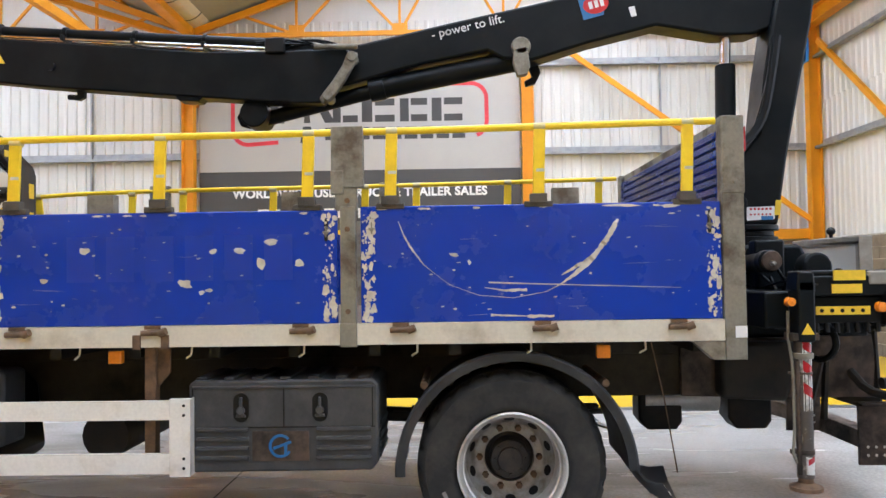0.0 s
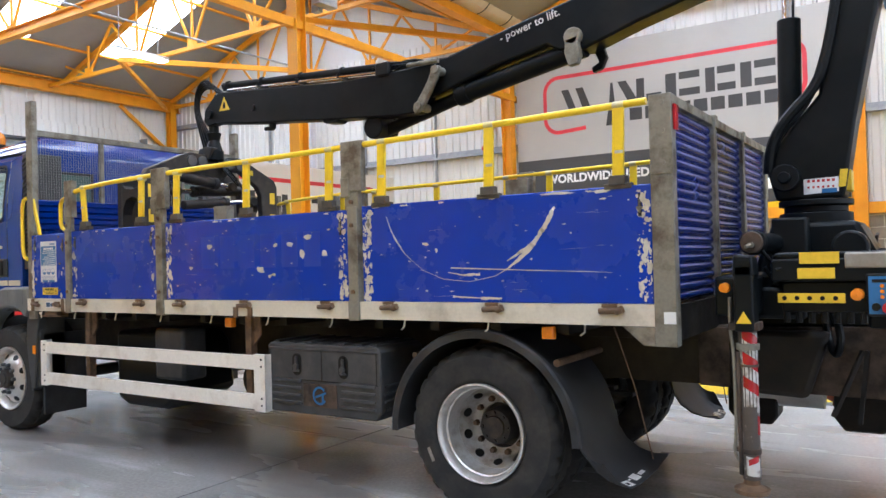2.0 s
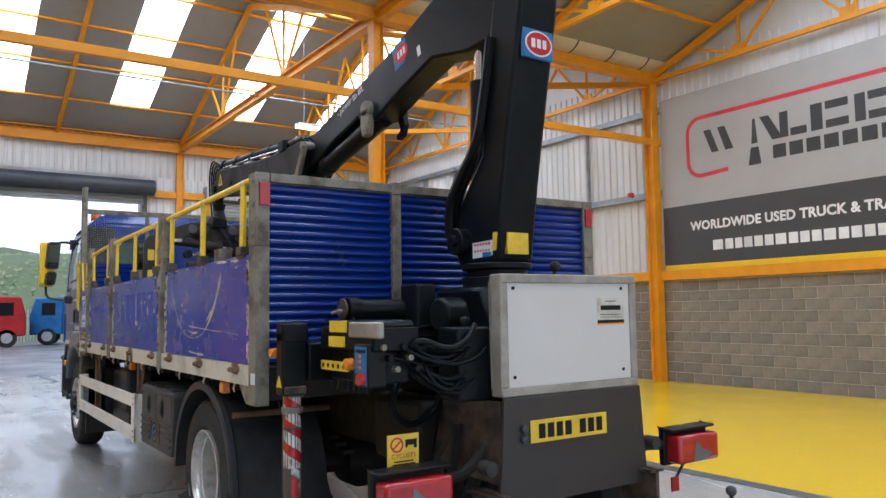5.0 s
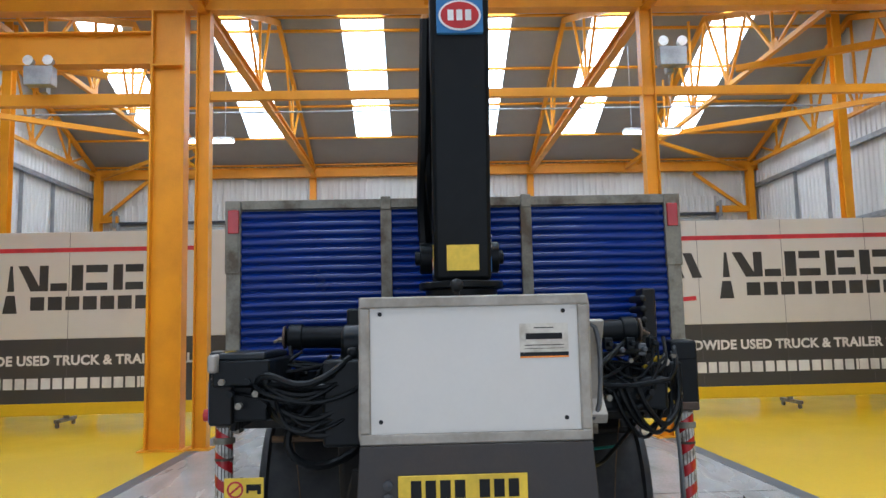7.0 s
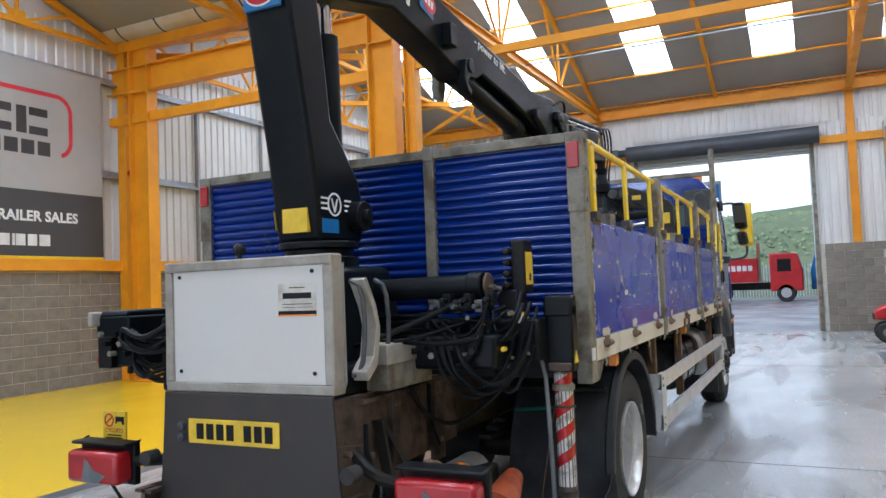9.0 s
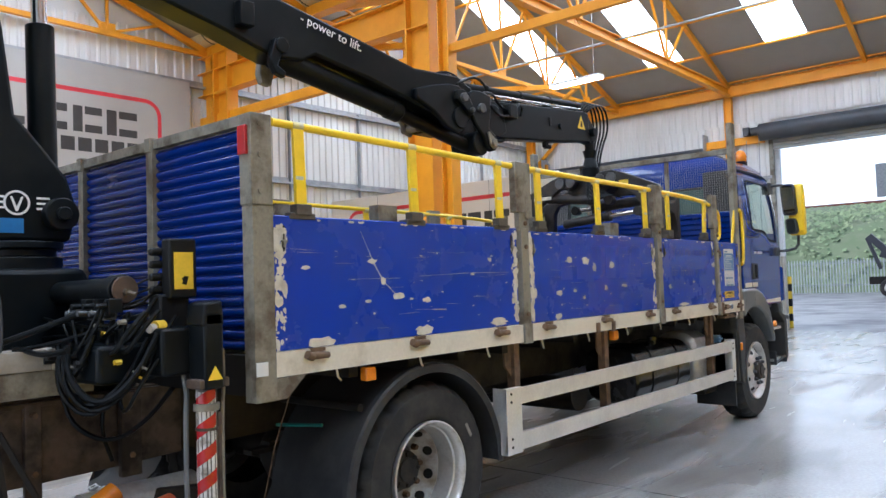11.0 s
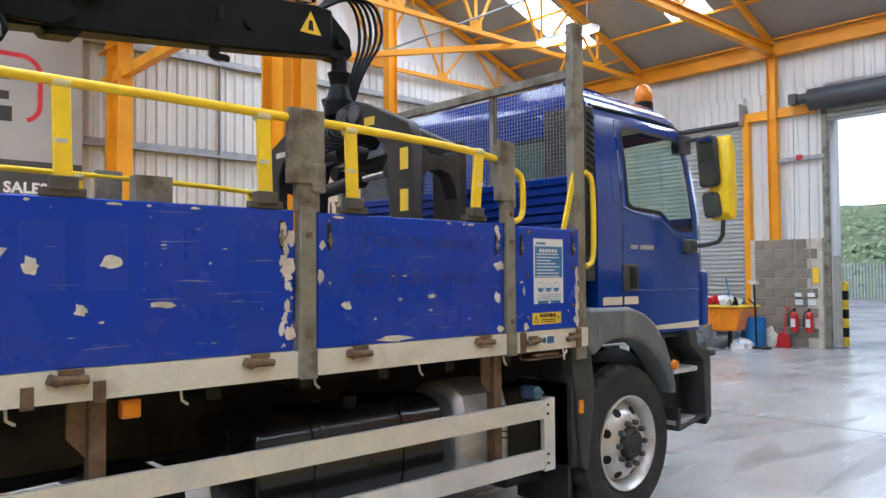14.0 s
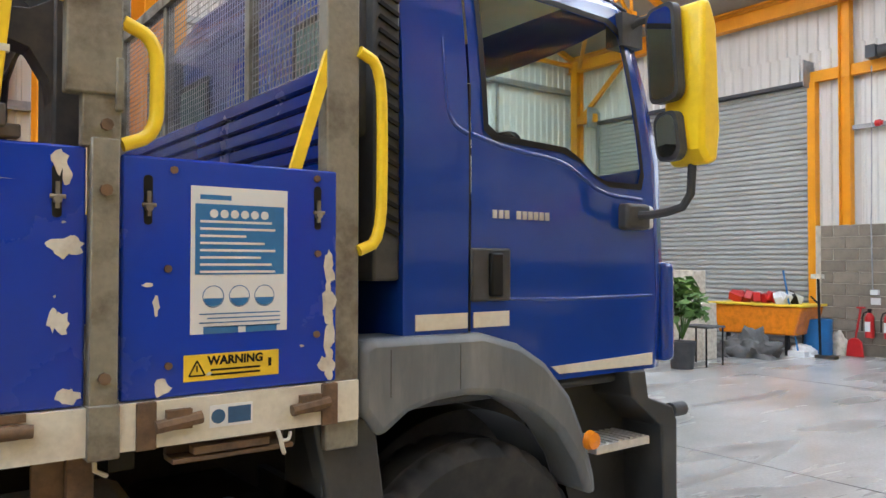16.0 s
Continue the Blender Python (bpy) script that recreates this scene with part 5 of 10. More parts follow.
def wheel(x, s, rear):
    c = Vector((x, s * (1.028 if rear else 1.04), 0.505))
    w = 0.28
    wh = nm()
    tyre(wh, c, w, s)
    wh = part("wheel_rear" if rear else "wheel_front", wh, M_RUBBER, TRUCK, "worn black truck tyre on a steel wheel", sharp=50)
    e = w / 2
    if rear:
        bm = nm()
        tyre(bm, Vector((x, s * 0.69, 0.505)), w, s)
        part("inner_tyre", bm, M_RUBBER, wh, sharp=50)
    bm = nm()
    if rear:
        prof = [(0.285, -e - 0.02), (0.285, e - 0.05), (0.292, e - 0.03), (0.296, e + 0.006), (0.287, e + 0.01), (0.270, e - 0.008), (0.266, e - 0.05), (0.257, e - 0.058),
                (0.253, 0.03), (0.246, -0.03)]
        disc = [(0.247, -0.026), (0.238, -0.042), (0.204, -0.112), (0.194, -0.124), (0.186, -0.127), (0.141, -0.128), (0.139, -0.131), (0.139, -0.19)]
    else:
        prof = [(0.285, -e + 0.02), (0.285, e - 0.05), (0.303, e - 0.03), (0.306, e + 0.006), (0.296, e + 0.01), (0.272, e - 0.012), (0.262, e - 0.05), (0.25, e - 0.08)]
        disc = [(0.25, e - 0.078), (0.24, e - 0.05), (0.185, e - 0.008), (0.16, e + 0.01), (0.115, e + 0.01), (0.115, e - 0.01)]
    lathe(bm, prof, c, 48, s)
    rim = part("rim", bm, M_RIM, wh, "dirty silver steel wheel rim")
    bm = nm()
    lathe(bm, disc, c, 48, s)
    part("wheel_disc", bm, M_DISC if rear else M_RIM, wh, "brake-dusted steel wheel disc" if rear else "silver steel wheel disc")
    d = -0.13 if rear else e + 0.008
    ro, ho = (0.2205, -0.078) if rear else (0.2125, e - 0.029)
    for i in range(10 if rear else 8):
        bm = nm()
        a = 2 * math.pi * (i + 0.5) / (10 if rear else 8)
        out = Vector((-0.895 * math.cos(a), 0.445 * s, -0.895 * math.sin(a))) if rear else Vector((0.607 * math.cos(a), 0.795 * s, 0.607 * math.sin(a)))
        p = c + Vector((math.cos(a) * ro, s * ho, math.sin(a) * ro))
        rod(bm, p - out * 0.006, p + out * 0.003, 0.03, n=14)
        part("hand_hole", bm, M_INK, wh)
    for i in range(10):
        a = 2 * math.pi * i / 10
        rn = 0.1675 if rear else 0.138
        p = c + Vector((math.cos(a) * rn, s * (d + 0.004), math.sin(a) * rn))
        bm = nm()
        rod(bm, p, p + Vector((0, s * 0.034, 0)), 0.02, 0.016, n=6)
        part("wheel_nut", bm, M_RUST if rear else M_DARKSTEEL, wh)
    bm = nm()
    if rear:
        lathe(bm, [(0.139, -0.17), (0.112, -0.165), (0.11, -0.07), (0.104, -0.052), (0.07, -0.048), (0.066, -0.034), (0.001, -0.032)], c, 28, s)
        for i in range(8):
            a = 2 * math.pi * i / 8
            p = c + Vector((math.cos(a) * 0.087, s * -0.052, math.sin(a) * 0.087))
            rod(bm, p, p + Vector((0, s * 0.016, 0)), 0.012, n=6)
    else:
        lathe(bm, [(0.1, e - 0.02), (0.096, e + 0.035), (0.084, e + 0.05), (0.06, e + 0.052), (0.055, e + 0.064), (0.001, e + 0.065)], c, 28, s)
    part("hub", bm, M_HUB, wh, "oily dark hub")
    if rear:
        # pale worn patch on the sidewall
        bm = nm()
        a = radians(205) if s < 0 else radians(150)
        p, along = c + Vector((0.385 * math.cos(a), s * (e + 0.003), 0.385 * math.sin(a))), Vector((-math.sin(a), 0, math.cos(a)))
        bar(bm, p - along * 0.045, p + along * 0.045, 0.022, 0.006, (0, 1, 0))
        part("sidewall_patch", bm, M_RUBPATCH, wh, "pale rubbed patch on the sidewall", bevel=0.004)


for s in (-1, 1):
    wheel(-1.205, s, True)
    wheel(-6.5, s, False)
    # rear mudguard
    bm = nm()
    c = (-1.185, 0, 0.485)
    y0, y1 = 0.58, 1.2
    lathe(bm, [(0.606, y0), (0.604, y1), (0.588, y1 + 0.004), (0.588, y1 + 0.01), (0.63, y1 + 0.012), (0.642, y1 + 0.002), (0.644, y1 - 0.03), (0.618, y1 - 0.045), (0.614, y0), (0.606, y0)], c, 40, s, 1, 181)
    g = part("mudguard", bm, M_GUARD, TRUCK, "black plastic rear mudguard")
    bm = nm()
    curve = [(-0.575, 0.60), (-0.56, 0.5), (-0.52, 0.42), (-0.45, 0.35), (-0.375, 0.308), (-0.3, 0.288)]
    rows = []
    for y, reach, lift in ((1.195, 0.55, 0.03), (1.15, 0.82, 0.006), (1.08, 0.97, 0.0), (0.95, 1.03, 0.0), (0.75, 1.1, 0.025), (0.58, 1.16, 0.075)):
        rows.append([bm.verts.new((-0.575 + (x + 0.575) * reach, s * y, 0.60 + (z - 0.60) * min(1.0, reach + 0.1) + lift * (k / 5) ** 2)) for k, (x, z) in enumerate(curve)])
    def on_flap(u, v):
        """A place on the flap: u across from the outer edge, v along its fall, both 0 to 1."""
        i, k = min(4, int(u * 5)), min(4, int(v * 5))
        a, b = u * 5 - i, v * 5 - k
        low = rows[i][k].co.lerp(rows[i][k + 1].co, b)
        return low.lerp(rows[i + 1][k].co.lerp(rows[i + 1][k + 1].co, b), a) + Vector((0.003, 0, 0.004))
    under = [[bm.verts.new((v.co.x - 0.006, v.co.y, v.co.z - 0.008)) for v in row] for row in rows]
    for grid, flip in ((rows, False), (under, True)):
        for a, b in zip(grid, grid[1:]):
            for k in range(5):
                q = [a[k], a[k + 1], b[k + 1], b[k]]
                bm.faces.new(q[::-1] if flip else q)
    for a, b in zip(rows, under):
        if a is rows[0] or a is rows[-1]:
            for k in range(5):
                bm.faces.new([a[k], b[k], b[k + 1], a[k + 1]])
    for k in range(5):
        bm.faces.new([rows[k][5], under[k][5], under[k + 1][5], rows[k + 1][5]])
    bars = [[on_flap(u, v) for u, v in ((u0, v0), (u1, v0), (u1, v1), (u0, v1))] for u0, u1, v0, v1 in ((0.37, 0.47, 0.84, 0.88), (0.37, 0.39, 0.88, 0.96), (0.45, 0.47, 0.88, 0.96), (0.37, 0.47, 0.955, 0.985),
            (0.56, 0.64, 0.8, 0.93), (0.66, 0.72, 0.84, 0.9), (0.5, 0.53, 0.84, 0.87))]
    flap = part("mud_flap", bm, M_GUARD, g, "scuffed black rubber mud flap")
    bm = nm()
    tube(bm, [(-0.42, s * 1.0, 1.16), (-0.33, s * 0.93, 0.8), (-0.255, s * 0.88, 0.40)], 0.004, 6)
    part("flap_chain", bm, M_RUST, flap, "thin rusty chain")
    bm = nm()
    for q in bars:
        top = [bm.verts.new(p) for p in q]
        low = [bm.verts.new(p - Vector((0.002, 0, 0.003))) for p in q]
        bm.faces.new(top)
        bm.faces.new(low[::-1])
        for k in range(4):
            bm.faces.new([top[k], low[k], low[(k + 1) % 4], top[(k + 1) % 4]])
    tagged(part("print_bar", bm, M_PRINT_WHITE, flap), kind="stuff")
    bm = nm()
    rod(bm, (-0.7, s * 0.5, 0.945), (-0.7, s * 1.15, 0.945), 0.021, n=12)
    part("guard_stay", bm, M_RUST if s < 0 else M_BLACK, g)
    bm = nm()
    rod(bm, (-1.67, s * 0.5, 0.945), (-1.67, s * 1.15, 0.945), 0.021, n=12)
    part("guard_stay", bm, M_RUST, g)
    # front mud flap behind the front wheel
    bm = nm()
    box(bm, -5.93, -5.9, min(s * 0.75, s * 1.16), max(s * 0.75, s * 1.16), 0.2, 0.95)
    part("mud_flap", bm, M_GUARD, TRUCK)

# plastic tool box on the near side
bm = nm()
prism(bm, [(-2.92, 0.52), (-2.92, 0.97), (-2.89, 0.99), (-1.94, 0.99), (-1.91, 0.96), (-1.91, 0.56), (-1.95, 0.51), (-2.89, 0.505)], "y", -1.2, -0.72)
tb = part("tool_box", bm, M_PLASTIC, TRUCK, "dark grey ribbed plastic tool box", bevel=0.012)
bm = nm()
for i, z in enumerate((0.57, 0.62, 0.67, 0.72)):
    for a, b in ((-2.88, -2.6), (-2.24, -1.95)):
        box(bm, a, b, -1.212, -1.195, z, z + 0.022)
    box(bm, -1.912, -1.9, -1.16, -0.76, z, z + 0.022)
for x in (-2.85, -2.7, -2.55, -2.4, -2.25, -2.1, -1.98):
    box(bm, x - 0.04, x + 0.02, -1.17, -0.74, 0.985, 1.003)
box(bm, -2.9, -1.93, -1.208, -1.195, 0.945, 0.96)
part("rib", bm, M_PLASTIC, tb, bevel=0.005)
for x in (-2.64, -2.22):
    bm = nm()
    rim = [(x + 0.042 * math.cos(a), 0.845 + (0.042 * math.sin(a) + (0.035 if math.sin(a) > 0 else -0.035))) for a in [2 * math.pi * (k + 0.5) / 20 for k in range(20)]]
    prism(bm, rim, "y", -1.2, -1.2025)
    latch = part("latch", bm, M_INK, tb)
    bm = nm()
    rod(bm, (x, -1.203, 0.83), (x, -1.222, 0.83), 0.022, n=14)
    box(bm, x - 0.008, x + 0.008, -1.218, -1.2, 0.8, 0.9)
    box(bm, x - 0.026, x + 0.026, -1.216, -1.2, 0.795, 0.81)
    part("latch_handle", bm, M_PLASTIC, latch, bevel=0.004)
for x0, x1, z0, z1 in ((-2.9, -1.93, 0.738, 0.744), (-2.416, -2.41, 0.744, 0.96), (-2.9, -2.894, 0.744, 0.96), (-1.945, -1.939, 0.744, 0.96)):
    bm = nm()
    box(bm, x0, x1, -1.2018, -1.198, z0, z1)
    part("lid_seam", bm, M_INK, tb)
bm = nm()
box(bm, -2.58, -2.28, -1.206, -1.198, 0.565, 0.72)
label = part("label_panel", bm, M_BROWN, tb, "dark recessed label panel")
bm = nm()
lathe(bm, [(0.062, 0), (0.062, 0.003), (0.048, 0.003), (0.048, 0)], (-2.43, -1.206, 0.643), 24, -1, 40, 330)
box(bm, -2.47, -2.37, -1.209, -1.206, 0.637, 0.651, Matrix.Translation((-2.43, 0, 0.643)) @ Matrix.Rotation(radians(-20), 4, "Y") @ Matrix.Translation((2.43, 0, -0.643)))
box(bm, -2.41, -2.395, -1.209, -1.206, 0.6, 0.65)
part("emblem", bm, M_BLUEPL, tb, "small bright blue emblem")

# tanks and boxes under the deck
bm = nm()
prism(bm, [(0.84 + 0.25 * (1 if math.cos(a) > 0 else -1) * abs(math.cos(a)) ** 0.6, 0.73 + 0.24 * (1 if math.sin(a) > 0 else -1) * abs(math.sin(a)) ** 0.6) for a in [2 * math.pi * k / 32 for k in range(32)]], "x", -4.98, -3.89)
tank = part("fuel_tank", bm, M_TANK, TRUCK, "glossy black rounded fuel tank under the deck", bevel=0.02)
for x in (-4.72, -4.2):
    bm = nm()
    prism(bm, [(0.84 + 0.258 * (1 if math.cos(a) > 0 else -1) * abs(math.cos(a)) ** 0.6, 0.73 + 0.248 * (1 if math.sin(a) > 0 else -1) * abs(math.sin(a)) ** 0.6) for a in [2 * math.pi * k / 32 for k in range(32)]], "x", x - 0.025, x + 0.025)
    part("strap", bm, M_TANK, tank)
bm = nm()
rod(bm, (-4.45, 0.95, 0.95), (-4.45, 0.96, 1.02), 0.045, n=16)
part("filler_cap", bm, M_TANK, tank)
bm = nm()
prism(bm, [(0.72, 0.5), (0.72, 0.98), (0.86, 1.015), (1.0, 1.0), (1.08, 0.95), (1.115, 0.85), (1.12, 0.5)], "x", -5.45, -5.06)
heat = part("heat_shield", bm, M_ALU, TRUCK, "dented bright metal heat shield", bevel=0.045)
for k in range(6):
    bm = nm()
    bar(bm, (-5.435, 1.117, 0.86 - k * 0.035), (-5.36, 1.122, 0.875 - k * 0.035), 0.008, 0.006, (0, 1, 0))
    part("louvre", bm, M_INK, heat)
bm = nm()
rod(bm, (-5.705, 0.98, 0.9), (-5.705, 1.1, 0.905), 0.04, n=18)
box(bm, -5.745, -5.665, 1.1, 1.115, 0.897, 0.913)
part("filler_cap", bm, M_CAPBLUE, TRUCK, "pale blue filler cap", bevel=0.004)
bm = nm()
box(bm, -5.85, -5.52, 0.6, 1.0, 0.35, 0.93)
part("battery_box", bm, M_BLACK, TRUCK, bevel=0.03)
bm = nm()
prism(bm, [(-4.95, 0.42), (-4.95, 1.0), (-4.2, 1.0), (-4.1, 0.9), (-4.05, 0.5), (-4.3, 0.36), (-4.8, 0.36)], "y", -1.05, -0.5)
part("fuel_tank", bm, M_HOSE, TRUCK, "glossy black fuel tank under the deck", bevel=0.04)
bm = nm()
box(bm, -4.35, -3.98, -1.1, -0.86, 0.62, 1.04)
part("air_filter", bm, M_PLASTIC, TRUCK, bevel=0.03)
bm = nm()
rod(bm, (-3.6, -0.7, 0.6), (-3.6, 0.7, 0.6), 0.14, n=18)
part("silencer", bm, M_BLACK, TRUCK)
bm = nm()
rod(bm, (-2.7, -0.55, 0.68), (-2.2, -0.55, 0.68), 0.13, n=18)
part("air_tank", bm, M_BLACK, TRUCK)

# ---- cab ----
def half_y(z):
    """Half width of the cab's side at height z."""
    pts = ((1.0, 1.20), (2.05, 1.205), (2.3, 1.19), (2.62, 1.145), (2.72, 1.105), (2.80, 1.03), (2.85, 0.9))
    for (a, p), (b, q) in zip(pts, pts[1:]):
        if z <= b:
            return p + (q - p) * max(0, (z - a) / (b - a))
    return pts[-1][1]


CAB_REAR = -6.17
bm = nm()
levels = ((1.2, -7.5, 0.10), (1.5, -7.53, 0.12), (2.02, -7.50, 0.14), (2.3, -7.44, 0.15), (2.62, -7.365, 0.17), (2.72, -7.29, 0.2), (2.80, -7.14, 0.28), (2.855, -6.95, 0.38), (2.875, -6.65, 0.4))
rings = []
for z, xf, bow in levels:
    h = half_y(z)
    ring = []
    r = 0.14
    for i in range(5):
        a = radians(90 * i / 4)
        ring.append((xf + r - r * math.sin(a) + 0.0, -(h - r + r * math.cos(a)), z))
    for i in range(1, 8):
        y = -(h - r) + 2 * (h - r) * i / 8
        ring.append((xf - bow * (1 - (y / (h - r)) ** 2), y, z))
    for i in range(5):
        a = radians(90 * (4 - i) / 4)
        ring.append((xf + r - r * math.sin(a), h - r + r * math.cos(a), z))
    rear = CAB_REAR + max(0, (z - 2.7) * 0.35) * -1
    ring += [(rear, h, z), (rear, h / 2, z), (rear, 0, z), (rear, -h / 2, z), (rear, -h, z)]
    rings.append([bm.verts.new(p) for p in ring])
count = len(rings[0])
for li, (a, b) in enumerate(zip(rings, rings[1:])):
    for i in range(count):
        j = (i + 1) % count
        side = (i == 16) or (i == count - 1)
        screen = 3 <= i <= 12 and li in (2, 3)
        if (side and levels[li + 1][0] <= 2.62) or screen:
            continue
        bm.faces.new([a[i], a[j], b[j], b[i]])
bm.faces.new(rings[-1])
CAB = part("cab", bm, M_BLUE_DARK, TRUCK, "dark blue day cab with glossy paint", sharp=30)

WIN = [(-6.495, 2.50), (-6.52, 2.555), (-6.58, 2.565), (-7.14, 2.545), (-7.205, 2.505), (-7.285, 1.98), (-7.27, 1.925), (-7.08, 1.925), (-7.01, 1.95), (-6.94, 2.0), (-6.87, 2.032), (-6.55, 2.045), (-6.505, 2.075)]


def skin(bm, outline, holes, s, lift, inner=0.0):
    """A curved side sheet: an outline with holes in (x, z), laid on the cab's side."""
    edges = []
    for loop in [outline] + holes:
        fine = []
        for p, q in zip(loop, loop[1:] + loop[:1]):
            k = max(1, int(abs(q[1] - p[1]) / 0.12))
            fine += [(p[0] + (q[0] - p[0]) * i / k, p[1] + (q[1] - p[1]) * i / k) for i in range(k)]
        vs = [bm.verts.new((x, s * (half_y(z) + lift), z)) for x, z in fine]
        edges += [bm.edges.new((vs[i], vs[(i + 1) % len(vs)])) for i in range(len(vs))]
    bmesh.ops.triangle_fill(bm, edges=edges, use_beauty=True)


def grown(loop, d):
    cx, cz = sum(p[0] for p in loop) / len(loop), sum(p[1] for p in loop) / len(loop)
    return [(x + d * (1 if x > cx else -1), z + d * (1 if z > cz else -1)) for x, z in loop]


for s in (-1, 1):
    front = -7.37
    bm = nm()
    skin(bm, [(CAB_REAR, 1.2), (CAB_REAR, 2.62), (-6.425, 2.62), (-6.425, 1.2)], [], s, 0)
    skin(bm, [(-6.435, 1.2), (-7.37, 1.2), (-7.385, 1.5), (-7.36, 2.02), (-7.30, 2.3), (-7.225, 2.62), (-6.435, 2.62)], [WIN], s, 0)
    door = part("cab_door", bm, M_BLUE_DARK, CAB, "blue cab door with a large window", sharp=20)
    bm = nm()
    box(bm, -6.434, -6.426, min(s * 1.19, s * 1.203), max(s * 1.19, s * 1.203), 1.4, 2.2)
    part("door_gap", bm, M_INK, CAB)
    for line, r in (([(-6.44, 2.035), (-6.6, 2.0), (-6.84, 1.985), (-6.95, 1.94), (-7.06, 1.875), (-7.3, 1.865)], 0.012), ([(-6.335, 2.68), (-6.33, 2.3), (-6.335, 2.12), (-6.36, 2.06), (-6.42, 2.035)], 0.012), ([(-6.44, 1.50), (-6.9, 1.485), (-7.36, 1.49)], 0.009)):
        bm = nm()
        tube(bm, [(x, s * (half_y(z) - r * 0.72), z) for x, z in line], r, 10, 2)
        part("body_crease", bm, M_BLUE_DARK, CAB)
    bm = nm()
    skin(bm, grown(WIN, 0.022), [WIN], s, 0.005)
    part("window_seal", bm, M_INK, CAB)
    bm = nm()
    skin(bm, WIN, [], s, -0.004)
    g = part("side_window", bm, M_GLASS, CAB, "greenish side window glass")
    g.visible_shadow = False
    bm = nm()
    box(bm, -6.60, -6.43, min(s * 1.2, s * 1.215), max(s * 1.2, s * 1.215), 1.49, 1.665)
    h = part("door_handle", bm, M_PLASTIC, CAB, "dark grey recessed door handle", bevel=0.03)
    bm = nm()
    box(bm, -6.555, -6.50, min(s * 1.21, s * 1.232), max(s * 1.21, s * 1.232), 1.505, 1.65)
    part("grip", bm, M_INK, CAB, bevel=0.008)
    bm = nm()
    for a, b in ((-6.42, -6.215), (-6.60, -6.445)):
        box(bm, a, b, min(s * 1.2, s * 1.2055), max(s * 1.2, s * 1.2055), 1.405, 1.455)
    prism(bm, [(-6.84, 1.222), (-6.80, 1.25), (-7.36, 1.262), (-7.36, 1.215)], "y", s * 1.198, s * 1.206)
    part("trim_strip", bm, M_CREAM, CAB, "pale strip along the cab side")
    for i in range(10):
        if i != 3:
            bm = nm()
            x = -6.525 - i * 0.027
            box(bm, x - 0.019, x, min(s * 1.204, s * 1.208), max(s * 1.204, s * 1.208), 1.765, 1.793)
            part("badge", bm, M_ALU, CAB, "small silver badge block")
    # air intake column behind the door
    bm = nm()
    box(bm, -6.17, -6.075, min(s * 0.85, s * 1.185), max(s * 0.85, s * 1.185), 1.56, 2.66)
    v = part("intake", bm, M_PLASTIC, CAB, "black louvred air intake", bevel=0.01)
    for i in range(22):
        z = 1.7 + i * 0.042
        bm = nm()
        bar(bm, (-6.09, s * 1.19, z + 0.03), (-6.16, s * 1.19, z), 0.012, 0.01, (0, 1, 0))
        part("louvre", bm, M_INK, CAB)
    # wing over the front wheel
    bm = nm()
    outer = [(-6.0, 1.19), (-6.0, 1.375), (-6.04, 1.395), (-6.46, 1.39), (-6.62, 1.345), (-6.74, 1.275), (-6.86, 1.15), (-6.94, 0.99), (-6.985, 0.85), (-6.995, 0.775), (-6.945, 0.785)]
    inner = [(-6.9, 0.9), (-6.81, 1.02), (-6.73, 1.085), (-6.64, 1.135), (-6.52, 1.18), (-6.4, 1.195), (-6.28, 1.19), (-6.17, 1.165), (-6.07, 1.1)]
    prism(bm, outer + inner, "y", s * 1.05, s * 1.245)
    wing = part("wing", bm, M_GREYPL, CAB, "scuffed grey plastic wheel arch", bevel=0.03)
    for x in (-6.1, -6.36):
        bm = nm()
        prism(bm, [(x - 0.0012, 1.22), (x + 0.0012, 1.22), (x + 0.0012, 1.36), (x - 0.0012, 1.36)], "y", s * 1.2, s * 1.2456)
        part("wing_seam", bm, M_STEP, wing)
    bm = nm()
    lathe(bm, [(0.56, 0.75), (0.56, 1.06)], (-6.5, 0, 0.55), 24, s, 20, 170)
    part("arch_liner", bm, M_INK, CAB)
    bm = nm()
    box(bm, -6.06, -5.90, min(s * 0.95, s * 1.2), max(s * 0.95, s * 1.2), 0.45, 1.17)
    prism(bm, [(-6.06, 1.17), (-5.86, 1.17), (-5.9, 1.0), (-5.96, 0.45), (-6.02, 0.42), (-6.1, 0.9)], "y", s * 1.13, s * 1.22)
    part("wing_rear", bm, M_STEP, CAB, "grey plastic panel behind the wheel", bevel=0.01)
    bm = nm()
    lathe(bm, [(0.001, 0.03), (0.03, 0.026), (0.036, 0.0)], (-6.95, s * 1.245, 0.98), 16, s)
    part("indicator", bm, M_AMBER, CAB, "round amber indicator")
    bm = nm()
    box(bm, -5.97, -5.93, min(s * 1.215, s * 1.235), max(s * 1.215, s * 1.235), 0.77, 0.85)
    part("side_marker", bm, M_AMBER, CAB, bevel=0.006)
    # entry steps and bumper corner
    bm = nm()
    box(bm, -7.42, -7.0, min(s * 0.85, s * 1.02), max(s * 0.85, s * 1.02), 0.5, 1.18)
    prism(bm, [(-7.2, 1.2), (-7.30, 1.2), (-7.32, 1.09), (-7.47, 1.04), (-7.5, 0.98), (-7.5, 0.56), (-7.42, 0.5), (-7.40, 0.97), (-7.22, 1.1)], "y", s * 0.85, s * 1.22)
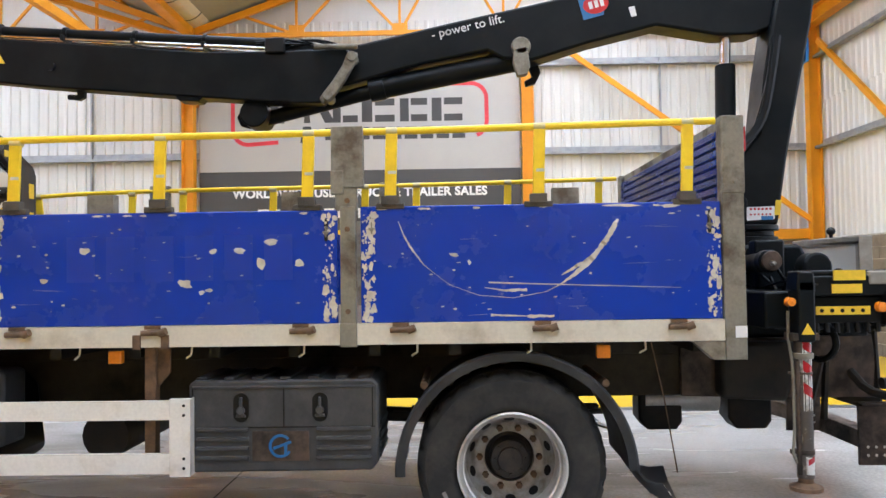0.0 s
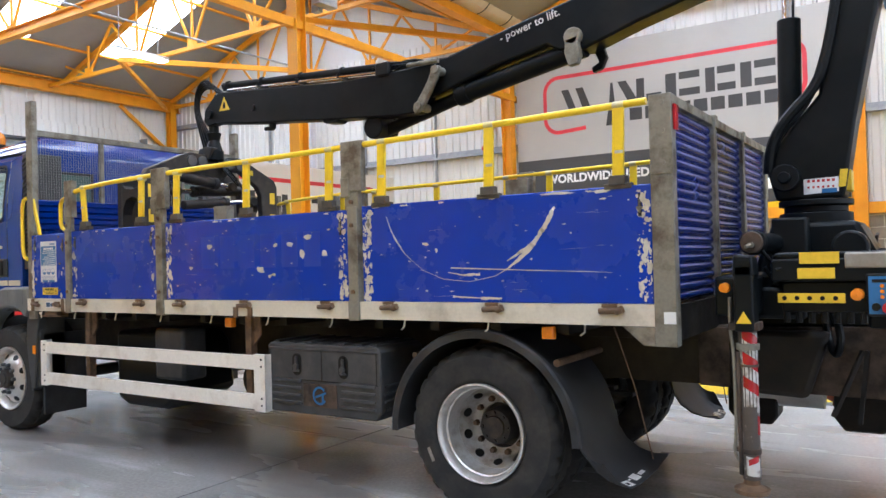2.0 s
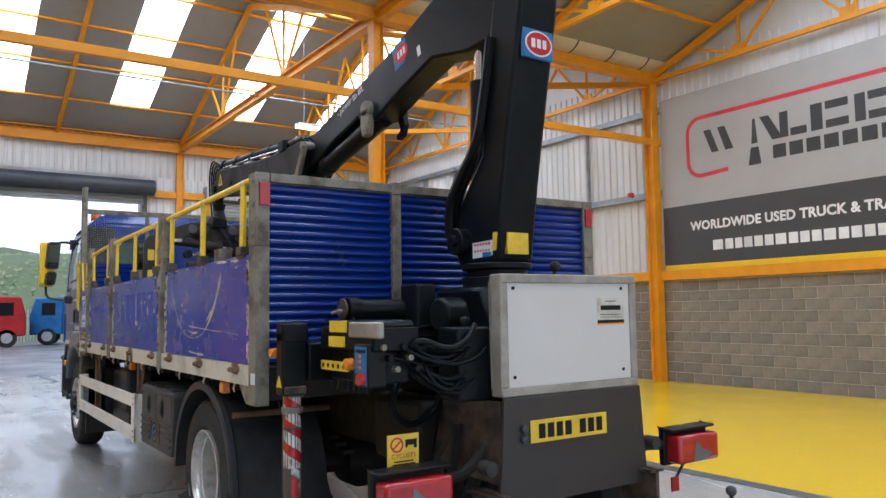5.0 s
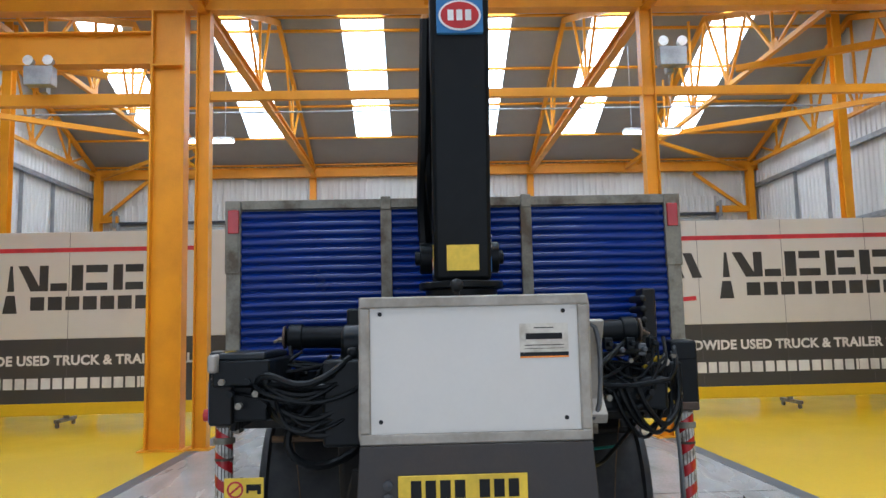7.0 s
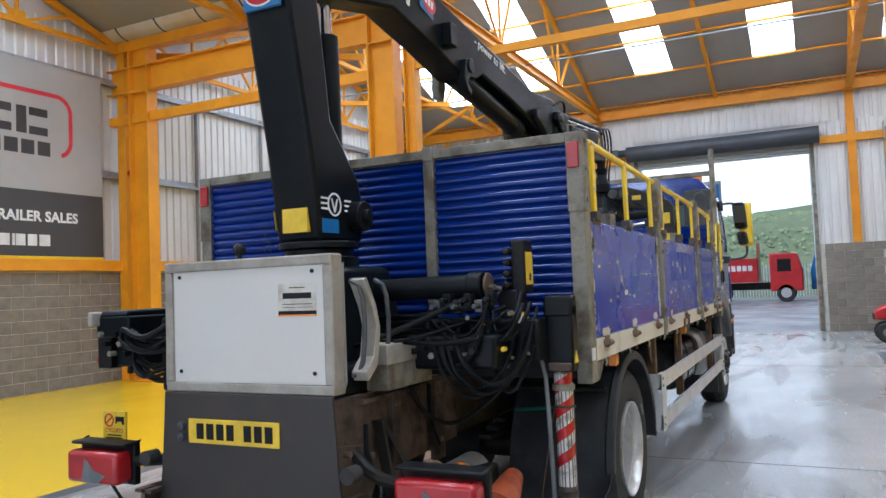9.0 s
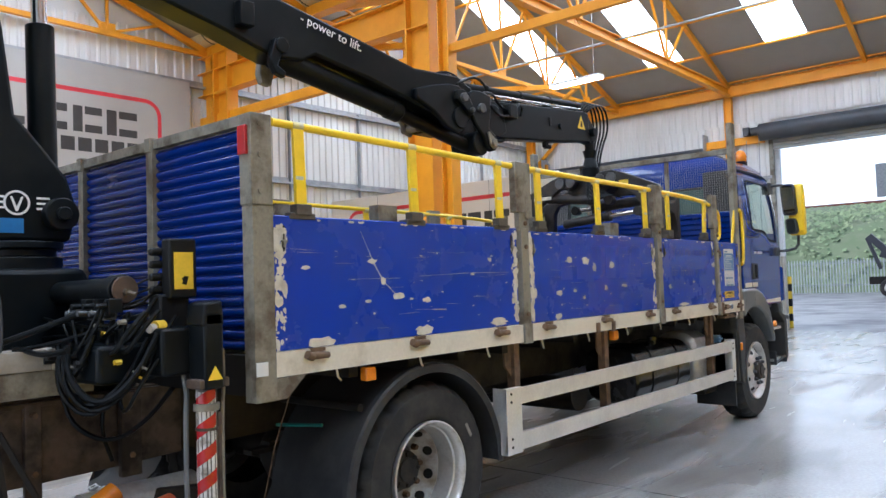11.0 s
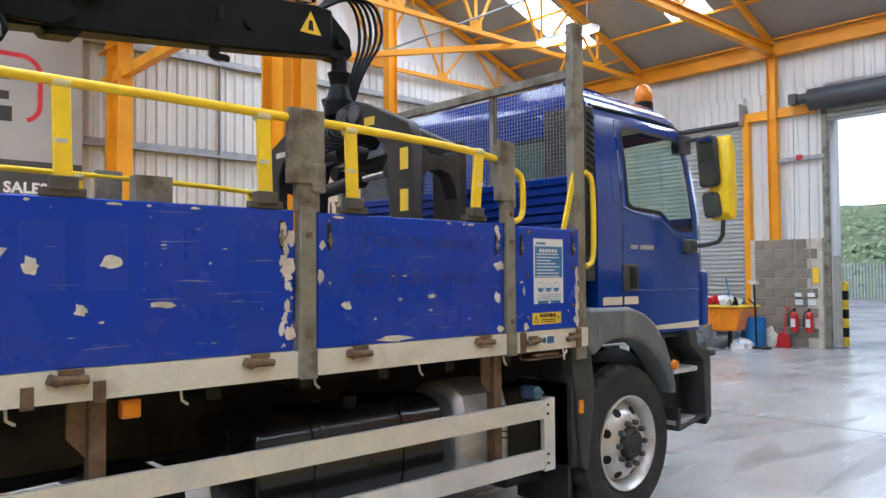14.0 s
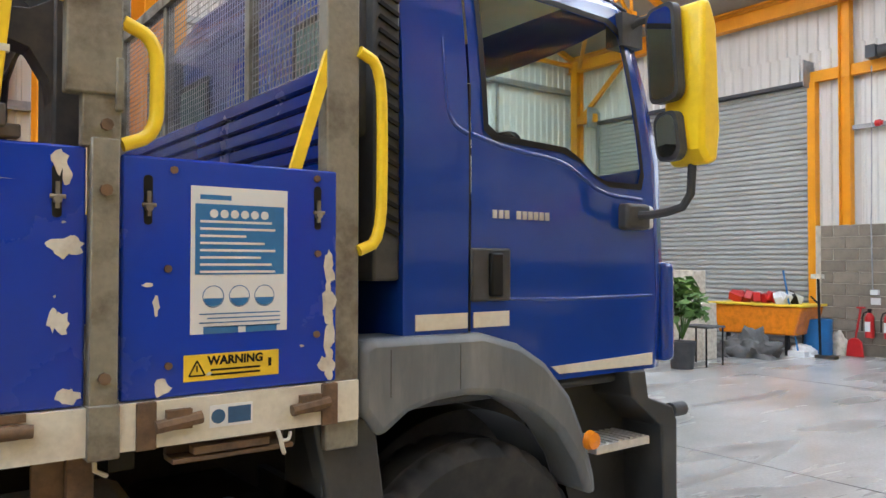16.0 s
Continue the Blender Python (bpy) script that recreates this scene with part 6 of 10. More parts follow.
    prism(bm, [(-7.44, 0.56), (-7.06, 0.50), (-7.06, 0.66), (-7.08, 0.66), (-7.09, 0.53), (-7.44, 0.59)], "y", s * 0.9, s * 1.215)
    st = part("step_housing", bm, M_STEP, CAB, "dark grey step well and bumper corner", bevel=0.008)
    for z in (0.90, 0.54):
        bm = nm()
        box(bm, -7.36, -7.05, min(s * 0.98, s * 1.19), max(s * 0.98, s * 1.19), z, z + 0.03)
        for i in range(8):
            box(bm, -7.34 + i * 0.035, -7.325 + i * 0.035, min(s * 1.0, s * 1.18), max(s * 1.0, s * 1.18), z + 0.03, z + 0.036)
        part("step_tread", bm, M_ALU, CAB, "worn metal step tread")
    bm = nm()
    rod(bm, (-7.48, s * 1.2, 1.02), (-7.56, s * 1.2, 1.02), 0.03, n=12)
    part("tow_knob", bm, M_PLASTIC, CAB)
    bm = nm()
    box(bm, -7.5, -7.43, min(s * 1.12, s * 1.215), max(s * 1.12, s * 1.215), 1.22, 1.62)
    part("corner_flap", bm, M_BLUE_DARK, CAB, "dark corner air deflector", bevel=0.02)
    bm = nm()
    box(bm, -7.30, -7.16, min(s * 1.19, s * 1.25), max(s * 1.19, s * 1.25), 1.745, 1.845)
    part("repeater", bm, M_PLASTIC, CAB, bevel=0.015)
    bm = nm()
    box(bm, -7.325, -7.285, min(s * 1.19, s * 1.245), max(s * 1.19, s * 1.245), 1.75, 1.84)
    part("repeater_lens", bm, M_WHITE, CAB, bevel=0.012)
    # mirror: arms, yellow shell, two glasses
    arm = nm()
    tube(arm, [(-7.27, s * 1.13, 2.54), (-7.28, s * 1.24, 2.575), (-7.27, s * 1.4, 2.54)], 0.017, 8, 1)
    low = nm()
    tube(low, [(-7.23, s * 1.22, 1.80), (-7.24, s * 1.34, 1.80), (-7.25, s * 1.46, 1.83), (-7.25, s * 1.47, 1.98)], 0.016, 8, 1)
    box(arm, -7.33, -7.21, min(s * 1.1, s * 1.185), max(s * 1.1, s * 1.185), 2.47, 2.6)
    part("mirror_arm", low, M_PLASTIC, CAB, "bent black lower mirror arm")
    mir = part("mirror", arm, M_PLASTIC, CAB, "large door mirror in a yellow shell on black arms")
    bm = nm()
    prism(bm, [(-7.195, 2.02), (-7.2, 2.52), (-7.215, 2.555), (-7.25, 2.555), (-7.29, 2.47), (-7.31, 2.1), (-7.29, 1.98), (-7.24, 1.965)], "y", s * 1.385, s * 1.55)
    part("mirror_shell", bm, M_YELLOW, CAB, "yellow mirror shell", bevel=0.03)
    for z0, z1, half, out in ((2.20, 2.56, 0.082, 1.415), (1.985, 2.165, 0.066, 1.437)):
        a = Matrix.Translation((-7.175, s * out, 0)) @ Matrix.Rotation(radians(-15 * s), 4, "Z")
        for name, grow, x0, x1, mat in (("mirror_frame", 0.0, -0.02, 0.012, M_PLASTIC), ("mirror_glass", -0.014, 0.0115, 0.0155, M_MIRROR)):
            w, lo, hi = half + grow, z0 - grow, z1 + grow
            r = 0.04
            slope = lambda z: -s * 0.03 * (z - z0) / (z1 - z0)
            pts = []
            for cy, cz, a0 in ((w - r, hi - r, 0), (-w + r, hi - r, 90), (-w + r, lo + r, 180), (w - r, lo + r, 270)):
                pts += [(cy + r * math.cos(radians(a0 + 22.5 * k)) + slope(cz), cz + r * math.sin(radians(a0 + 22.5 * k))) for k in range(5)]
            bm = nm()
            prism(bm, pts, "x", x0, x1)
            bmesh.ops.transform(bm, matrix=a, verts=bm.verts)
            part(name, bm, mat, CAB)

bm = nm()
prism(bm, [(1.14, 2.0), (1.14, 2.58), (1.07, 2.65), (0.99, 2.62), (0.92, 2.5), (0.89, 2.3), (0.89, 2.0)], "x", -6.165, -6.05)
part("snorkel", bm, M_PLASTIC, CAB, "black rounded air snorkel behind the cab", bevel=0.03)
# windscreen, sun visor, rear windows, beacon
bm = nm()
for z0, z1, i0 in ((2.02, 2.3, 2), (2.3, 2.62, 3)):
    (za, xa, ba), (zb, xb, bb) = levels[i0], levels[i0 + 1]
    r = 0.14
    rowa = [bm.verts.new((xa - ba * (1 - (t) ** 2) + 0.004, (half_y(za) - r) * t, za)) for t in [i / 4 - 1 for i in range(9)]]
    rowb = [bm.verts.new((xb - bb * (1 - (t) ** 2) + 0.004, (half_y(zb) - r) * t, zb)) for t in [i / 4 - 1 for i in range(9)]]
    for i in range(8):
        bm.faces.new([rowa[i], rowa[i + 1], rowb[i + 1], rowb[i]])
w = part("windscreen", bm, M_GLASS, CAB)
w.visible_shadow = False
for y in (-0.72, 0.72):
    bm = nm()
    box(bm, CAB_REAR, CAB_REAR + 0.012, y - 0.26, y + 0.26, 2.2, 2.52)
    part("rear_window", bm, M_INK, CAB, "dark rear window", bevel=0.02)
    bm = nm()
    box(bm, CAB_REAR + 0.012, CAB_REAR + 0.016, y - 0.22, y + 0.22, 2.23, 2.49)
    part("rear_glass", bm, M_REARGLASS, CAB)
for s in (-1, 1):
    bm = nm()
    rod(bm, (-7.2, s * 0.88, 2.7), (-7.2, s * 0.88, 2.885), 0.07, n=18)
    bc = part("beacon_base", bm, M_INK, CAB)
    bm = nm()
    bmesh.ops.create_uvsphere(bm, u_segments=18, v_segments=10, radius=0.07)
    bmesh.ops.transform(bm, matrix=Matrix.Translation((-7.2, s * 0.88, 2.93)) @ Matrix.Diagonal((1, 1, 1.4, 1)), verts=bm.verts)
    part("beacon", bm, M_AMBER, CAB, "amber roof beacon")
for s in (-1, 1):
    bm = nm()
    tube(bm, [(-6.2, s * 1.125, 2.68), (-7.05, s * 1.125, 2.68), (-7.3, s * 1.12, 2.63)], 0.013, 8, 1)
    part("roof_gutter", bm, M_INK, CAB)
# cab inside
bm = nm()
box(bm, -7.08, -6.2, -1.0, 1.0, 2.635, 2.65)
box(bm, -6.215, -6.2, -1.05, 1.05, 1.5, 2.635)
part("roof_lining", bm, M_LINING, CAB, "pale grey roof lining", bevel=0.004)
for y0, x0, w, h, mat in ((0.86, -7.2, 0.16, 0.09, M_WHITE), (0.45, -7.22, 0.1, 0.14, M_GREYPL), (0.98, -7.12, 0.05, 0.12, M_INK)):
    bm = nm()
    box(bm, x0 - 0.004, x0 + 0.004, y0 - w / 2, y0 + w / 2, 1.93, 1.93 + h)
    part("dash_card", bm, mat, CAB)
bm = nm()
for y in (-0.65, 0.65):
    box(bm, -6.75, -6.3, y - 0.26, y + 0.26, 1.5, 1.7)
    box(bm, -6.4, -6.25, y - 0.26, y + 0.26, 1.6, 2.35)
box(bm, -7.45, -7.15, -1.1, 1.1, 1.5, 1.93)
box(bm, -7.4, -6.2, -1.15, 1.15, 1.15, 1.2)
part("interior", bm, M_PLASTIC, CAB, "dark seats and dashboard", bevel=0.04)
bm = nm()
lathe(bm, [(0.20, -0.014), (0.218, 0), (0.20, 0.014), (0.182, 0), (0.20, -0.014)], (0, 0, 0), 28)
bmesh.ops.transform(bm, matrix=Matrix.Translation((-6.98, 0.6, 2.02)) @ Matrix.Rotation(radians(55), 4, "Y") @ Matrix.Rotation(radians(90), 4, "X"), verts=bm.verts)
part("steering_wheel", bm, M_INK, CAB)

# ---- rear subframe of the truck, lamps, bumper ----
bm = nm()
for y in (-0.44, 0.44):
    prism(bm, [(-0.1, 0.76), (-0.1, 1.1), (1.08, 1.13), (1.1, 0.98), (1.08, 0.74), (0.55, 0.745), (0.2, 0.75)], "y", y - 0.02, y + 0.02)
box(bm, 0.0, 1.08, -0.43, 0.43, 1.06, 1.1)
box(bm, 0.05, 0.9, -0.43, 0.43, 0.76, 0.8)
sub = part("subframe", bm, M_BROWN, TRUCK, "brown rust-stained steel subframe behind the deck", bevel=0.004)
bm = nm()
prism(bm, [(-0.455, 1.15), (0.48, 1.15), (0.5, 0.86), (0.52, 0.64), (-0.5, 0.64), (-0.475, 0.86)], "x", 1.10, 1.12)
part("rear_plate", bm, M_REARPLATE, sub, "dark brown rear plate", bevel=0.004)
bm = nm()
for y in (-0.52, 0.5):
    bm = nm()
    box(bm, 0.95, 1.2, y - 0.012, y + 0.012, 0.34, 0.72)
    box(bm, 0.95, 1.2, y - 0.05, y + 0.05, 0.7, 0.715)
    part("bumper_bracket", bm, M_BROWN, sub, "brown drop bracket with bolt holes")
    for x in (1.0, 1.05, 1.1, 1.15):
        for z in (0.4, 0.45):
            bm = nm()
            rod(bm, (x, y - 0.0135, z), (x, y + 0.0135, z), 0.009, n=8)
            part("bolt_hole", bm, M_CHIP, sub)
    bm = nm()
    s = 1 if y > 0 else -1
    bar(bm, (0.78, s * 0.49, 1.0), (0.74, s * 0.53, 0.62), 0.05, 0.02, (1, 0, 0))
    bar(bm, (0.76, s * 0.5, 1.0), (0.62, s * 0.6, 0.66), 0.02, 0.02)
    part("stay", bm, M_BLACK, sub, "black lamp stay")
bm = nm()
n = 16
top, pts = [], []
for i in range(n + 1):
    y = -1.2 + 2.4 * i / n
    pts.append((1.32 - 0.10 * (abs(y) / 1.2) ** 3, y))
back = [(x - 0.12, y) for x, y in reversed(pts)]
prism(bm, pts + back, "z", 0.33, 0.45)
bumper = part("bumper", bm, M_BROWN, TRUCK, "dark under-run bumper bar with a red stripe", bevel=0.006)
bm = nm()
prism(bm, [(x + 0.0025, y) for x, y in pts] + [(x - 0.01, y) for x, y in reversed(pts)], "z", 0.345, 0.40)
part("stripe", bm, M_RED, bumper, "red reflective stripe")
for s in (-1, 1):
    bm = nm()
    rod(bm, (1.2, s * 1.12, 0.45), (1.2, s * 1.12, 0.49), 0.012, n=8)
    bmesh.ops.create_icosphere(bm, subdivisions=2, radius=0.032, matrix=Matrix.Translation((1.2, s * 1.12, 0.515)))
    part("bumper_knob", bm, M_PLASTIC, bumper)
    # tail lamps
    yl = s * 0.94
    bm = nm()
    box(bm, 1.0, 1.04, yl - 0.19, yl + 0.19, 0.675, 0.885)
    box(bm, 1.0, 1.1, yl - 0.19, yl + 0.19, 0.868, 0.885)
    lamp = part("tail_lamp", bm, M_INK, TRUCK, "red tail lamp cluster on a black arm", bevel=0.01)
    bm = nm()
    prism(bm, [(yl - 0.175, 0.69), (yl + 0.175, 0.69), (yl + 0.175, 0.845), (yl - 0.175, 0.845)], "x", 1.03, 1.14)
    part("lens", bm, M_RED, lamp, "dusty red lens", bevel=0.022)
    bm = nm()
    prism(bm, [(yl - 0.06, 0.70), (yl + 0.05, 0.70), (yl + 0.1, 0.735), (yl + 0.02, 0.76), (yl - 0.02, 0.80), (yl - 0.04, 0.81)], "x", 1.138, 1.143)
    part("lens_insert", bm, M_GREYPL, lamp, "pale clear lens insert")
    bm = nm()
    tube(bm, [(0.95, s * 0.45, 0.9), (0.98, s * 0.58, 0.8), (1.02, s * 0.76, 0.79)], 0.028, 8, 1)
    part("lamp_arm", bm, M_BLACK, lamp)
    bm = nm()
    tube(bm, [(1.02, s * 0.95, 0.68), (0.99, s * 0.9, 0.58), (1.01, s * 0.84, 0.54)], 0.008, 6)
    part("lamp_lead", bm, M_BLACK, lamp)
    bm = nm()
    rod(bm, (1.08, s * 0.56, 0.84), (1.15, s * 0.56, 0.84), 0.035, n=12)
    part("buffer", bm, M_RUBBER, sub)
    # red and white hanging reflector
    bm = nm()
    box(bm, 1.02, 1.03, s * 0.85 - 0.03, s * 0.85 + 0.03, 0.52, 0.6)
    part("hanging_reflector", bm, M_RED, lamp)
# number plate with plain bars
bm = nm()
box(bm, 1.121, 1.128, -0.305, 0.21, 0.925, 1.035)
plate = part("number_plate", bm, M_PLATE, TRUCK, "yellow rear number plate", bevel=0.004)
for i in range(7):
    y = -0.255 + i * 0.058 + (0.04 if i > 3 else 0)
    bm = nm()
    box(bm, 1.128, 1.1295, y, y + 0.042, 0.945, 1.015)
    part("plate_bar", bm, M_INK, plate)
bm = nm()
for z in (0.95, 1.0):
    lathe(bm, [(0.02, 0), (0.02, 0.03), (0.001, 0.035)], (0, 0, 0), 12)
    bmesh.ops.transform(bm, matrix=Matrix.Translation((1.11, -0.345, z)) @ Matrix.Rotation(radians(-90), 4, "Z"), verts=[v for v in bm.verts if abs(v.co.x) < 0.1 and v.co.z < 0.5])
part("plate_lamp", bm, M_PLASTIC, plate)
# yellow notice on the near side
bm = nm()
box(bm, 0.985, 0.995, -1.02, -0.86, 0.84, 1.02)
cyc = part("notice", bm, M_PLATE, TRUCK, "yellow warning notice for cyclists")
bm = nm()
lathe(bm, [(0.034, 0), (0.034, 0.002), (0.026, 0.002), (0.026, 0)], (0, 0, 0), 18)
bmesh.ops.transform(bm, matrix=Matrix.Translation((0.995, -0.975, 0.975)) @ Matrix.Rotation(radians(-90), 4, "Z"), verts=bm.verts)
bar(bm, (0.9965, -1.0, 0.955), (0.9965, -0.95, 0.995), 0.002, 0.008)
part("ring_sign", bm, M_REDP, cyc, "red ring with a slash")
bm = nm()
prism(bm, [(-0.93, 0.995), (-0.87, 0.995), (-0.87, 0.955), (-0.885, 0.955), (-0.885, 0.97), (-0.92, 0.97), (-0.92, 0.96), (-0.93, 0.96)], "x", 0.995, 0.997)
part("lorry_sign", bm, M_INK, cyc, "small black lorry outline")
part("lettering", lettering("CYCLISTS", 0.03, Matrix(((0, 0, 1, 0.9962), (1, 0, 0, -0.94), (0, 1, 0, 0.915), (0, 0, 0, 1))), 0.0005), M_REDP, cyc)
for z, w in ((0.898, 0.1), (0.885, 0.12), (0.872, 0.09), (0.858, 0.12)):
    bm = nm()
    box(bm, 0.995, 0.9965, -0.94 - w / 2, -0.94 + w / 2, z, z + 0.006)
    part("print_bar", bm, M_INK, cyc)

# white box at the very back
bm = nm()
for y0, y1, z0, z1 in ((-0.455, 0.485, 1.70, 1.745), (-0.455, 0.485, 1.15, 1.195), (-0.455, -0.41, 1.195, 1.70), (0.44, 0.485, 1.195, 1.70)):
    box(bm, 1.02, 1.108, y0, y1, z0, z1)
wb = part("rear_box", bm, M_BARE, TRUCK, "white panel in a bare metal frame at the rear", bevel=0.008)
bm = nm()
box(bm, 1.03, 1.095, -0.41, 0.44, 1.195, 1.70)
part("panel", bm, M_BOXWHITE, wb, "white panel")
for y in (-0.37, 0.382):
    for z in (1.243, 1.675):
        bm = nm()
        rod(bm, (1.094, y, z), (1.1, y, z), 0.009, n=10)
        part("bolt", bm, M_INK, wb)
bm = nm()
box(bm, 1.095, 1.0962, 0.2, 0.40, 1.485, 1.625)
ball = nm()
rod(ball, (1.05, -0.05, 1.74), (1.05, -0.05, 1.77), 0.012, n=8)
bmesh.ops.create_icosphere(ball, subdivisions=2, radius=0.03, matrix=Matrix.Translation((1.05, -0.05, 1.79)))
part("rear_camera", ball, M_INK, wb, "small black ball camera")
stk = part("sticker", bm, M_CHIP, wb, "small dealer sticker")
bm = nm()
for z0, z1, a, b in ((1.485, 1.488, 0.2, 0.4), (1.492, 1.508, 0.2, 0.4), (1.56, 1.585, 0.225, 0.375), (1.535, 1.538, 0.22, 0.38), (1.522, 1.524, 0.22, 0.38), (1.605, 1.609, 0.26, 0.34)):
    bm = nm()
    box(bm, 1.0962, 1.0972, a, b, z0, z1)
    part("print_bar", bm, M_INK, stk)
bm = nm()
box(bm, 1.0972, 1.0978, 0.2, 0.4, 1.485, 1.492)
part("print_bar", bm, M_AMBER, stk)
bm = nm()
prism(bm, [(1.0, 1.63), (0.97, 1.64), (0.9, 1.52), (0.87, 1.42), (0.9, 1.26), (0.98, 1.2), (1.0, 1.24), (0.93, 1.3), (0.905, 1.43), (0.93, 1.51)], "y", 0.5, 0.575)
part("cover_plate", bm, M_BARE, TRUCK, "bent bare metal bracket", bevel=0.004)
for x in (0.79, 0.99):
    bm = nm()
    tube(bm, [(x, 0.5, 1.22), (x - 0.012, 0.54, 1.24), (x - 0.02, 0.56, 1.42), (x - 0.012, 0.55, 1.6), (x, 0.5, 1.63)], 0.011, 8, 1)
    part("bracket_hoop", bm, M_DARKSTEEL, TRUCK, "dark bent metal hoop")

# ---- loader crane ----
CR = thing("loader_crane", (0.55, 0, 1.1), "black hydraulic loader crane folded over the deck", "crane")


def yc(x):
    """The crane's arm stands slightly askew to the truck."""
    return 0.02 + 0.055 * (0.6 - x)


bm = nm()
prism(bm, [(0.2, 1.1), (0.2, 1.45), (0.3, 1.70), (0.74, 1.70), (0.84, 1.5), (0.92, 1.1)], "y", -0.3, 0.3)
box(bm, 0.1, 1.0, -0.42, 0.42, 1.1, 1.25)
base = part("base", bm, M_CRANE, CR, "black cast crane base", bevel=0.03)
bm = nm()
rod(bm, (0.5, 0, 1.69), (0.5, 0, 1.76), 0.2, n=32)
rod(bm, (0.5, 0, 1.76), (0.5, 0, 1.80), 0.175, n=32)
rod(bm, (0.5, 0, 1.80), (0.5, 0, 1.836), 0.205, n=32)
part("slew_ring", bm, M_CRANE, CR, bevel=0.006)
for s in (-1, 1):
    bm = nm()
    xe = 0.3 if s < 0 else 0.4
    rod(bm, (0.42, s * 0.1, 1.575), (xe, s * 0.82, 1.585), 0.056, n=24)
    rod(bm, (xe, s * 0.8, 1.585), (xe, s * 0.875, 1.587), 0.066, n=24)
    rod(bm, (xe, s * 0.875, 1.587), (xe, s * 0.89, 1.587), 0.045, n=16)
    cyl = part("slew_cylinder", bm, M_CRANE, CR, "black slewing cylinder", bevel=0.008)
    bm = nm()
    rod(bm, (xe, s * 0.888, 1.587), (xe, s * 0.9, 1.587), 0.058, n=24)
    cap = part("end_cap", bm, M_BROWN, cyl, "rusty round end cap", bevel=0.004)
    bm = nm()
    rod(bm, (xe, s * 0.9, 1.575), (xe, s * 0.925, 1.575), 0.016, n=6)
    rod(bm, (xe, s * 0.925, 1.575), (xe - 0.02, s * 0.95, 1.565), 0.009, n=8)
    part("hose_fitting", bm, M_STEEL, cap)
    # stabiliser beam and leg
    bm = nm()
    box(bm, 0.16, 0.36, min(s * 0.3, s * 1.12), max(s * 0.3, s * 1.12), 1.22, 1.42)
    beam = part("stabiliser_beam", bm, M_CRANE, CR, bevel=0.015)
    bm = nm()
    x, yl = (0.325, 1.19) if s < 0 else (0.195, 1.175)
    box(bm, x - 0.045, x + 0.045, min(s * (yl - 0.06), s * (yl + 0.07)), max(s * (yl - 0.06), s * (yl + 0.07)), 1.16, 1.48)
    prism(bm, [(x - 0.05, 1.42), (x + 0.05, 1.42), (x + 0.042, 1.52), (x - 0.042, 1.53)], "y", s * (yl - 0.07), s * (yl + 0.07))
    lg = part("stabiliser_leg", bm, M_CRANE, CR, "stabiliser leg with red and white stripes", bevel=0.012)
    bm = nm()
    rod(bm, (x, s * yl, 0.45), (x, s * yl, 1.16), 0.043, n=24)
    part("leg_tube", bm, M_WORN, lg, "dirty scuffed brown leg tube")
    # striped sticker round the outer side of the tube, torn in its lower half
    def wrap(name, z0, z1, slant, a0, a1, mat, r, label=""):
        b = nm()
        lo, hi = [], []
        for i in range(9):
            a = radians(a0 + (a1 - a0) * i / 8) * s
            zz = slant * (i / 8 - 0.5)
            lo.append(b.verts.new((x + r * math.cos(a), s * yl + r * math.sin(a), z0 + zz)))
            hi.append(b.verts.new((x + r * math.cos(a), s * yl + r * math.sin(a), z1 + zz)))
        for i in range(8):
            b.faces.new([lo[i], lo[i + 1], hi[i + 1], hi[i]])
        part(name, b, mat, lg, label)
    wrap("sticker", 0.8 if s < 0 else 0.62, 1.15, 0, -80, 115, M_SCUFF, 0.0436, "scuffed white sticker")
    for k in range(3 if s < 0 else 4):
        wrap("stripe", 1.08 - k * 0.115, 1.135 - k * 0.115, 0.09, -78, 113, M_RED, 0.0442, "red warning stripe")
    wrap("sticker", 0.47, 0.56, 0.01, 20, 110, M_SCUFF, 0.0436, "torn white sticker")
    wrap("stripe", 0.53, 0.56, -0.02, 30, 95, M_RED, 0.0442, "red warning stripe")
    if s < 0:
        wrap("stripe", 0.66, 0.75, 0.02, -20, 30, M_RED, 0.0442, "torn red warning stripe")
        wrap("sticker", 0.76, 0.8, 0.03, -30, 30, M_SCUFF, 0.0440, "torn white sticker")
    bm = nm()
    rod(bm, (x, s * yl, 0.42), (x, s * yl, 0.46), 0.037, n=18)
    rod(bm, (x, s * yl, 0.385), (x, s * yl, 0.405), 0.082, n=24)
    rod(bm, (x, s * yl, 0.405), (x, s * yl, 0.425), 0.07, 0.04, n=24)
    part("leg_foot", bm, M_RUST, lg, "rusty foot plate")
    bm = nm()
    lathe(bm, [(0.044, -0.016), (0.054, -0.014), (0.054, 0.014), (0.044, 0.016)], (0, 0, 0), 24)
    bmesh.ops.transform(bm, matrix=Matrix.Translation((x, s * yl, 1.085)) @ Matrix.Rotation(radians(90), 4, "X"), verts=bm.verts)
    part("leg_collar", bm, M_STEEL, lg, "pale clamp ring")
    for z, w in ((0.995, 0.006), (0.585, 0.012)):
        bm = nm()
        lathe(bm, [(0.044, -w), (0.0475, -w), (0.0475, w), (0.044, w)], (0, 0, 0), 24)
        box(bm, -0.075, -0.04, -0.01, 0.01, -w, w, Matrix.Rotation(radians(-90), 4, "X"))
        bmesh.ops.transform(bm, matrix=Matrix.Translation((x, s * yl, z)) @ Matrix.Rotation(radians(90), 4, "X"), verts=bm.verts)
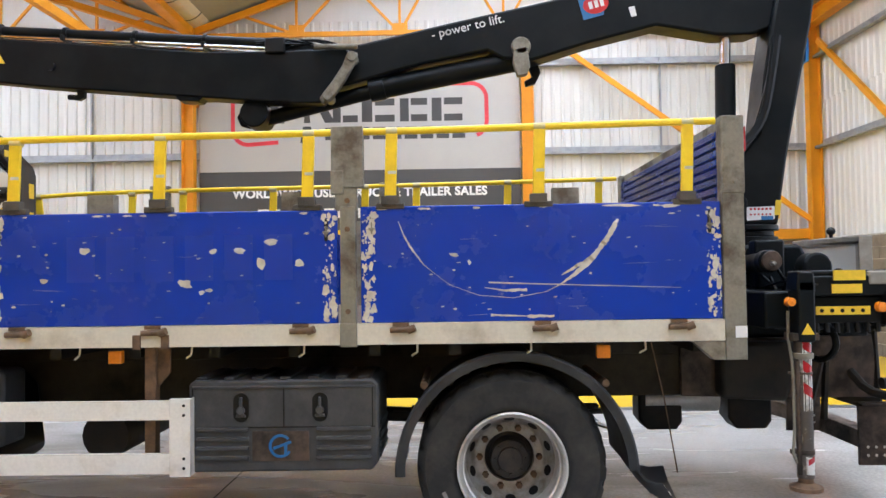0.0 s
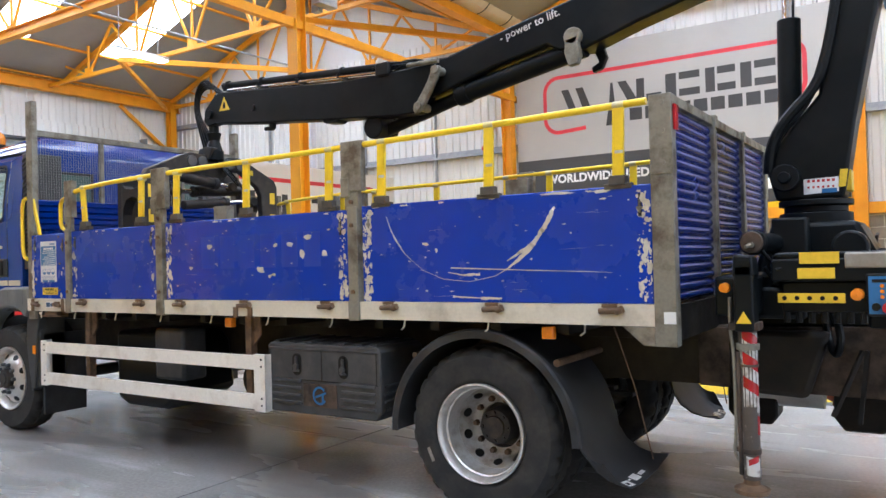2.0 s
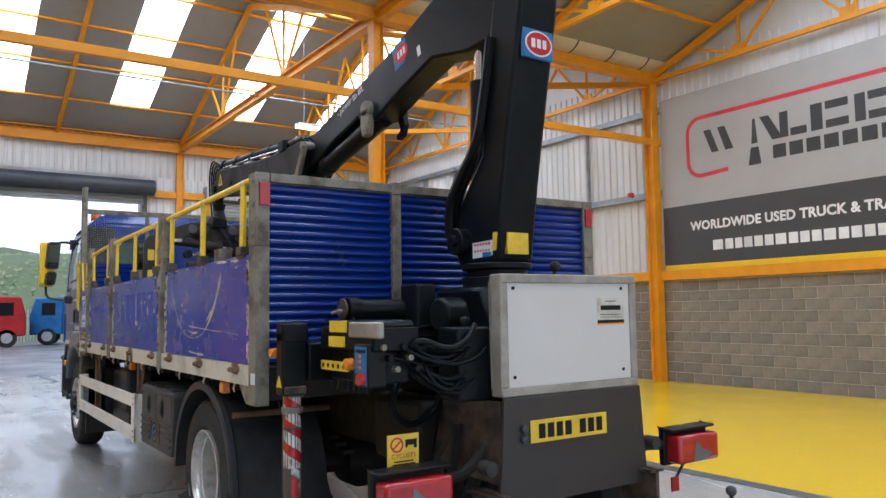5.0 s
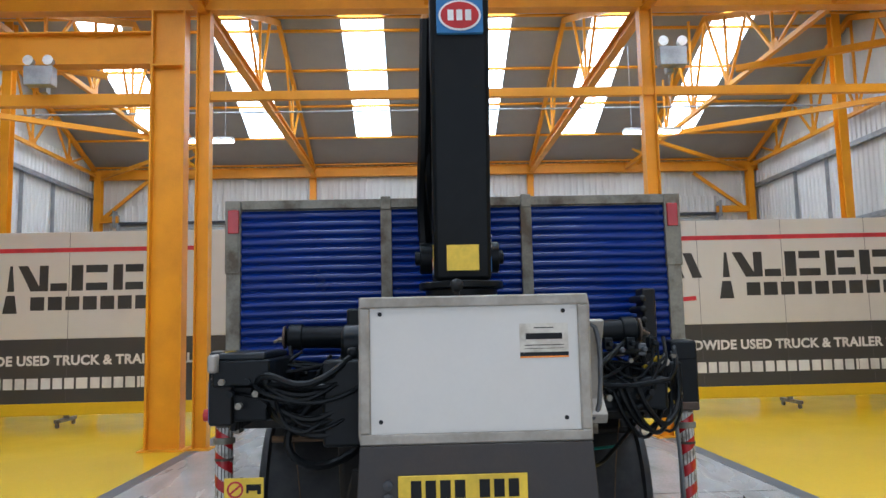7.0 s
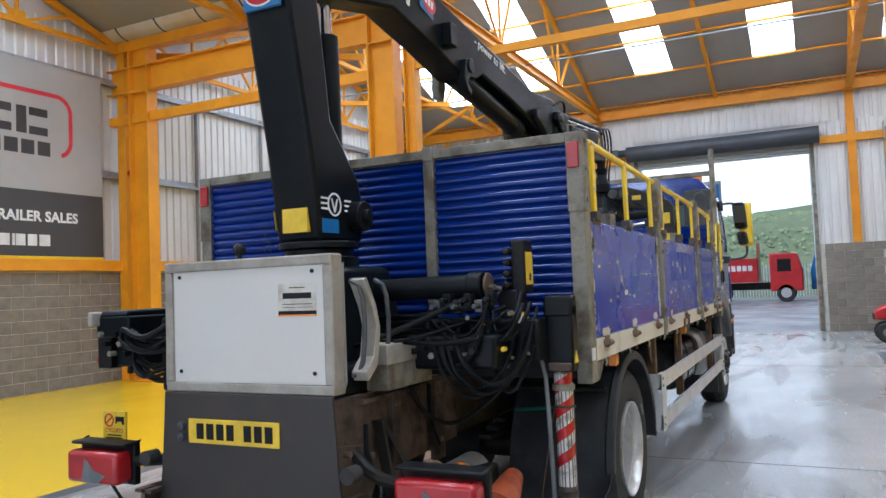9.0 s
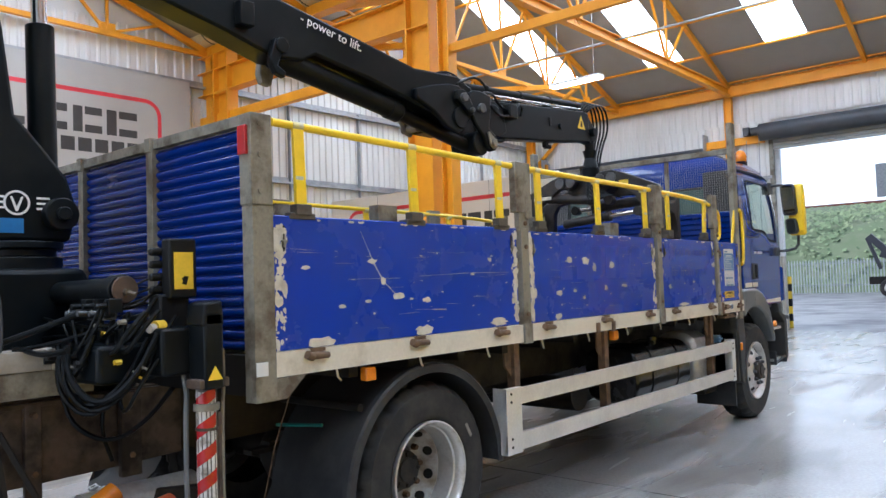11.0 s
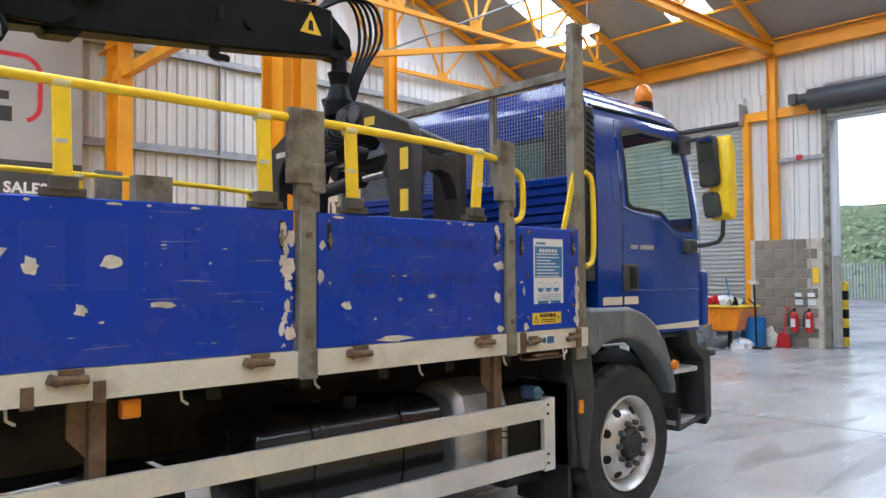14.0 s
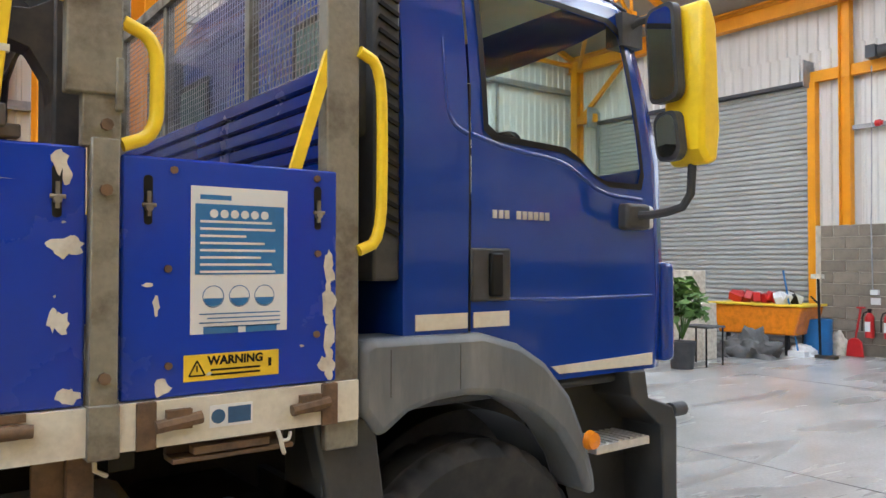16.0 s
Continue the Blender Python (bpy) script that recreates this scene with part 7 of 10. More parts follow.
        part("leg_band", bm, M_BROWN, lg)
    bm = nm()
    tube(bm, [(x - 0.075, s * (yl + 0.01), 1.32), (x - 0.078, s * (yl + 0.01), 1.16), (x - 0.06, s * (yl + 0.02), 1.05), (x - 0.06, s * (yl + 0.02), 0.66), (x - 0.075, s * (yl + 0.02), 0.58), (x - 0.05, s * (yl + 0.02), 0.53)], 0.0085, 8, 2)
    part("leg_pipe", bm, M_STEEL, lg, "bent grey pipe")
    bm = nm()
    rod(bm, (x - 0.04, s * (yl + 0.025), 0.47), (x - 0.04, s * (yl + 0.025), 1.06), 0.012, n=10)
    part("leg_pipe", bm, M_BROWN, lg)
    bm = nm()
    box(bm, x - 0.075, x + 0.065, min(s * (yl - 0.05), s * (yl + 0.06)), max(s * (yl - 0.05), s * (yl + 0.06)), 1.165, 1.205)
    part("leg_flange", bm, M_BROWN, lg, "rusty clamp block", bevel=0.006)
    bm = nm()
    prism(bm, [(x - 0.034, 1.2), (x + 0.034, 1.2), (x, 1.258)], "y", s * (yl + 0.07), s * (yl + 0.0725))
    part("warning_triangle", bm, M_PLATE, lg, "yellow warning triangle")
    bm = nm()
    lathe(bm, [(0.001, 0.04), (0.022, 0.036), (0.026, 0)], (x - 0.085 if s < 0 else x + 0.06, s * (yl + 0.05 if s < 0 else 1.06), 1.37), 14, s)
    part("work_lamp", bm, M_PLATE if s > 0 else M_AMBER, lg)

# control valve block on the near side
bm = nm()
box(bm, 0.42, 0.98, -1.08, -0.84, 1.39, 1.5)
prism(bm, [(0.42, 1.5), (0.98, 1.5), (0.96, 1.53), (0.44, 1.53)], "y", -1.06, -0.86)
box(bm, 0.46, 0.92, -1.04, -0.86, 1.24, 1.39)
val = part("control_block", bm, M_CRANE, CR, "black valve block under a metal cover", bevel=0.01)
bm = nm()
box(bm, 0.74, 1.03, -1.086, -1.05, 1.45, 1.525)
part("cover", bm, M_BARE, val, "bright metal cover", bevel=0.01)
for x0, x1, z0, z1 in ((0.55, 0.72, 1.475, 1.53), (0.54, 0.7, 1.405, 1.455), (0.45, 0.74, 1.29, 1.335)):
    bm = nm()
    box(bm, x0, x1, -1.09, -1.08, z0, z1)
    part("label", bm, M_PLATE, val, "yellow instruction label")
for i in range(7):
    x = 0.48 + i * 0.055
    bm = nm()
    rod(bm, (x, -1.02, 1.26), (x, -1.03, 1.19), 0.016, n=8)
    part("lever", bm, M_INK, val)
    if x < 0.74:
        bm = nm()
        rod(bm, (x, -1.0925, 1.312), (x, -1.085, 1.312), 0.011, n=10)
        part("lever_button", bm, M_INK, val)
bm = nm()
box(bm, 0.826, 0.958, -1.098, -1.0, 1.23, 1.425)
cb = part("control_panel", bm, M_INK, CR, "blue remote control panel with a red stop button", bevel=0.008)
bm = nm()
box(bm, 0.836, 0.948, -1.1005, -1.096, 1.242, 1.413)
part("face_plate", bm, M_INKBLUE, cb, "blue face plate")
bm = nm()
rod(bm, (0.915, -1.1, 1.27), (0.915, -1.125, 1.27), 0.026, n=18)
part("stop_button", bm, M_REDP, cb)
bm = nm()
rod(bm, (0.865, -1.1, 1.275), (0.865, -1.12, 1.275), 0.018, n=14)
part("knob", bm, M_INK, cb)
bm = nm()
box(bm, 0.85, 0.94, -1.102, -1.098, 1.385, 1.4)
part("display", bm, M_INK, cb)
bm = nm()
for i, z in enumerate((1.32, 1.345, 1.37)):
    rod(bm, (0.89, -1.1, z), (0.89, -1.106, z), 0.009, n=10)
part("indicator", bm, M_AMBER, cb)
bm = nm()
lathe(bm, [(0.001, 0.04), (0.026, 0.035), (0.03, 0)], (0.79, -1.09, 1.33), 14, -1)
part("work_lamp", bm, M_AMBER, cb)
# right-hand valve bank with box, pouch and hoses
bm = nm()
box(bm, 0.38, 0.83, 0.45, 0.58, 1.25, 1.34)
tray = part("metal_tray", bm, M_BARE, CR, "pale sheet metal tray", bevel=0.004)
bm = nm()
box(bm, 0.39, 0.82, 0.46, 0.572, 1.135, 1.25)
part("tray_body", bm, M_STEEL, tray, "dull grey lower half", bevel=0.004)
bm = nm()
box(bm, 0.14, 0.27, 0.96, 1.03, 1.54, 1.80)
box(bm, 0.16, 0.3, 0.9, 1.0, 1.3, 1.56)
for i in range(4):
    rod(bm, (0.1, 0.95, 1.58 + i * 0.055), (0.32, 0.95, 1.58 + i * 0.055), 0.018, n=10)
rb = part("remote_receiver", bm, M_INK, CR, "black receiver box with a yellow label", bevel=0.01)
bm = nm()
box(bm, 0.16, 0.25, 1.03, 1.0335, 1.58, 1.74)
lab = part("label", bm, M_PLATE, rb, "yellow label")
bm = nm()
bar(bm, (0.205, 1.0345, 1.6), (0.195, 1.0345, 1.635), 0.022, 0.001, (0, 1, 0))
bar(bm, (0.215, 1.0345, 1.625), (0.185, 1.0345, 1.632), 0.008, 0.001, (0, 1, 0))
part("print_bar", bm, M_INK, lab)

hose_rng = random.Random(11)
u = hose_rng.uniform


def hose(points, r):
    b = nm()
    tube(b, points, r, 8, 2)
    part("hose", b, M_HOSE, CR)


for s in (-1, 1):
    # pipes that run across from the base to the leg
    for i in range(9 if s < 0 else 6):
        x, z, dz = u(0.36, 0.66), u(1.3, 1.5), u(-0.04, 0.05)
        hose([(x, s * 0.28, z), (x + u(-0.04, 0.04), s * 0.5, z + u(-0.02, 0.04)), (x + u(-0.05, 0.05), s * 0.75, z + dz), (x + u(-0.06, 0.03), s * 0.95, z + dz + u(-0.05, 0.05))], hose_rng.choice((0.007, 0.009, 0.012, 0.014)))
    # loops that hang down and come back
    for i in range(7 if s < 0 else 4):
        x, y, z = u(0.34, 0.58), u(0.55, 0.8), u(1.34, 1.52)
        dip = u(0.08, 0.26)
        hose([(x, s * y, z), (x + u(0, 0.07), s * (y + 0.1), z - dip * 0.7), (x + u(0.02, 0.09), s * (y + 0.19), z - dip), (x + u(0, 0.05), s * (y + 0.28), z - dip * 0.5), (x - 0.02, s * (y + 0.3), z + u(-0.08, 0.1))], hose_rng.choice((0.006, 0.008, 0.01, 0.013)))
    # thin leads towards the receiver and the lamps
    for i in range(6 if s > 0 else 0):
        y = u(0.6, 0.9)
        hose([(u(0.3, 0.5), s * y, 1.5), (u(0.25, 0.4), s * (y + 0.08), u(1.5, 1.66)), (0.24, s * u(0.93, 1.02), u(1.45, 1.7))], 0.005)
    bm = nm()
    box(bm, 0.3, 0.56, min(s * 0.52, s * 0.98), max(s * 0.52, s * 0.98), 1.2, 1.36)
    part("valve_bank", bm, M_CRANE, CR, "black valve bank", bevel=0.02)
    for i in range(5):
        bm = nm()
        y = s * (0.58 + 0.08 * i)
        rod(bm, (0.43, y, 1.36), (0.43, y, 1.42), 0.022, n=8)
        part("fitting", bm, M_CRANE, CR)
    if s > 0:
        continue
    bm = nm()
    prism(bm, [(0.1, 0.76), (0.5, 0.74), (0.62, 1.1), (0.1, 1.1)], "y", s * 0.46, s * 0.6)
    part("side_tank", bm, M_BLACK, CR, "black oil tank beside the base", bevel=0.03)
for i in range(5):
    y, z, w = u(0.84, 0.92), u(1.28, 1.5), u(0.08, 0.16)
    x = u(0.3, 0.44)
    hose([(x, y, z), (x + 0.05, y + 0.02, z - w), (x + 0.07, y + 0.1, z - w * 1.5), (x + 0.04, y + 0.17, z - w * 0.7), (x - 0.04, y + 0.18, z + u(-0.02, 0.12))], hose_rng.choice((0.006, 0.008, 0.01)))
for i in range(7):
    bm = nm()
    y, z = u(0.72, 1.04), u(1.2, 1.46)
    rod(bm, (0.47, y, z), (0.5, y, z), 0.012, n=6)
    part("brass_fitting", bm, M_PLATE if i % 2 else M_STEEL, CR)
# hoses behind the near side controls
for i in range(12):
    y0, z0 = -u(0.42, 0.6), u(1.25, 1.5)
    x0, y1 = u(0.96, 1.02), -u(0.8, 1.02)
    dip = u(0.03, 0.16)
    hose([(x0 - 0.06, y0, z0), (x0, y0 - 0.08, z0 - dip * 0.6), (x0 + 0.01, (y0 + y1) / 2, z0 - dip), (x0, y1 + 0.05, z0 - dip * 0.4), (x0 - 0.08, y1, u(1.28, 1.46))], hose_rng.choice((0.008, 0.01, 0.012, 0.015)))
for i in range(6):
    bm = nm()
    y = -0.86 - 0.035 * i
    rod(bm, (0.96, y, 1.31 + 0.05 * (i % 3)), (1.0, y, 1.31 + 0.05 * (i % 3)), 0.015, n=6)
    part("fitting", bm, M_STEEL if i % 2 else M_CRANE, CR)
# yellow-ringed knob, pale lead and long slanting pipes by the right leg
bm = nm()
rod(bm, (0.3, 1.02, 1.42), (0.345, 1.03, 1.42), 0.032, n=16)
kb = part("isolator", bm, M_PLATE, CR, "yellow ringed isolator knob")
bm = nm()
rod(bm, (0.345, 1.03, 1.42), (0.37, 1.035, 1.42), 0.02, n=14)
part("knob", bm, M_CHIP, kb)
bm = nm()
tube(bm, [(0.28, 1.04, 1.36), (0.24, 1.1, 1.2), (0.262, 1.12, 0.95), (0.262, 1.13, 0.5)], 0.011, 8, 1)
part("pale_lead", bm, M_GREYPL, CR, "pale hanging pipe")
hose([(0.8, 0.5, 1.36), (0.6, 0.68, 1.45), (0.4, 0.86, 1.56)], 0.014)
hose([(0.72, 0.55, 1.34), (0.56, 0.72, 1.38), (0.34, 0.95, 1.48)], 0.01)
for y0, z0, r in ((0.72, 1.34, 0.013), (0.76, 1.32, 0.011), (0.8, 1.36, 0.014), (0.7, 1.3, 0.01)):
    hose([(0.6, y0, z0), (0.62, y0 + 0.05, z0 - 0.14), (0.55, y0 + 0.16, z0 - 0.25), (0.45, y0 + 0.27, z0 - 0.14), (0.36, y0 + 0.29, z0 + 0.04)], r)
    bm = nm()
    rod(bm, (0.42, y0 + 0.278, z0 - 0.1), (0.415, y0 + 0.279, z0 - 0.09), r + 0.002, n=8)
    part("hose_band", bm, M_PLATE if y0 == 0.76 else M_STEEL, CR)
for i in range(6):
    bm = nm()
    y, z = 0.66 + 0.055 * i, 1.46 + 0.03 * (i % 2)
    box(bm, 0.44, 0.5, y - 0.02, y + 0.02, z, z + 0.06)
    rod(bm, (0.5, y, z + 0.03), (0.55, y, z + 0.03), 0.014, n=6)
    part("valve_section", bm, M_CRANE if i % 2 else M_DARKSTEEL, CR, bevel=0.004)
hose([(0.62, -0.7, 1.3), (0.7, -0.85, 1.12), (0.66, -0.72, 0.98), (0.6, -0.5, 1.05), (0.58, -0.45, 1.2)], 0.02)
for i in range(8):
    bm = nm()
    y = 0.62 + 0.06 * i
    rod(bm, (0.56, y * 0.85, 1.27 + 0.02 * (i % 3)), (0.61, y * 0.85, 1.27 + 0.02 * (i % 3)), 0.016, n=6)
    part("fitting", bm, M_STEEL if i % 3 == 0 else M_INK, CR)
bm = nm()
tube(bm, [(-0.575, 0.62, 0.83), (-0.57, 1.0, 0.865)], 0.01, 6)
part("strap", bm, M_TEAL, TRUCK, "thin teal strap on the mudguard")
bm = nm()
box(bm, 0.34, 0.52, -0.56, -0.44, 1.42, 1.72)
box(bm, 0.8, 0.98, -0.62, -0.42, 1.13, 1.49)
rod(bm, (0.87, -0.5, 1.49), (0.87, -0.5, 1.54), 0.03, n=6)
rod(bm, (0.72, -0.42, 1.55), (0.72, -0.56, 1.55), 0.09, n=18)
part("valve_body", bm, M_CRANE, CR, bevel=0.015)

# mast
bm = nm()
prism(bm, [(0.30, 1.835), (0.665, 1.835), (0.735, 2.27), (0.84, 2.80), (0.925, 3.2), (0.96, 3.42), (0.93, 3.52), (0.72, 3.5), (0.66, 3.2), (0.60, 2.85), (0.55, 2.45), (0.42, 2.30), (0.31, 2.16), (0.26, 2.0)], "y", -0.135, 0.135)
mast = part("mast", bm, M_CRANE, CR, "glossy black crane mast", bevel=0.02)
bm = nm()
rod(bm, (0.36, -0.2, 1.97), (0.36, 0.2, 1.97), 0.08, n=24)
rod(bm, (0.36, -0.225, 1.97), (0.36, 0.225, 1.97), 0.035, n=16)
part("pivot", bm, M_CRANE, mast, bevel=0.006)
bm = nm()
tube(bm, [(0.68, -0.15, 3.1), (0.63, -0.16, 2.8), (0.56, -0.17, 2.5), (0.38, -0.18, 2.33), (0.29, -0.18, 2.18), (0.27, -0.17, 2.0)], 0.03, 8, 2)
tube(bm, [(0.70, -0.12, 3.1), (0.6, -0.15, 2.7), (0.5, -0.15, 2.4), (0.33, -0.14, 2.25), (0.26, -0.12, 2.05)], 0.022, 8, 2)
part("hose", bm, M_HOSE, mast)
bm = nm()
prism(bm, [(0.455, 1.865), (0.64, 1.875), (0.64, 1.96), (0.455, 1.955)], "y", -0.1365, -0.138)
sq = part("decal", bm, M_WHITE, mast, "red, white and blue decal")
bm = nm()
for i in range(6):
    box(bm, 0.475 + i * 0.026, 0.49 + i * 0.026, -0.1395, -0.138, 1.935, 1.95)
    box(bm, 0.475 + i * 0.026, 0.487 + i * 0.026, -0.1395, -0.138, 1.9, 1.912)
part("decal_red", bm, M_REDP, sq)
bm = nm()
box(bm, 0.55, 0.63, -0.1395, -0.138, 1.87, 1.895)
part("decal_blue", bm, M_INKBLUE, sq)
bm = nm()
prism(bm, [(-0.075, 1.88), (0.075, 1.88), (0.075, 2.0), (-0.075, 2.0)], "x", 0.672, 0.7)
bmesh.ops.transform(bm, matrix=Matrix.Translation((0, 0, 0)) , verts=bm.verts)
yl = part("label", bm, M_PLATE, mast, "yellow instruction label")
bm = nm()
prism(bm, [(0.635, 1.9), (0.675, 1.9), (0.69, 2.0), (0.65, 2.0)], "y", -0.138, -0.1365)
part("label", bm, M_PLATE, mast)
# oval maker's plate in plain colours on mast and boom
bm = nm()
prism(bm, [(-0.105, 2.94), (0.105, 2.94), (0.105, 3.10), (-0.105, 3.10)], "x", 0.89, 0.912)
hp = part("maker_plate", bm, M_INKBLUE, mast, "blue plate with a red oval")
bm = nm()
lathe(bm, [(0.001, 0), (0.06, 0), (0.06, -0.003), (0.001, -0.003)], (0, 0, 0), 24)
bmesh.ops.transform(bm, matrix=Matrix.Translation((0.916, 0, 3.02)) @ Matrix.Rotation(radians(90), 4, "Z") @ Matrix.Diagonal((1.45, 1, 1.05, 1)), verts=bm.verts)
part("oval", bm, M_REDP, hp)
bm = nm()
lathe(bm, [(0.001, 0), (0.068, 0), (0.068, -0.003), (0.001, -0.003)], (0, 0, 0), 24)
bmesh.ops.transform(bm, matrix=Matrix.Translation((0.9145, 0, 3.02)) @ Matrix.Rotation(radians(90), 4, "Z") @ Matrix.Diagonal((1.42, 1, 1.05, 1)), verts=bm.verts)
part("oval_ring", bm, M_PRINT_WHITE, hp)
bm = nm()
for i in range(3):
    box(bm, 0.915, 0.9205, -0.055 + i * 0.04, -0.028 + i * 0.04, 2.995, 3.045)
part("oval_bars", bm, M_PRINT_WHITE, hp)
bm = nm()
m_r = Matrix(((-1, 0, 0, 0.50), (0, 0, 1, 0.1365), (0, 1, 0, 2.0), (0, 0, 0, 1)))
lathe(bm, [(0.06, 0), (0.06, 0.003), (0.05, 0.003), (0.05, 0)], (0.55, 0.1355, 2.02), 28, 1)
for x in (0.635, 0.43):
    box(bm, x - 0.03, x + 0.03, 0.1355, 0.1385, 1.99, 2.0)
    box(bm, x - 0.03, x + 0.03, 0.1355, 0.1385, 2.016, 2.026)
    box(bm, x - 0.03, x + 0.03, 0.1355, 0.1385, 2.042, 2.052)
prism(bm, [(0.58, 2.05), (0.57, 2.05), (0.55, 2.0), (0.53, 2.05), (0.52, 2.05), (0.545, 1.98), (0.555, 1.98)], "y", 0.1355, 0.1385)
part("emblem", bm, M_PRINT_WHITE, mast, "white round emblem with bars")
bm = nm()
box(bm, 0.52, 0.66, 0.1355, 0.138, 1.875, 1.945)
part("decal", bm, M_BLUEPL, mast, "small blue decal")

# lift ram beside the mast
bm = nm()
rod(bm, (0.37, 0.0, 1.98), (0.385, 0.0, 2.95), 0.068, n=24)
ram = part("lift_cylinder", bm, M_CRANE, CR, "black upright hydraulic cylinder", bevel=0.008)
bm = nm()
rod(bm, (0.385, 0.0, 2.95), (0.39, 0.0, 3.2), 0.038, n=20)
part("rod", bm, M_CHROME, ram, "chromed piston rod")

# main boom
B = [(0.95, 3.3), (0.88, 3.55), (0.5, 3.67), (0.0, 3.635), (-0.7, 3.45), (-1.5, 3.30), (-2.15, 3.17), (-2.62, 3.19), (-2.78, 3.12), (-2.84, 2.98), (-2.74, 2.83), (-2.55, 2.80), (-2.35, 2.86), (-2.2, 2.89), (-1.71, 3.01), (-1.25, 3.09), (-1.14, 3.03), (-0.94, 3.01), (-0.55, 3.12), (-0.09, 3.225), (0.33, 3.14), (0.55, 3.14), (0.72, 3.2)]
bm = nm()
prism(bm, B, "y", -0.105, 0.105, yc)
boom = part("main_boom", bm, M_CRANE, CR, "black main boom of the crane", bevel=0.018)
for s in (-1, 1):
    # bars for the slogan plate: real words on both sides
    m = Matrix.Translation((-1.38, yc(-1.36) + s * 0.1065, 3.235)) @ Matrix.Rotation(radians(-11.2), 4, "Y") @ Matrix(((-s, 0, 0, 0), (0, 0, s, 0), (0, 1, 0, 0), (0, 0, 0, 1)))
    words = lettering("- power to lift.", 0.088, m, 0.001)
    for v in words.verts:
        v.co.y += yc(v.co.x) - yc(-1.36) + s * 0.001
    part("slogan", words, M_PRINT_WHITE, boom, "white slogan lettering")
    bm = nm()
    a = Matrix.Translation((-0.5, yc(-0.5) + s * 0.107, 3.385)) @ Matrix.Rotation(radians(-14), 4, "Y")
    box(bm, -0.11, 0.11, -0.001, 0.001, -0.085, 0.085, a)
    hp = part("maker_plate", bm, M_INKBLUE, boom, "blue plate with a red oval")
    bm = nm()
    lathe(bm, [(0.001, 0), (0.062, 0), (0.062, 0.003), (0.001, 0.003)], (0, 0, 0), 24, s)
    bmesh.ops.transform(bm, matrix=a @ Matrix.Diagonal((1.45, 1, 1.05, 1)), verts=bm.verts)
    part("oval", bm, M_REDP, hp)
    bm = nm()
    for i in range(3):
        box(bm, -0.05 + i * 0.04, -0.024 + i * 0.04, s * 0.002 - 0.0025, s * 0.002 + 0.0025, -0.025, 0.025, a)
    part("oval_bars", bm, M_PRINT_WHITE, hp)
    bm = nm()
    a2 = Matrix.Translation((-0.25, yc(-0.25) + s * 0.107, 3.325)) @ Matrix.Rotation(radians(-14), 4, "Y")
    box(bm, -0.02, 0.02, -0.001, 0.001, -0.035, 0.035, a2)
    part("decal", bm, M_PRINT_WHITE, boom)
# shackle bracket
bm = nm()
yb = yc(-1.0) - 0.13
lathe(bm, [(0.001, 0.05), (0.06, 0.05), (0.068, 0.03), (0.068, 0)], (-1.02, yb + 0.02, 3.10), 20, -1)
prism(bm, [(-1.07, 3.08), (-0.98, 3.1), (-0.96, 2.96), (-0.98, 2.9), (-1.05, 2.89), (-1.08, 2.99)], "y", yb - 0.03, yb + 0.03)
part("shackle", bm, M_STEEL, boom, "worn steel shackle bracket", bevel=0.008)
bm = nm()
yb = yc(-0.9) + 0.13
prism(bm, [(-1.0, 3.12), (-0.9, 3.12), (-0.86, 2.98), (-0.9, 2.9), (-0.97, 2.88), (-0.98, 2.92), (-0.92, 2.95), (-0.95, 3.02)], "y", yb - 0.025, yb + 0.025)
rod(bm, (-0.95, yb - 0.05, 3.08), (-0.95, yb + 0.04, 3.08), 0.05, n=16)
box(bm, -0.75, -0.65, yb - 0.04, yb + 0.03, 3.15, 3.3)
part("load_hook", bm, M_CRANE, boom, "black load hook", bevel=0.008)
# jib ram under the boom
bm = nm()
rod(bm, (-0.98, yc(-0.98), 3.05), (-2.06, yc(-2.06) - 0.02, 2.86), 0.076, n=24)
rod(bm, (-1.98, yc(-2.0) - 0.02, 2.872), (-2.09, yc(-2.06) - 0.02, 2.852), 0.083, n=24)
jr = part("jib_cylinder", bm, M_CRANE, CR, "black cylinder under the boom", bevel=0.006)
bm = nm()
rod(bm, (-2.09, yc(-2.09) - 0.02, 2.845), (-2.86, 0.19, 2.67), 0.054, n=18)
part("rod", bm, M_HOSE, jr)
bm = nm()
rod(bm, (-2.9, 0.05, 2.69), (-2.9, 0.3, 2.69), 0.1, n=24)
part("rod_eye", bm, M_CRANE, jr, bevel=0.01)
# knuckle: lug plates of the boom on one side, curved links on both
bm = nm()
prism(bm, [(-2.1, 3.0), (-2.3, 3.06), (-2.48, 3.1), (-2.6, 3.105), (-2.68, 3.06), (-2.7, 2.97), (-2.69, 2.85), (-2.66, 2.77), (-2.57, 2.73), (-2.45, 2.76), (-2.3, 2.86), (-2.1, 2.93)], "y", 0.28, 0.33)
part("lug_plate", bm, M_CRANE, CR, "black lug plate of the knuckle", bevel=0.012)
bm = nm()
rod(bm, (-2.6, 0.33, 2.85), (-2.6, 0.345, 2.85), 0.085, n=24)
part("pin", bm, M_CRANE, CR, bevel=0.006)
bm = nm()
prism(bm, [(-2.52, 3.05), (-2.6, 3.07), (-2.66, 3.03), (-2.73, 2.93), (-2.72, 2.88), (-2.67, 2.88), (-2.58, 2.95), (-2.52, 2.98)], "y", 0.33, 0.375)
part("pin_plate", bm, M_CRANE, CR, "black pin locking plate", bevel=0.008)
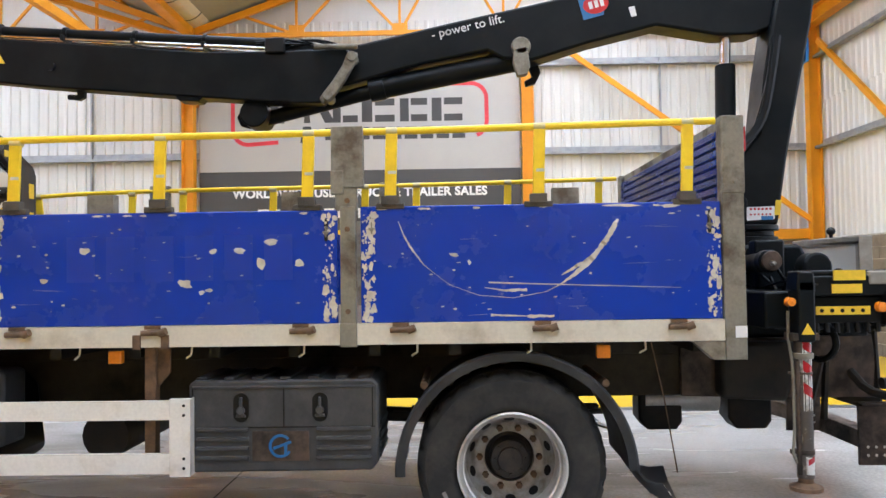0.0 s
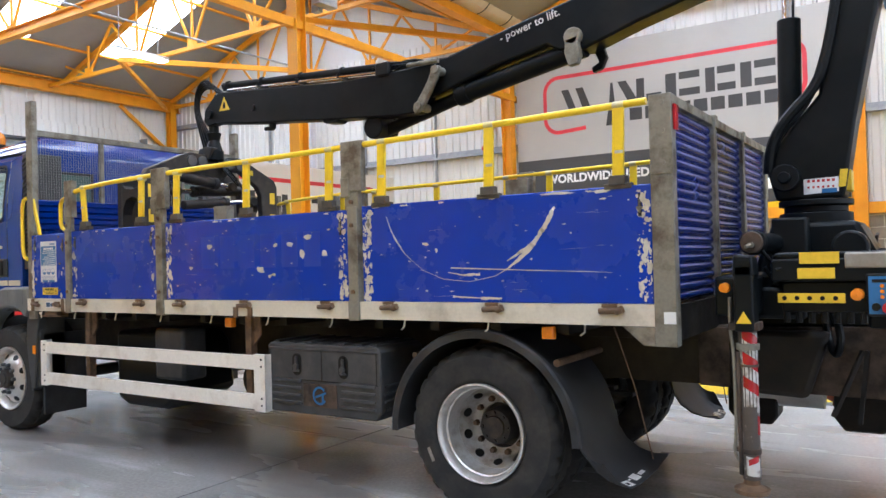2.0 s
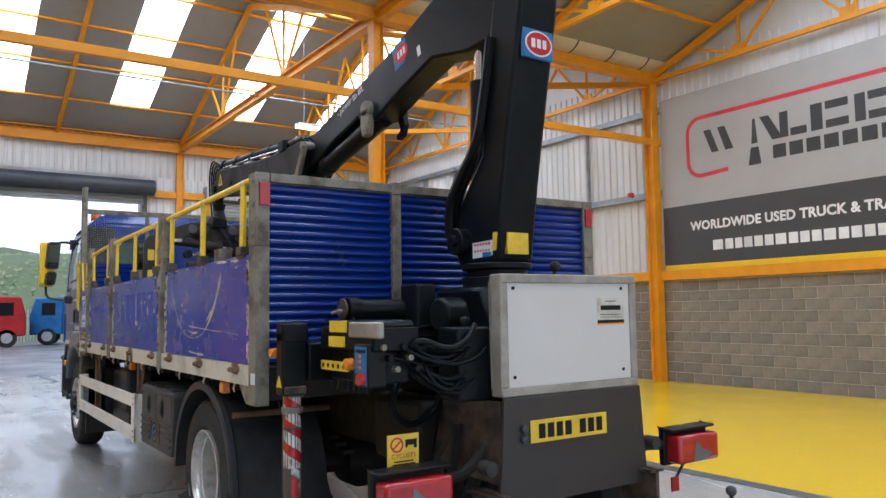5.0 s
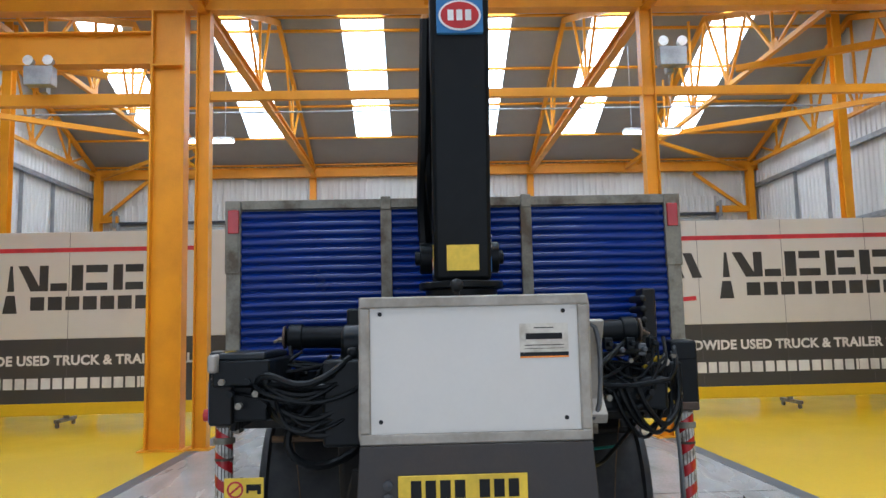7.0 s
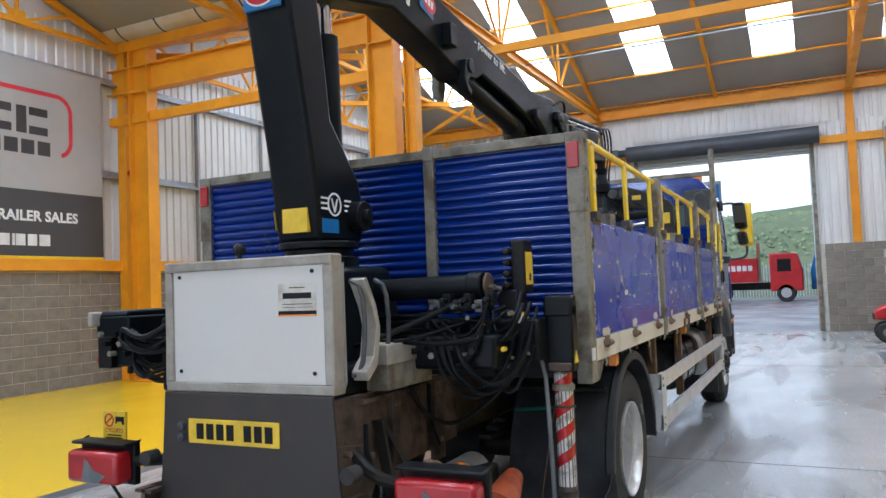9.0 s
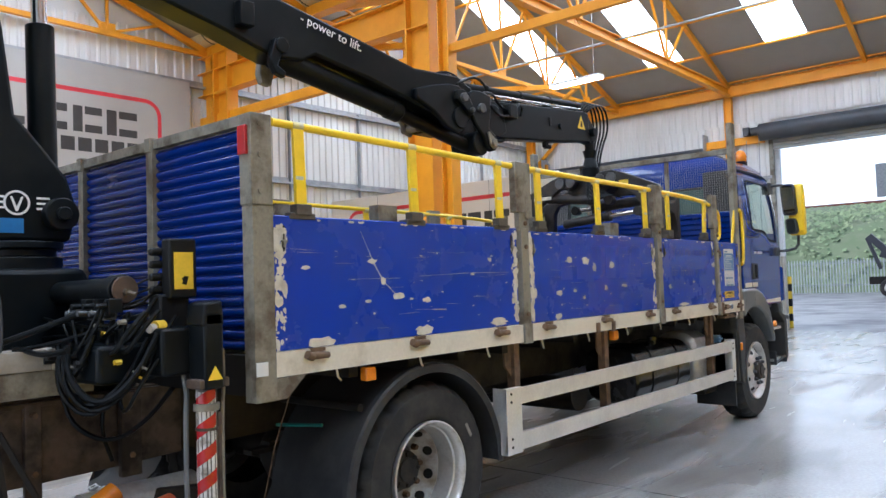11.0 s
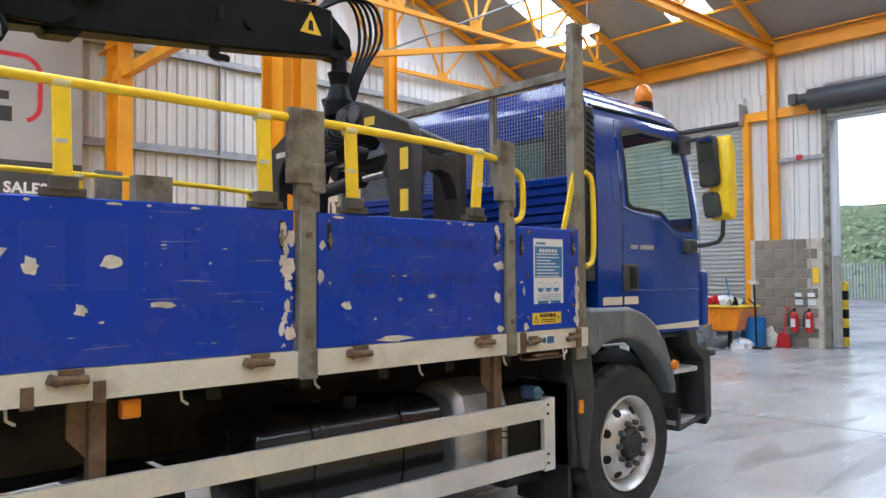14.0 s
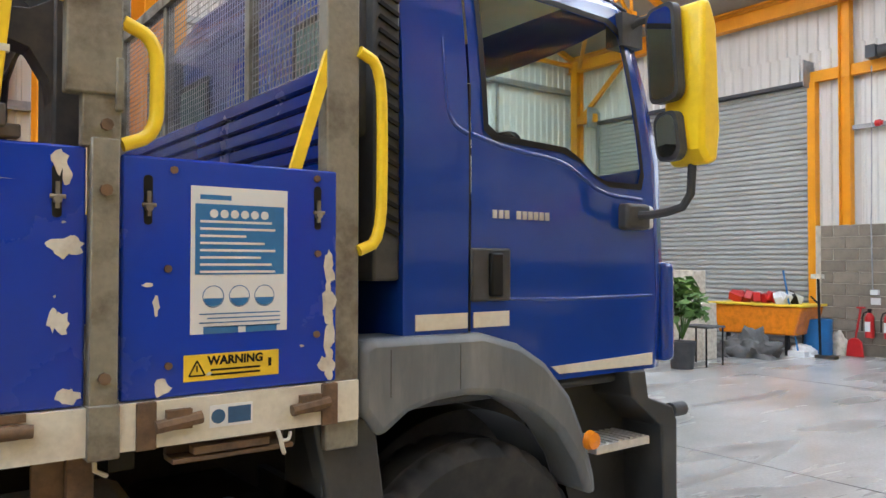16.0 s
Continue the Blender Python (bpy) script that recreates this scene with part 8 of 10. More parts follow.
for x, z in ((-2.585, 3.0), (-2.685, 2.915)):
    bm = nm()
    rod(bm, (x, 0.37, z), (x, 0.405, z), 0.034 if z > 2.95 else 0.018, n=18)
    part("pin", bm, M_DARKSTEEL, CR, bevel=0.005)
bm = nm()
prism(bm, [(-2.71, 3.06), (-2.78, 3.1), (-2.87, 3.11), (-3.01, 3.09), (-3.0, 2.93), (-2.975, 2.82), (-3.06, 2.77), (-3.09, 2.71), (-3.06, 2.645), (-2.99, 2.625), (-2.93, 2.66), (-2.9, 2.74), (-2.8, 2.83), (-2.745, 2.92)], "y", 0.29, 0.33)
part("link", bm, M_CRANE, CR, "black forked link of the knuckle", bevel=0.012)
bm = nm()
rod(bm, (-2.87, 0.3, 2.965), (-2.87, 0.355, 2.965), 0.04, n=20)
box(bm, -2.93, -2.81, 0.33, 0.343, 2.94, 2.97)
part("pin", bm, M_DARKSTEEL, CR, bevel=0.006)
bm = nm()
prism(bm, [(-2.93, 2.78), (-2.955, 2.785), (-3.05, 2.715), (-3.055, 2.66), (-3.0, 2.645), (-2.955, 2.68)], "y", 0.335, 0.35)
rod(bm, (-3.0, 0.3, 2.695), (-3.0, 0.37, 2.695), 0.036, n=6)
part("pin_plate", bm, M_STEEL, CR, "worn steel pin plate", bevel=0.006)
bm = nm()
prism(bm, [(-2.42, 2.77), (-2.40, 2.72), (-2.34, 2.74), (-2.24, 2.88), (-2.16, 3.02), (-2.15, 3.08), (-2.22, 3.09), (-2.26, 2.99), (-2.34, 2.87)], "y", -0.04, 0.0)
part("link", bm, M_STEEL, CR, "curved worn steel link", bevel=0.012)
bm = nm()
rod(bm, (-2.36, -0.06, 2.78), (-2.36, 0.1, 2.78), 0.035, n=18)
part("pin", bm, M_STEEL, CR, bevel=0.004)
bm = nm()
rod(bm, (-2.19, -0.055, 3.05), (-2.19, 0.1, 3.05), 0.035, n=18)
part("pin", bm, M_STEEL, CR, bevel=0.004)
bm = nm()
rod(bm, (-2.45, -0.05, 3.12), (-2.15, -0.05, 3.115), 0.02, n=12)
part("pin", bm, M_STEEL, CR, bevel=0.004)
# jib with its extensions
def jy(x):
    return 0.11


bm = nm()
prism(bm, [(-2.17, 3.07), (-2.24, 3.12), (-2.7, 3.11), (-3.25, 3.12), (-4.8, 3.26), (-4.9, 3.25), (-4.9, 2.96), (-4.4, 2.90), (-3.3, 2.80), (-2.6, 2.74), (-2.40, 2.74)], "y", -0.01, 0.16)
for v in bm.verts:
    v.co.y += 0.06 * max(0.0, min(1.0, (-2.6 - v.co.x) / 2.2)) if v.co.y < 0.1 else 0.0
jib = part("jib", bm, M_CRANE, CR, "black folded jib with extensions", bevel=0.012)
bm = nm()
prism(bm, [(-3.05, 2.80), (-3.05, 3.05), (-3.25, 3.08), (-3.36, 3.0), (-3.4, 2.86), (-3.3, 2.80)], "y", 0.16, 0.2)
part("jib_cheek", bm, M_CRANE, jib, "black side plate at the jib's root", bevel=0.01)
bm = nm()
prism(bm, [(-4.88, 3.25), (-5.03, 3.12), (-5.06, 3.0), (-5.0, 2.94), (-4.85, 2.96)], "y", 0.05, 0.15)
part("jib_tip", bm, M_CRANE, jib, bevel=0.01)
bm = nm()
prism(bm, [(-3.45, 2.82), (-3.25, 2.80), (-3.28, 2.77), (-3.42, 2.78)], "y", 0.02, 0.15)
part("jib_stop", bm, M_CRANE, jib, bevel=0.006)
bm = nm()
prism(bm, [(-4.2, 2.95), (-4.12, 2.95), (-4.12, 2.83), (-4.16, 2.81), (-4.22, 2.82), (-4.22, 2.85), (-4.17, 2.85)], "y", 0.085, 0.13)
rod(bm, (-4.2, 0.1, 2.835), (-4.24, 0.1, 2.835), 0.02, n=12)
part("hook_eye", bm, M_CRANE, jib, bevel=0.006)
bm = nm()
rod(bm, (-2.7, 0.085, 3.185), (-4.8, 0.1, 3.325), 0.036, n=16)
part("extension_cylinder", bm, M_CRANE, jib)
for y in (0.025, 0.145):
    bm = nm()
    rod(bm, (-2.78, y, 3.135), (-4.75, y + (0.03 if y < 0.1 else 0), 3.272), 0.012, n=10)
    part("extension_rod", bm, M_CHROME, jib, "thin bright piston rod")
for x in (-2.75, -3.25, -3.75, -4.25, -4.72):
    bm = nm()
    z = 3.12 - 0.068 * (x + 2.7)
    box(bm, x - 0.012, x + 0.012, 0.02, 0.15, z, z + 0.04)
    rod(bm, (x - 0.014, 0.09, z + 0.068), (x + 0.014, 0.09, z + 0.068), 0.043, n=14)
    part("cylinder_clamp", bm, M_CRANE, jib, bevel=0.003)
for x0, x1, y0, y1, z0, z1 in ((-2.8, -2.66, -0.03, 0.01, 3.09, 3.2), (-3.52, -3.4, 0.16, 0.24, 2.98, 3.11), (-3.36, -3.3, 0.16, 0.2, 2.94, 3.06), (-4.17, -4.14, 0.16, 0.172, 3.02, 3.1)):
    bm = nm()
    box(bm, x0, x1, y0, y1, z0, z1)
    part("valve", bm, M_INK, jib, bevel=0.012)
for pts in ([(-3.0, 0.3, 3.05), (-3.12, 0.27, 3.0), (-3.25, 0.24, 2.97), (-3.42, 0.22, 3.0)], [(-2.9, 0.32, 3.1), (-3.1, 0.28, 3.14), (-3.25, 0.22, 3.08), (-3.4, 0.2, 3.05)],
            [(-3.5, 0.23, 3.08), (-3.58, 0.21, 3.14), (-3.68, 0.18, 3.12), (-3.66, 0.17, 3.04)], [(-2.6, 0.3, 3.12), (-2.8, 0.34, 3.22), (-3.0, 0.3, 3.16), (-3.1, 0.22, 3.08)]):
    bm = nm()
    tube(bm, pts, 0.011, 8, 2)
    part("hose", bm, M_HOSE, jib)
for s in (-1, 1):
    bm = nm()
    x, yf = -4.74, 0.043 if s < 0 else 0.161
    prism(bm, [(x - 0.075, 3.07), (x + 0.075, 3.07), (x, 3.205)], "y", yf + s * 0.0005, yf + s * 0.003)
    tri = part("warning_triangle", bm, M_PLATE, jib, "yellow warning triangle")
    bm = nm()
    prism(bm, [(x - 0.02, 3.09), (x + 0.02, 3.09), (x + 0.012, 3.15), (x - 0.012, 3.15)], "y", yf + s * 0.003, yf + s * 0.004)
    part("symbol", bm, M_INK, tri)
    bm = nm()
    rod(bm, (-4.33, yf, 3.04), (-4.33, yf + s * 0.025, 3.04), 0.03, n=14)
    part("bolt", bm, M_CRANE, jib)
bm = nm()
rod(bm, (-4.96, 0.02, 3.06), (-4.96, 0.2, 3.06), 0.045, n=16)
part("pin", bm, M_CRANE, jib)
hr = random.Random(3)
for i in range(10):
    bm = nm()
    x0 = hr.uniform(-2.35, -2.5)
    tube(bm, [(hr.uniform(-2.7, -2.9), jy(-2.7) + hr.uniform(-0.1, 0.1), 3.18), (-2.6, jy(-2.6) + hr.uniform(-0.16, 0.16), 3.18 + hr.uniform(0, 0.07)), (-2.38, jy(-2.4) + hr.uniform(-0.17, 0.17), 3.17), (-2.2, jy(-2.2) + hr.uniform(-0.15, 0.15), 3.1)], 0.009, 6, 2)
    part("hose", bm, M_HOSE, jib)
for i in range(5):
    bm = nm()
    y = jy(-5) - 0.06 + 0.03 * i
    tube(bm, [(-4.85, y, 3.26), (-4.98, y, 3.42 - 0.02 * i), (-5.14 - 0.02 * i, y, 3.38), (-5.2 - 0.025 * i, y, 3.15), (-5.12, y, 2.9), (-5.05, y, 2.7)], 0.011, 8, 2)
    part("hose", bm, M_HOSE, jib)

# rotator
bm = nm()
y = jy(-4.98)
rod(bm, (-4.98, y, 2.98), (-4.98, y, 2.86), 0.05, n=16)
rod(bm, (-4.98, y, 2.88), (-4.98, y, 2.80), 0.075, 0.055, n=18)
rod(bm, (-4.98, y, 2.80), (-4.98, y, 2.70), 0.055, 0.085, n=18)
rod(bm, (-4.98, y, 2.70), (-4.98, y, 2.60), 0.095, n=20)
part("rotator", bm, M_CRANE, CR, "black swivel rotator", bevel=0.006)

# ---- block grab that stands on the deck ----
G = thing("block_grab", (-5.1, 0.1, 1.285), "black hydraulic block grab standing on the deck", "grab")
GC = 0.075
bm = nm()
prism(bm, [(GC - 0.26, 2.5), (GC - 0.22, 2.62), (GC - 0.12, 2.66), (GC + 0.12, 2.66), (GC + 0.22, 2.62), (GC + 0.26, 2.5), (GC + 0.16, 2.4), (GC - 0.16, 2.4)], "x", -5.19, -5.0)
part("top_beam", bm, M_GRAB, G, "black top beam", bevel=0.015)
bm = nm()
prism(bm, [(-4.95, 2.6), (-4.9, 2.72), (-4.98, 2.74), (-5.1, 2.72), (-5.14, 2.6)], "y", GC - 0.06, GC + 0.06)
part("swivel_bracket", bm, M_GRAB, G, bevel=0.01)
for s in (-1, 1):
    for x, low in ((-5.29, 0.09), (-4.955, 0.0)):
        bm = nm()
        prism(bm, [(GC + s * q, z - (low if q < 0.8 and z > 2.4 else 0)) for q, z in ((0.83, 1.31), (0.83, 2.38), (0.79, 2.45), (0.42, 2.61), (0.3, 2.65), (0.16, 2.64), (0.1, 2.57), (0.16, 2.5), (0.32, 2.5), (0.55, 2.36), (0.6, 2.28), (0.615, 1.9), (0.66, 1.6), (0.69, 1.31))], "x", x - 0.036, x + 0.036)
        arm = part("arm", bm, M_GRAB, G, "black grab arm with worn edges", bevel=0.01)
        if x > -5:
            for q in (0.17, 0.3):
                bm = nm()
                rod(bm, (x + 0.034, GC + s * q, 2.565), (x + 0.056, GC + s * q, 2.565), 0.055, n=20)
                disc = part("hinge_disc", bm, M_DARKSTEEL, arm, "worn steel hinge disc", bevel=0.006)
            for z in (2.25, 2.02):
                bm = nm()
                box(bm, x + 0.0355, x + 0.0375, GC + s * 0.755 - 0.035, GC + s * 0.755 + 0.035, z - 0.06, z + 0.06)
                part("label", bm, M_PLATE, arm, "yellow hazard label")
    bm = nm()
    prism(bm, [(-5.26, 2.36), (-5.25, 2.31), (-5.2, 2.28), (-5.12, 2.27), (-5.04, 2.28), (-4.995, 2.31), (-4.985, 2.36), (-4.985, 2.04), (-4.99, 2.13), (-5.03, 2.185), (-5.12, 2.2), (-5.2, 2.175), (-5.245, 2.1), (-5.26, 2.0)], "y", GC + s * 0.72, GC + s * 0.825)
    part("cross_plate", bm, M_GRAB, arm, "black plate between the arms with cut-outs", bevel=0.006)
    bm = nm()
    box(bm, -5.31, -4.86, GC + s * 0.76 - 0.05, GC + s * 0.76 + 0.06, 1.286, 1.4)
    part("jaw", bm, M_GRAB, arm, bevel=0.012)
for x, y0, z0, y1, z1, y2, z2, r in ((-4.99, -0.52, 2.44, 0.12, 2.37, 0.32, 2.35, 0.052), (-5.2, 0.62, 2.34, 0.02, 2.3, -0.2, 2.29, 0.05), (-5.02, -0.25, 2.14, 0.28, 2.19, 0.62, 2.215, 0.045)):
    bm = nm()
    rod(bm, (x, y0, z0), (x, y1, z1), r, n=18)
    rod(bm, (x, y1 - 0.04 * (1 if y1 > y0 else -1), z1), (x, y1 + 0.02 * (1 if y1 > y0 else -1), z1), r * 1.15, n=18)
    cy = part("cylinder", bm, M_GRAB, G, "black hydraulic cylinder", bevel=0.006)
    bm = nm()
    rod(bm, (x, y1, z1), (x, y2, z2), 0.024, n=14)
    part("rod", bm, M_CHROME, cy, "chromed piston rod")
    bm = nm()
    rod(bm, (x - 0.03, y2, z2), (x + 0.05, y2, z2), 0.05, n=16)
    part("rod_eye", bm, M_GRAB, cy, bevel=0.006)
bm = nm()
box(bm, -4.9195, -4.917, -0.56, -0.34, 2.41, 2.445)
part("maker_bar", bm, M_CHIP, G, "small pale maker's label")
bm = nm()
box(bm, -4.9195, -4.917, 0.46, 0.56, 2.48, 2.53)
part("label", bm, M_PLATE, G, "yellow hazard label")
for i in range(6):
    bm = nm()
    tube(bm, [(-4.98, GC, 2.66), (-4.86 + 0.03 * i, GC + 0.12, 2.5 - 0.04 * i), (-4.9, GC + 0.28, 2.4), (-4.98, GC + 0.38, 2.36)], 0.008, 6, 2)
    part("hose", bm, M_HOSE, G)

# load: a few folded things on the deck
for x in (-0.9, -2.35, -3.4):
    bm = nm()
    box(bm, x - 0.07, x + 0.07, -1.19, -1.12, 1.285, 1.99)
    part("stake", bm, M_STEEL, TRUCK, "dark inner stake")
    bm = nm()
    box(bm, x - 0.07, x + 0.07, 1.12, 1.19, 1.285, 1.99)
    part("stake", bm, M_STEEL, TRUCK, "dark inner stake")

for x in (0.0, 0.66):
    bm = nm()
    prism(bm, [(x - 0.15, 0.44), (x - 0.15, 0.62), (x + 0.13, 0.65), (x + 0.17, 0.58), (x + 0.17, 0.42), (x + 0.13, 0.36), (x - 0.09, 0.36)], "y", 0.46, 0.68)
    part("tail_box", bm, M_BLACK, TRUCK, "black box under the tail", bevel=0.015)
# orange tube end and light tank under the tail
bm = nm()
rod(bm, (0.58, 0.72, 0.58), (0.36, 0.7, 0.7), 0.06, 0.045, n=18)
part("marker_tube", bm, M_AMBER, TRUCK, "faded orange tube end")
bm = nm()
rod(bm, (-0.1, 0.55, 0.58), (0.45, 0.55, 0.58), 0.1, n=20)
part("air_tank", bm, M_ALU, TRUCK, "dull silver air tank")
bm = nm()
rod(bm, (0.5, 0.93, 0.55), (0.2, 0.9, 0.64), 0.1, 0.05, n=20)
rod(bm, (0.52, 0.93, 0.545), (0.49, 0.93, 0.555), 0.125, 0.12, n=20)
part("marker_tube", bm, M_CONE, TRUCK, "faded orange cone end")
bm = nm()
rod(bm, (0.583, 0.7202, 0.5785), (0.588, 0.7206, 0.576), 0.05, n=18)
part("tube_mouth", bm, M_PLATE, TRUCK, "pale yellow mouth of the tube")
# ribs, gusset and loose dirt-caked fittings on the subframe's right side
for x, w, z0, z1 in ((0.18, 0.05, 0.7, 1.1), (0.62, 0.035, 0.68, 1.1)):
    bm = nm()
    box(bm, x - w, x + w, 0.46, 0.475 + w * 0.5, z0, z1)
    part("rib", bm, M_BROWN, sub, bevel=0.004)
bm = nm()
prism(bm, [(1.08, 0.94), (0.82, 0.9), (0.78, 0.74), (0.86, 0.64), (1.08, 0.62)], "y", 0.46, 0.478)
part("gusset", bm, M_BROWN, sub, "rusty bolted gusset plate", bevel=0.004)
for x, z in ((1.04, 0.9), (0.86, 0.86), (0.83, 0.76), (0.9, 0.68), (1.04, 0.68), (0.62, 1.05), (0.62, 0.8), (0.18, 1.05), (0.18, 0.8), (0.4, 1.06)):
    bm = nm()
    rod(bm, (x, 0.46, z), (x, 0.512, z), 0.014, n=6)
    part("bolt", bm, M_RUST, sub)
bm = nm()
box(bm, 0.2, 0.9, 0.46, 0.49, 1.085, 1.105)
part("rib", bm, M_BROWN, sub, bevel=0.003)
for pts, r in (([(0.9, 0.5, 1.0), (0.95, 0.53, 0.86), (0.88, 0.56, 0.74), (0.98, 0.6, 0.68)], 0.012), ([(0.3, 0.5, 1.1), (0.34, 0.52, 0.95), (0.3, 0.55, 0.8)], 0.01), ([(0.5, 0.5, 1.12), (0.48, 0.56, 0.98), (0.36, 0.66, 0.9), (0.26, 0.8, 1.0), (0.22, 0.95, 1.15)], 0.011)):
    bm = nm()
    tube(bm, pts, r, 8, 2)
    part("cable", bm, M_HOSE, TRUCK)

# ---- banners ----
def logo(name_root, put, w, h, parent):
    """A rounded red frame with charcoal blocks inside, in a plane of w by h; put(u, v, d) gives the place."""
    def slab(bm, pts, d0, d1):
        lo, hi = [bm.verts.new(put(u, v, d0)) for u, v in pts], [bm.verts.new(put(u, v, d1)) for u, v in pts]
        bm.faces.new(lo), bm.faces.new(hi[::-1])
        for i in range(len(pts)):
            bm.faces.new([lo[i], hi[i], hi[(i + 1) % len(pts)], lo[(i + 1) % len(pts)]])
    line = [(0.16 * w, 0.0), (0.05 * w, 0.0)]
    r = 0.06 * w
    t = 0.016 * w
    def arc(cx, cy, a0, a1):
        return [(cx + r * math.cos(radians(a0 + (a1 - a0) * i / 6)), cy + r * math.sin(radians(a0 + (a1 - a0) * i / 6))) for i in range(7)]
    line = [(0.18 * w, t / 2)] + [(x, y) for x, y in arc(r, r, 270, 180)] + arc(r, h - r, 180, 90) + arc(w - r, h - r, 90, 0) + arc(w - r, r + 0.02 * w, 0, -70)
    bm = nm()
    line = [p for k, p in enumerate(line) if k == 0 or math.hypot(p[0] - line[k - 1][0], p[1] - line[k - 1][1]) > 1e-4]
    rows = []
    for k, (u0, v0) in enumerate(line):
        (ua, va), (ub, vb) = line[max(0, k - 1)], line[min(len(line) - 1, k + 1)]
        L = math.hypot(ub - ua, vb - va) or 1
        nx, ny = -(vb - va) / L * t / 2, (ub - ua) / L * t / 2
        rows.append([bm.verts.new(put(u0 + q * nx, v0 + q * ny, d)) for q, d in ((1, 0.0), (1, 0.002), (-1, 0.002), (-1, 0.0))])
    for a, b in zip(rows, rows[1:]):
        for k in range(4):
            bm.faces.new([a[k], b[k], b[(k + 1) % 4], a[(k + 1) % 4]])
    bm.faces.new(rows[0]), bm.faces.new(rows[-1][::-1])
    bmesh.ops.recalc_face_normals(bm, faces=bm.faces)
    part("logo_frame", bm, M_PRINT_RED, parent, "open red rounded frame")
    # six big blocks, nine small ones
    u = 0.075 * w
    big = (0.185, 0.135, 0.115, 0.15, 0.125, 0.14)
    for i, bw in enumerate(big):
        b0, b1 = u, u + bw * w * 0.86
        v0, v1 = 0.36 * h, 0.76 * h
        bm = nm()
        if i == 0:
            m5 = (b0 + b1) / 2
            slab(bm, [(b0, v1), (b0 + 0.2 * (b1 - b0), v1), (b0 + 0.42 * (b1 - b0), v0), (b0 + 0.22 * (b1 - b0), v0)], 0, 0.002)
            slab(bm, [(m5 - 0.1 * (b1 - b0), v1), (m5 + 0.1 * (b1 - b0), v1), (b0 + 0.82 * (b1 - b0), v0), (b0 + 0.6 * (b1 - b0), v0)], 0, 0.002)
        elif i == 1:
            slab(bm, [(b0 + 0.05 * (b1 - b0), 0.02 * h), (b0 + 0.5 * (b1 - b0), 0.02 * h), (b0 + 0.42 * (b1 - b0), 0.3 * h), (b0 + 0.15 * (b1 - b0), 0.3 * h)], 0, 0.002)
            slab(bm, [(b0 + 0.18 * (b1 - b0), 0.36 * h), (b0 + 0.4 * (b1 - b0), 0.36 * h), (b0 + 0.33 * (b1 - b0), v1), (b0 + 0.25 * (b1 - b0), v1)], 0, 0.002)
            slab(bm, [(b0 + 0.5 * (b1 - b0), v1), (b0 + 0.8 * (b1 - b0), v1), (b1 + 0.25 * (b1 - b0), v0), (b0 + 0.9 * (b1 - b0), v0)], 0, 0.002)
        else:
            slab(bm, [(b0, v0), (b0 + 0.32 * (b1 - b0), v0), (b0 + 0.32 * (b1 - b0), v1), (b0, v1)], 0, 0.002)
            slab(bm, [(b0 + 0.4 * (b1 - b0), v0), (b1, v0), (b1, v0 + 0.3 * (v1 - v0)), (b0 + 0.4 * (b1 - b0), v0 + 0.3 * (v1 - v0))], 0, 0.002)
            if i > 2:
                slab(bm, [(b0 + 0.4 * (b1 - b0), v1 - 0.3 * (v1 - v0)), (b1, v1 - 0.3 * (v1 - v0)), (b1, v1), (b0 + 0.4 * (b1 - b0), v1)], 0, 0.002)
        part("logo_block", bm, M_PRINT_DARK, parent)
        u += bw * w
    u = 0.365 * w
    for i in range(9):
        bm = nm()
        slab(bm, [(u, 0.06 * h), (u + 0.05 * w, 0.06 * h), (u + 0.05 * w, 0.27 * h), (u, 0.27 * h)], 0, 0.002)
        part("logo_block", bm, M_PRINT_DARK, parent)
        u += 0.0625 * w


def bars(parent, put, u0, u1, v0, v1, widths):
    total = sum(widths)
    u = u0
    for w in widths:
        bw = (u1 - u0) * w / total
        bm = nm()
        pts = [(u, v0), (u + bw * 0.8, v0), (u + bw * 0.8, v1), (u, v1)]
        lo, hi = [bm.verts.new(put(a, b, 0)) for a, b in pts], [bm.verts.new(put(a, b, 0.002)) for a, b in pts]
        bm.faces.new(lo), bm.faces.new(hi[::-1])
        for i in range(4):
            bm.faces.new([lo[i], hi[i], hi[(i + 1) % 4], lo[(i + 1) % 4]])
        part("text_bar", bm, M_PRINT_WHITE, parent)
        u += bw


DOT_COM = (1.3, 1, 0.9, 1, 1, 1, 1.2, 1, 1, 1, 1.2, 1, 1, 1, 1, 0.3, 1, 1, 1.2)

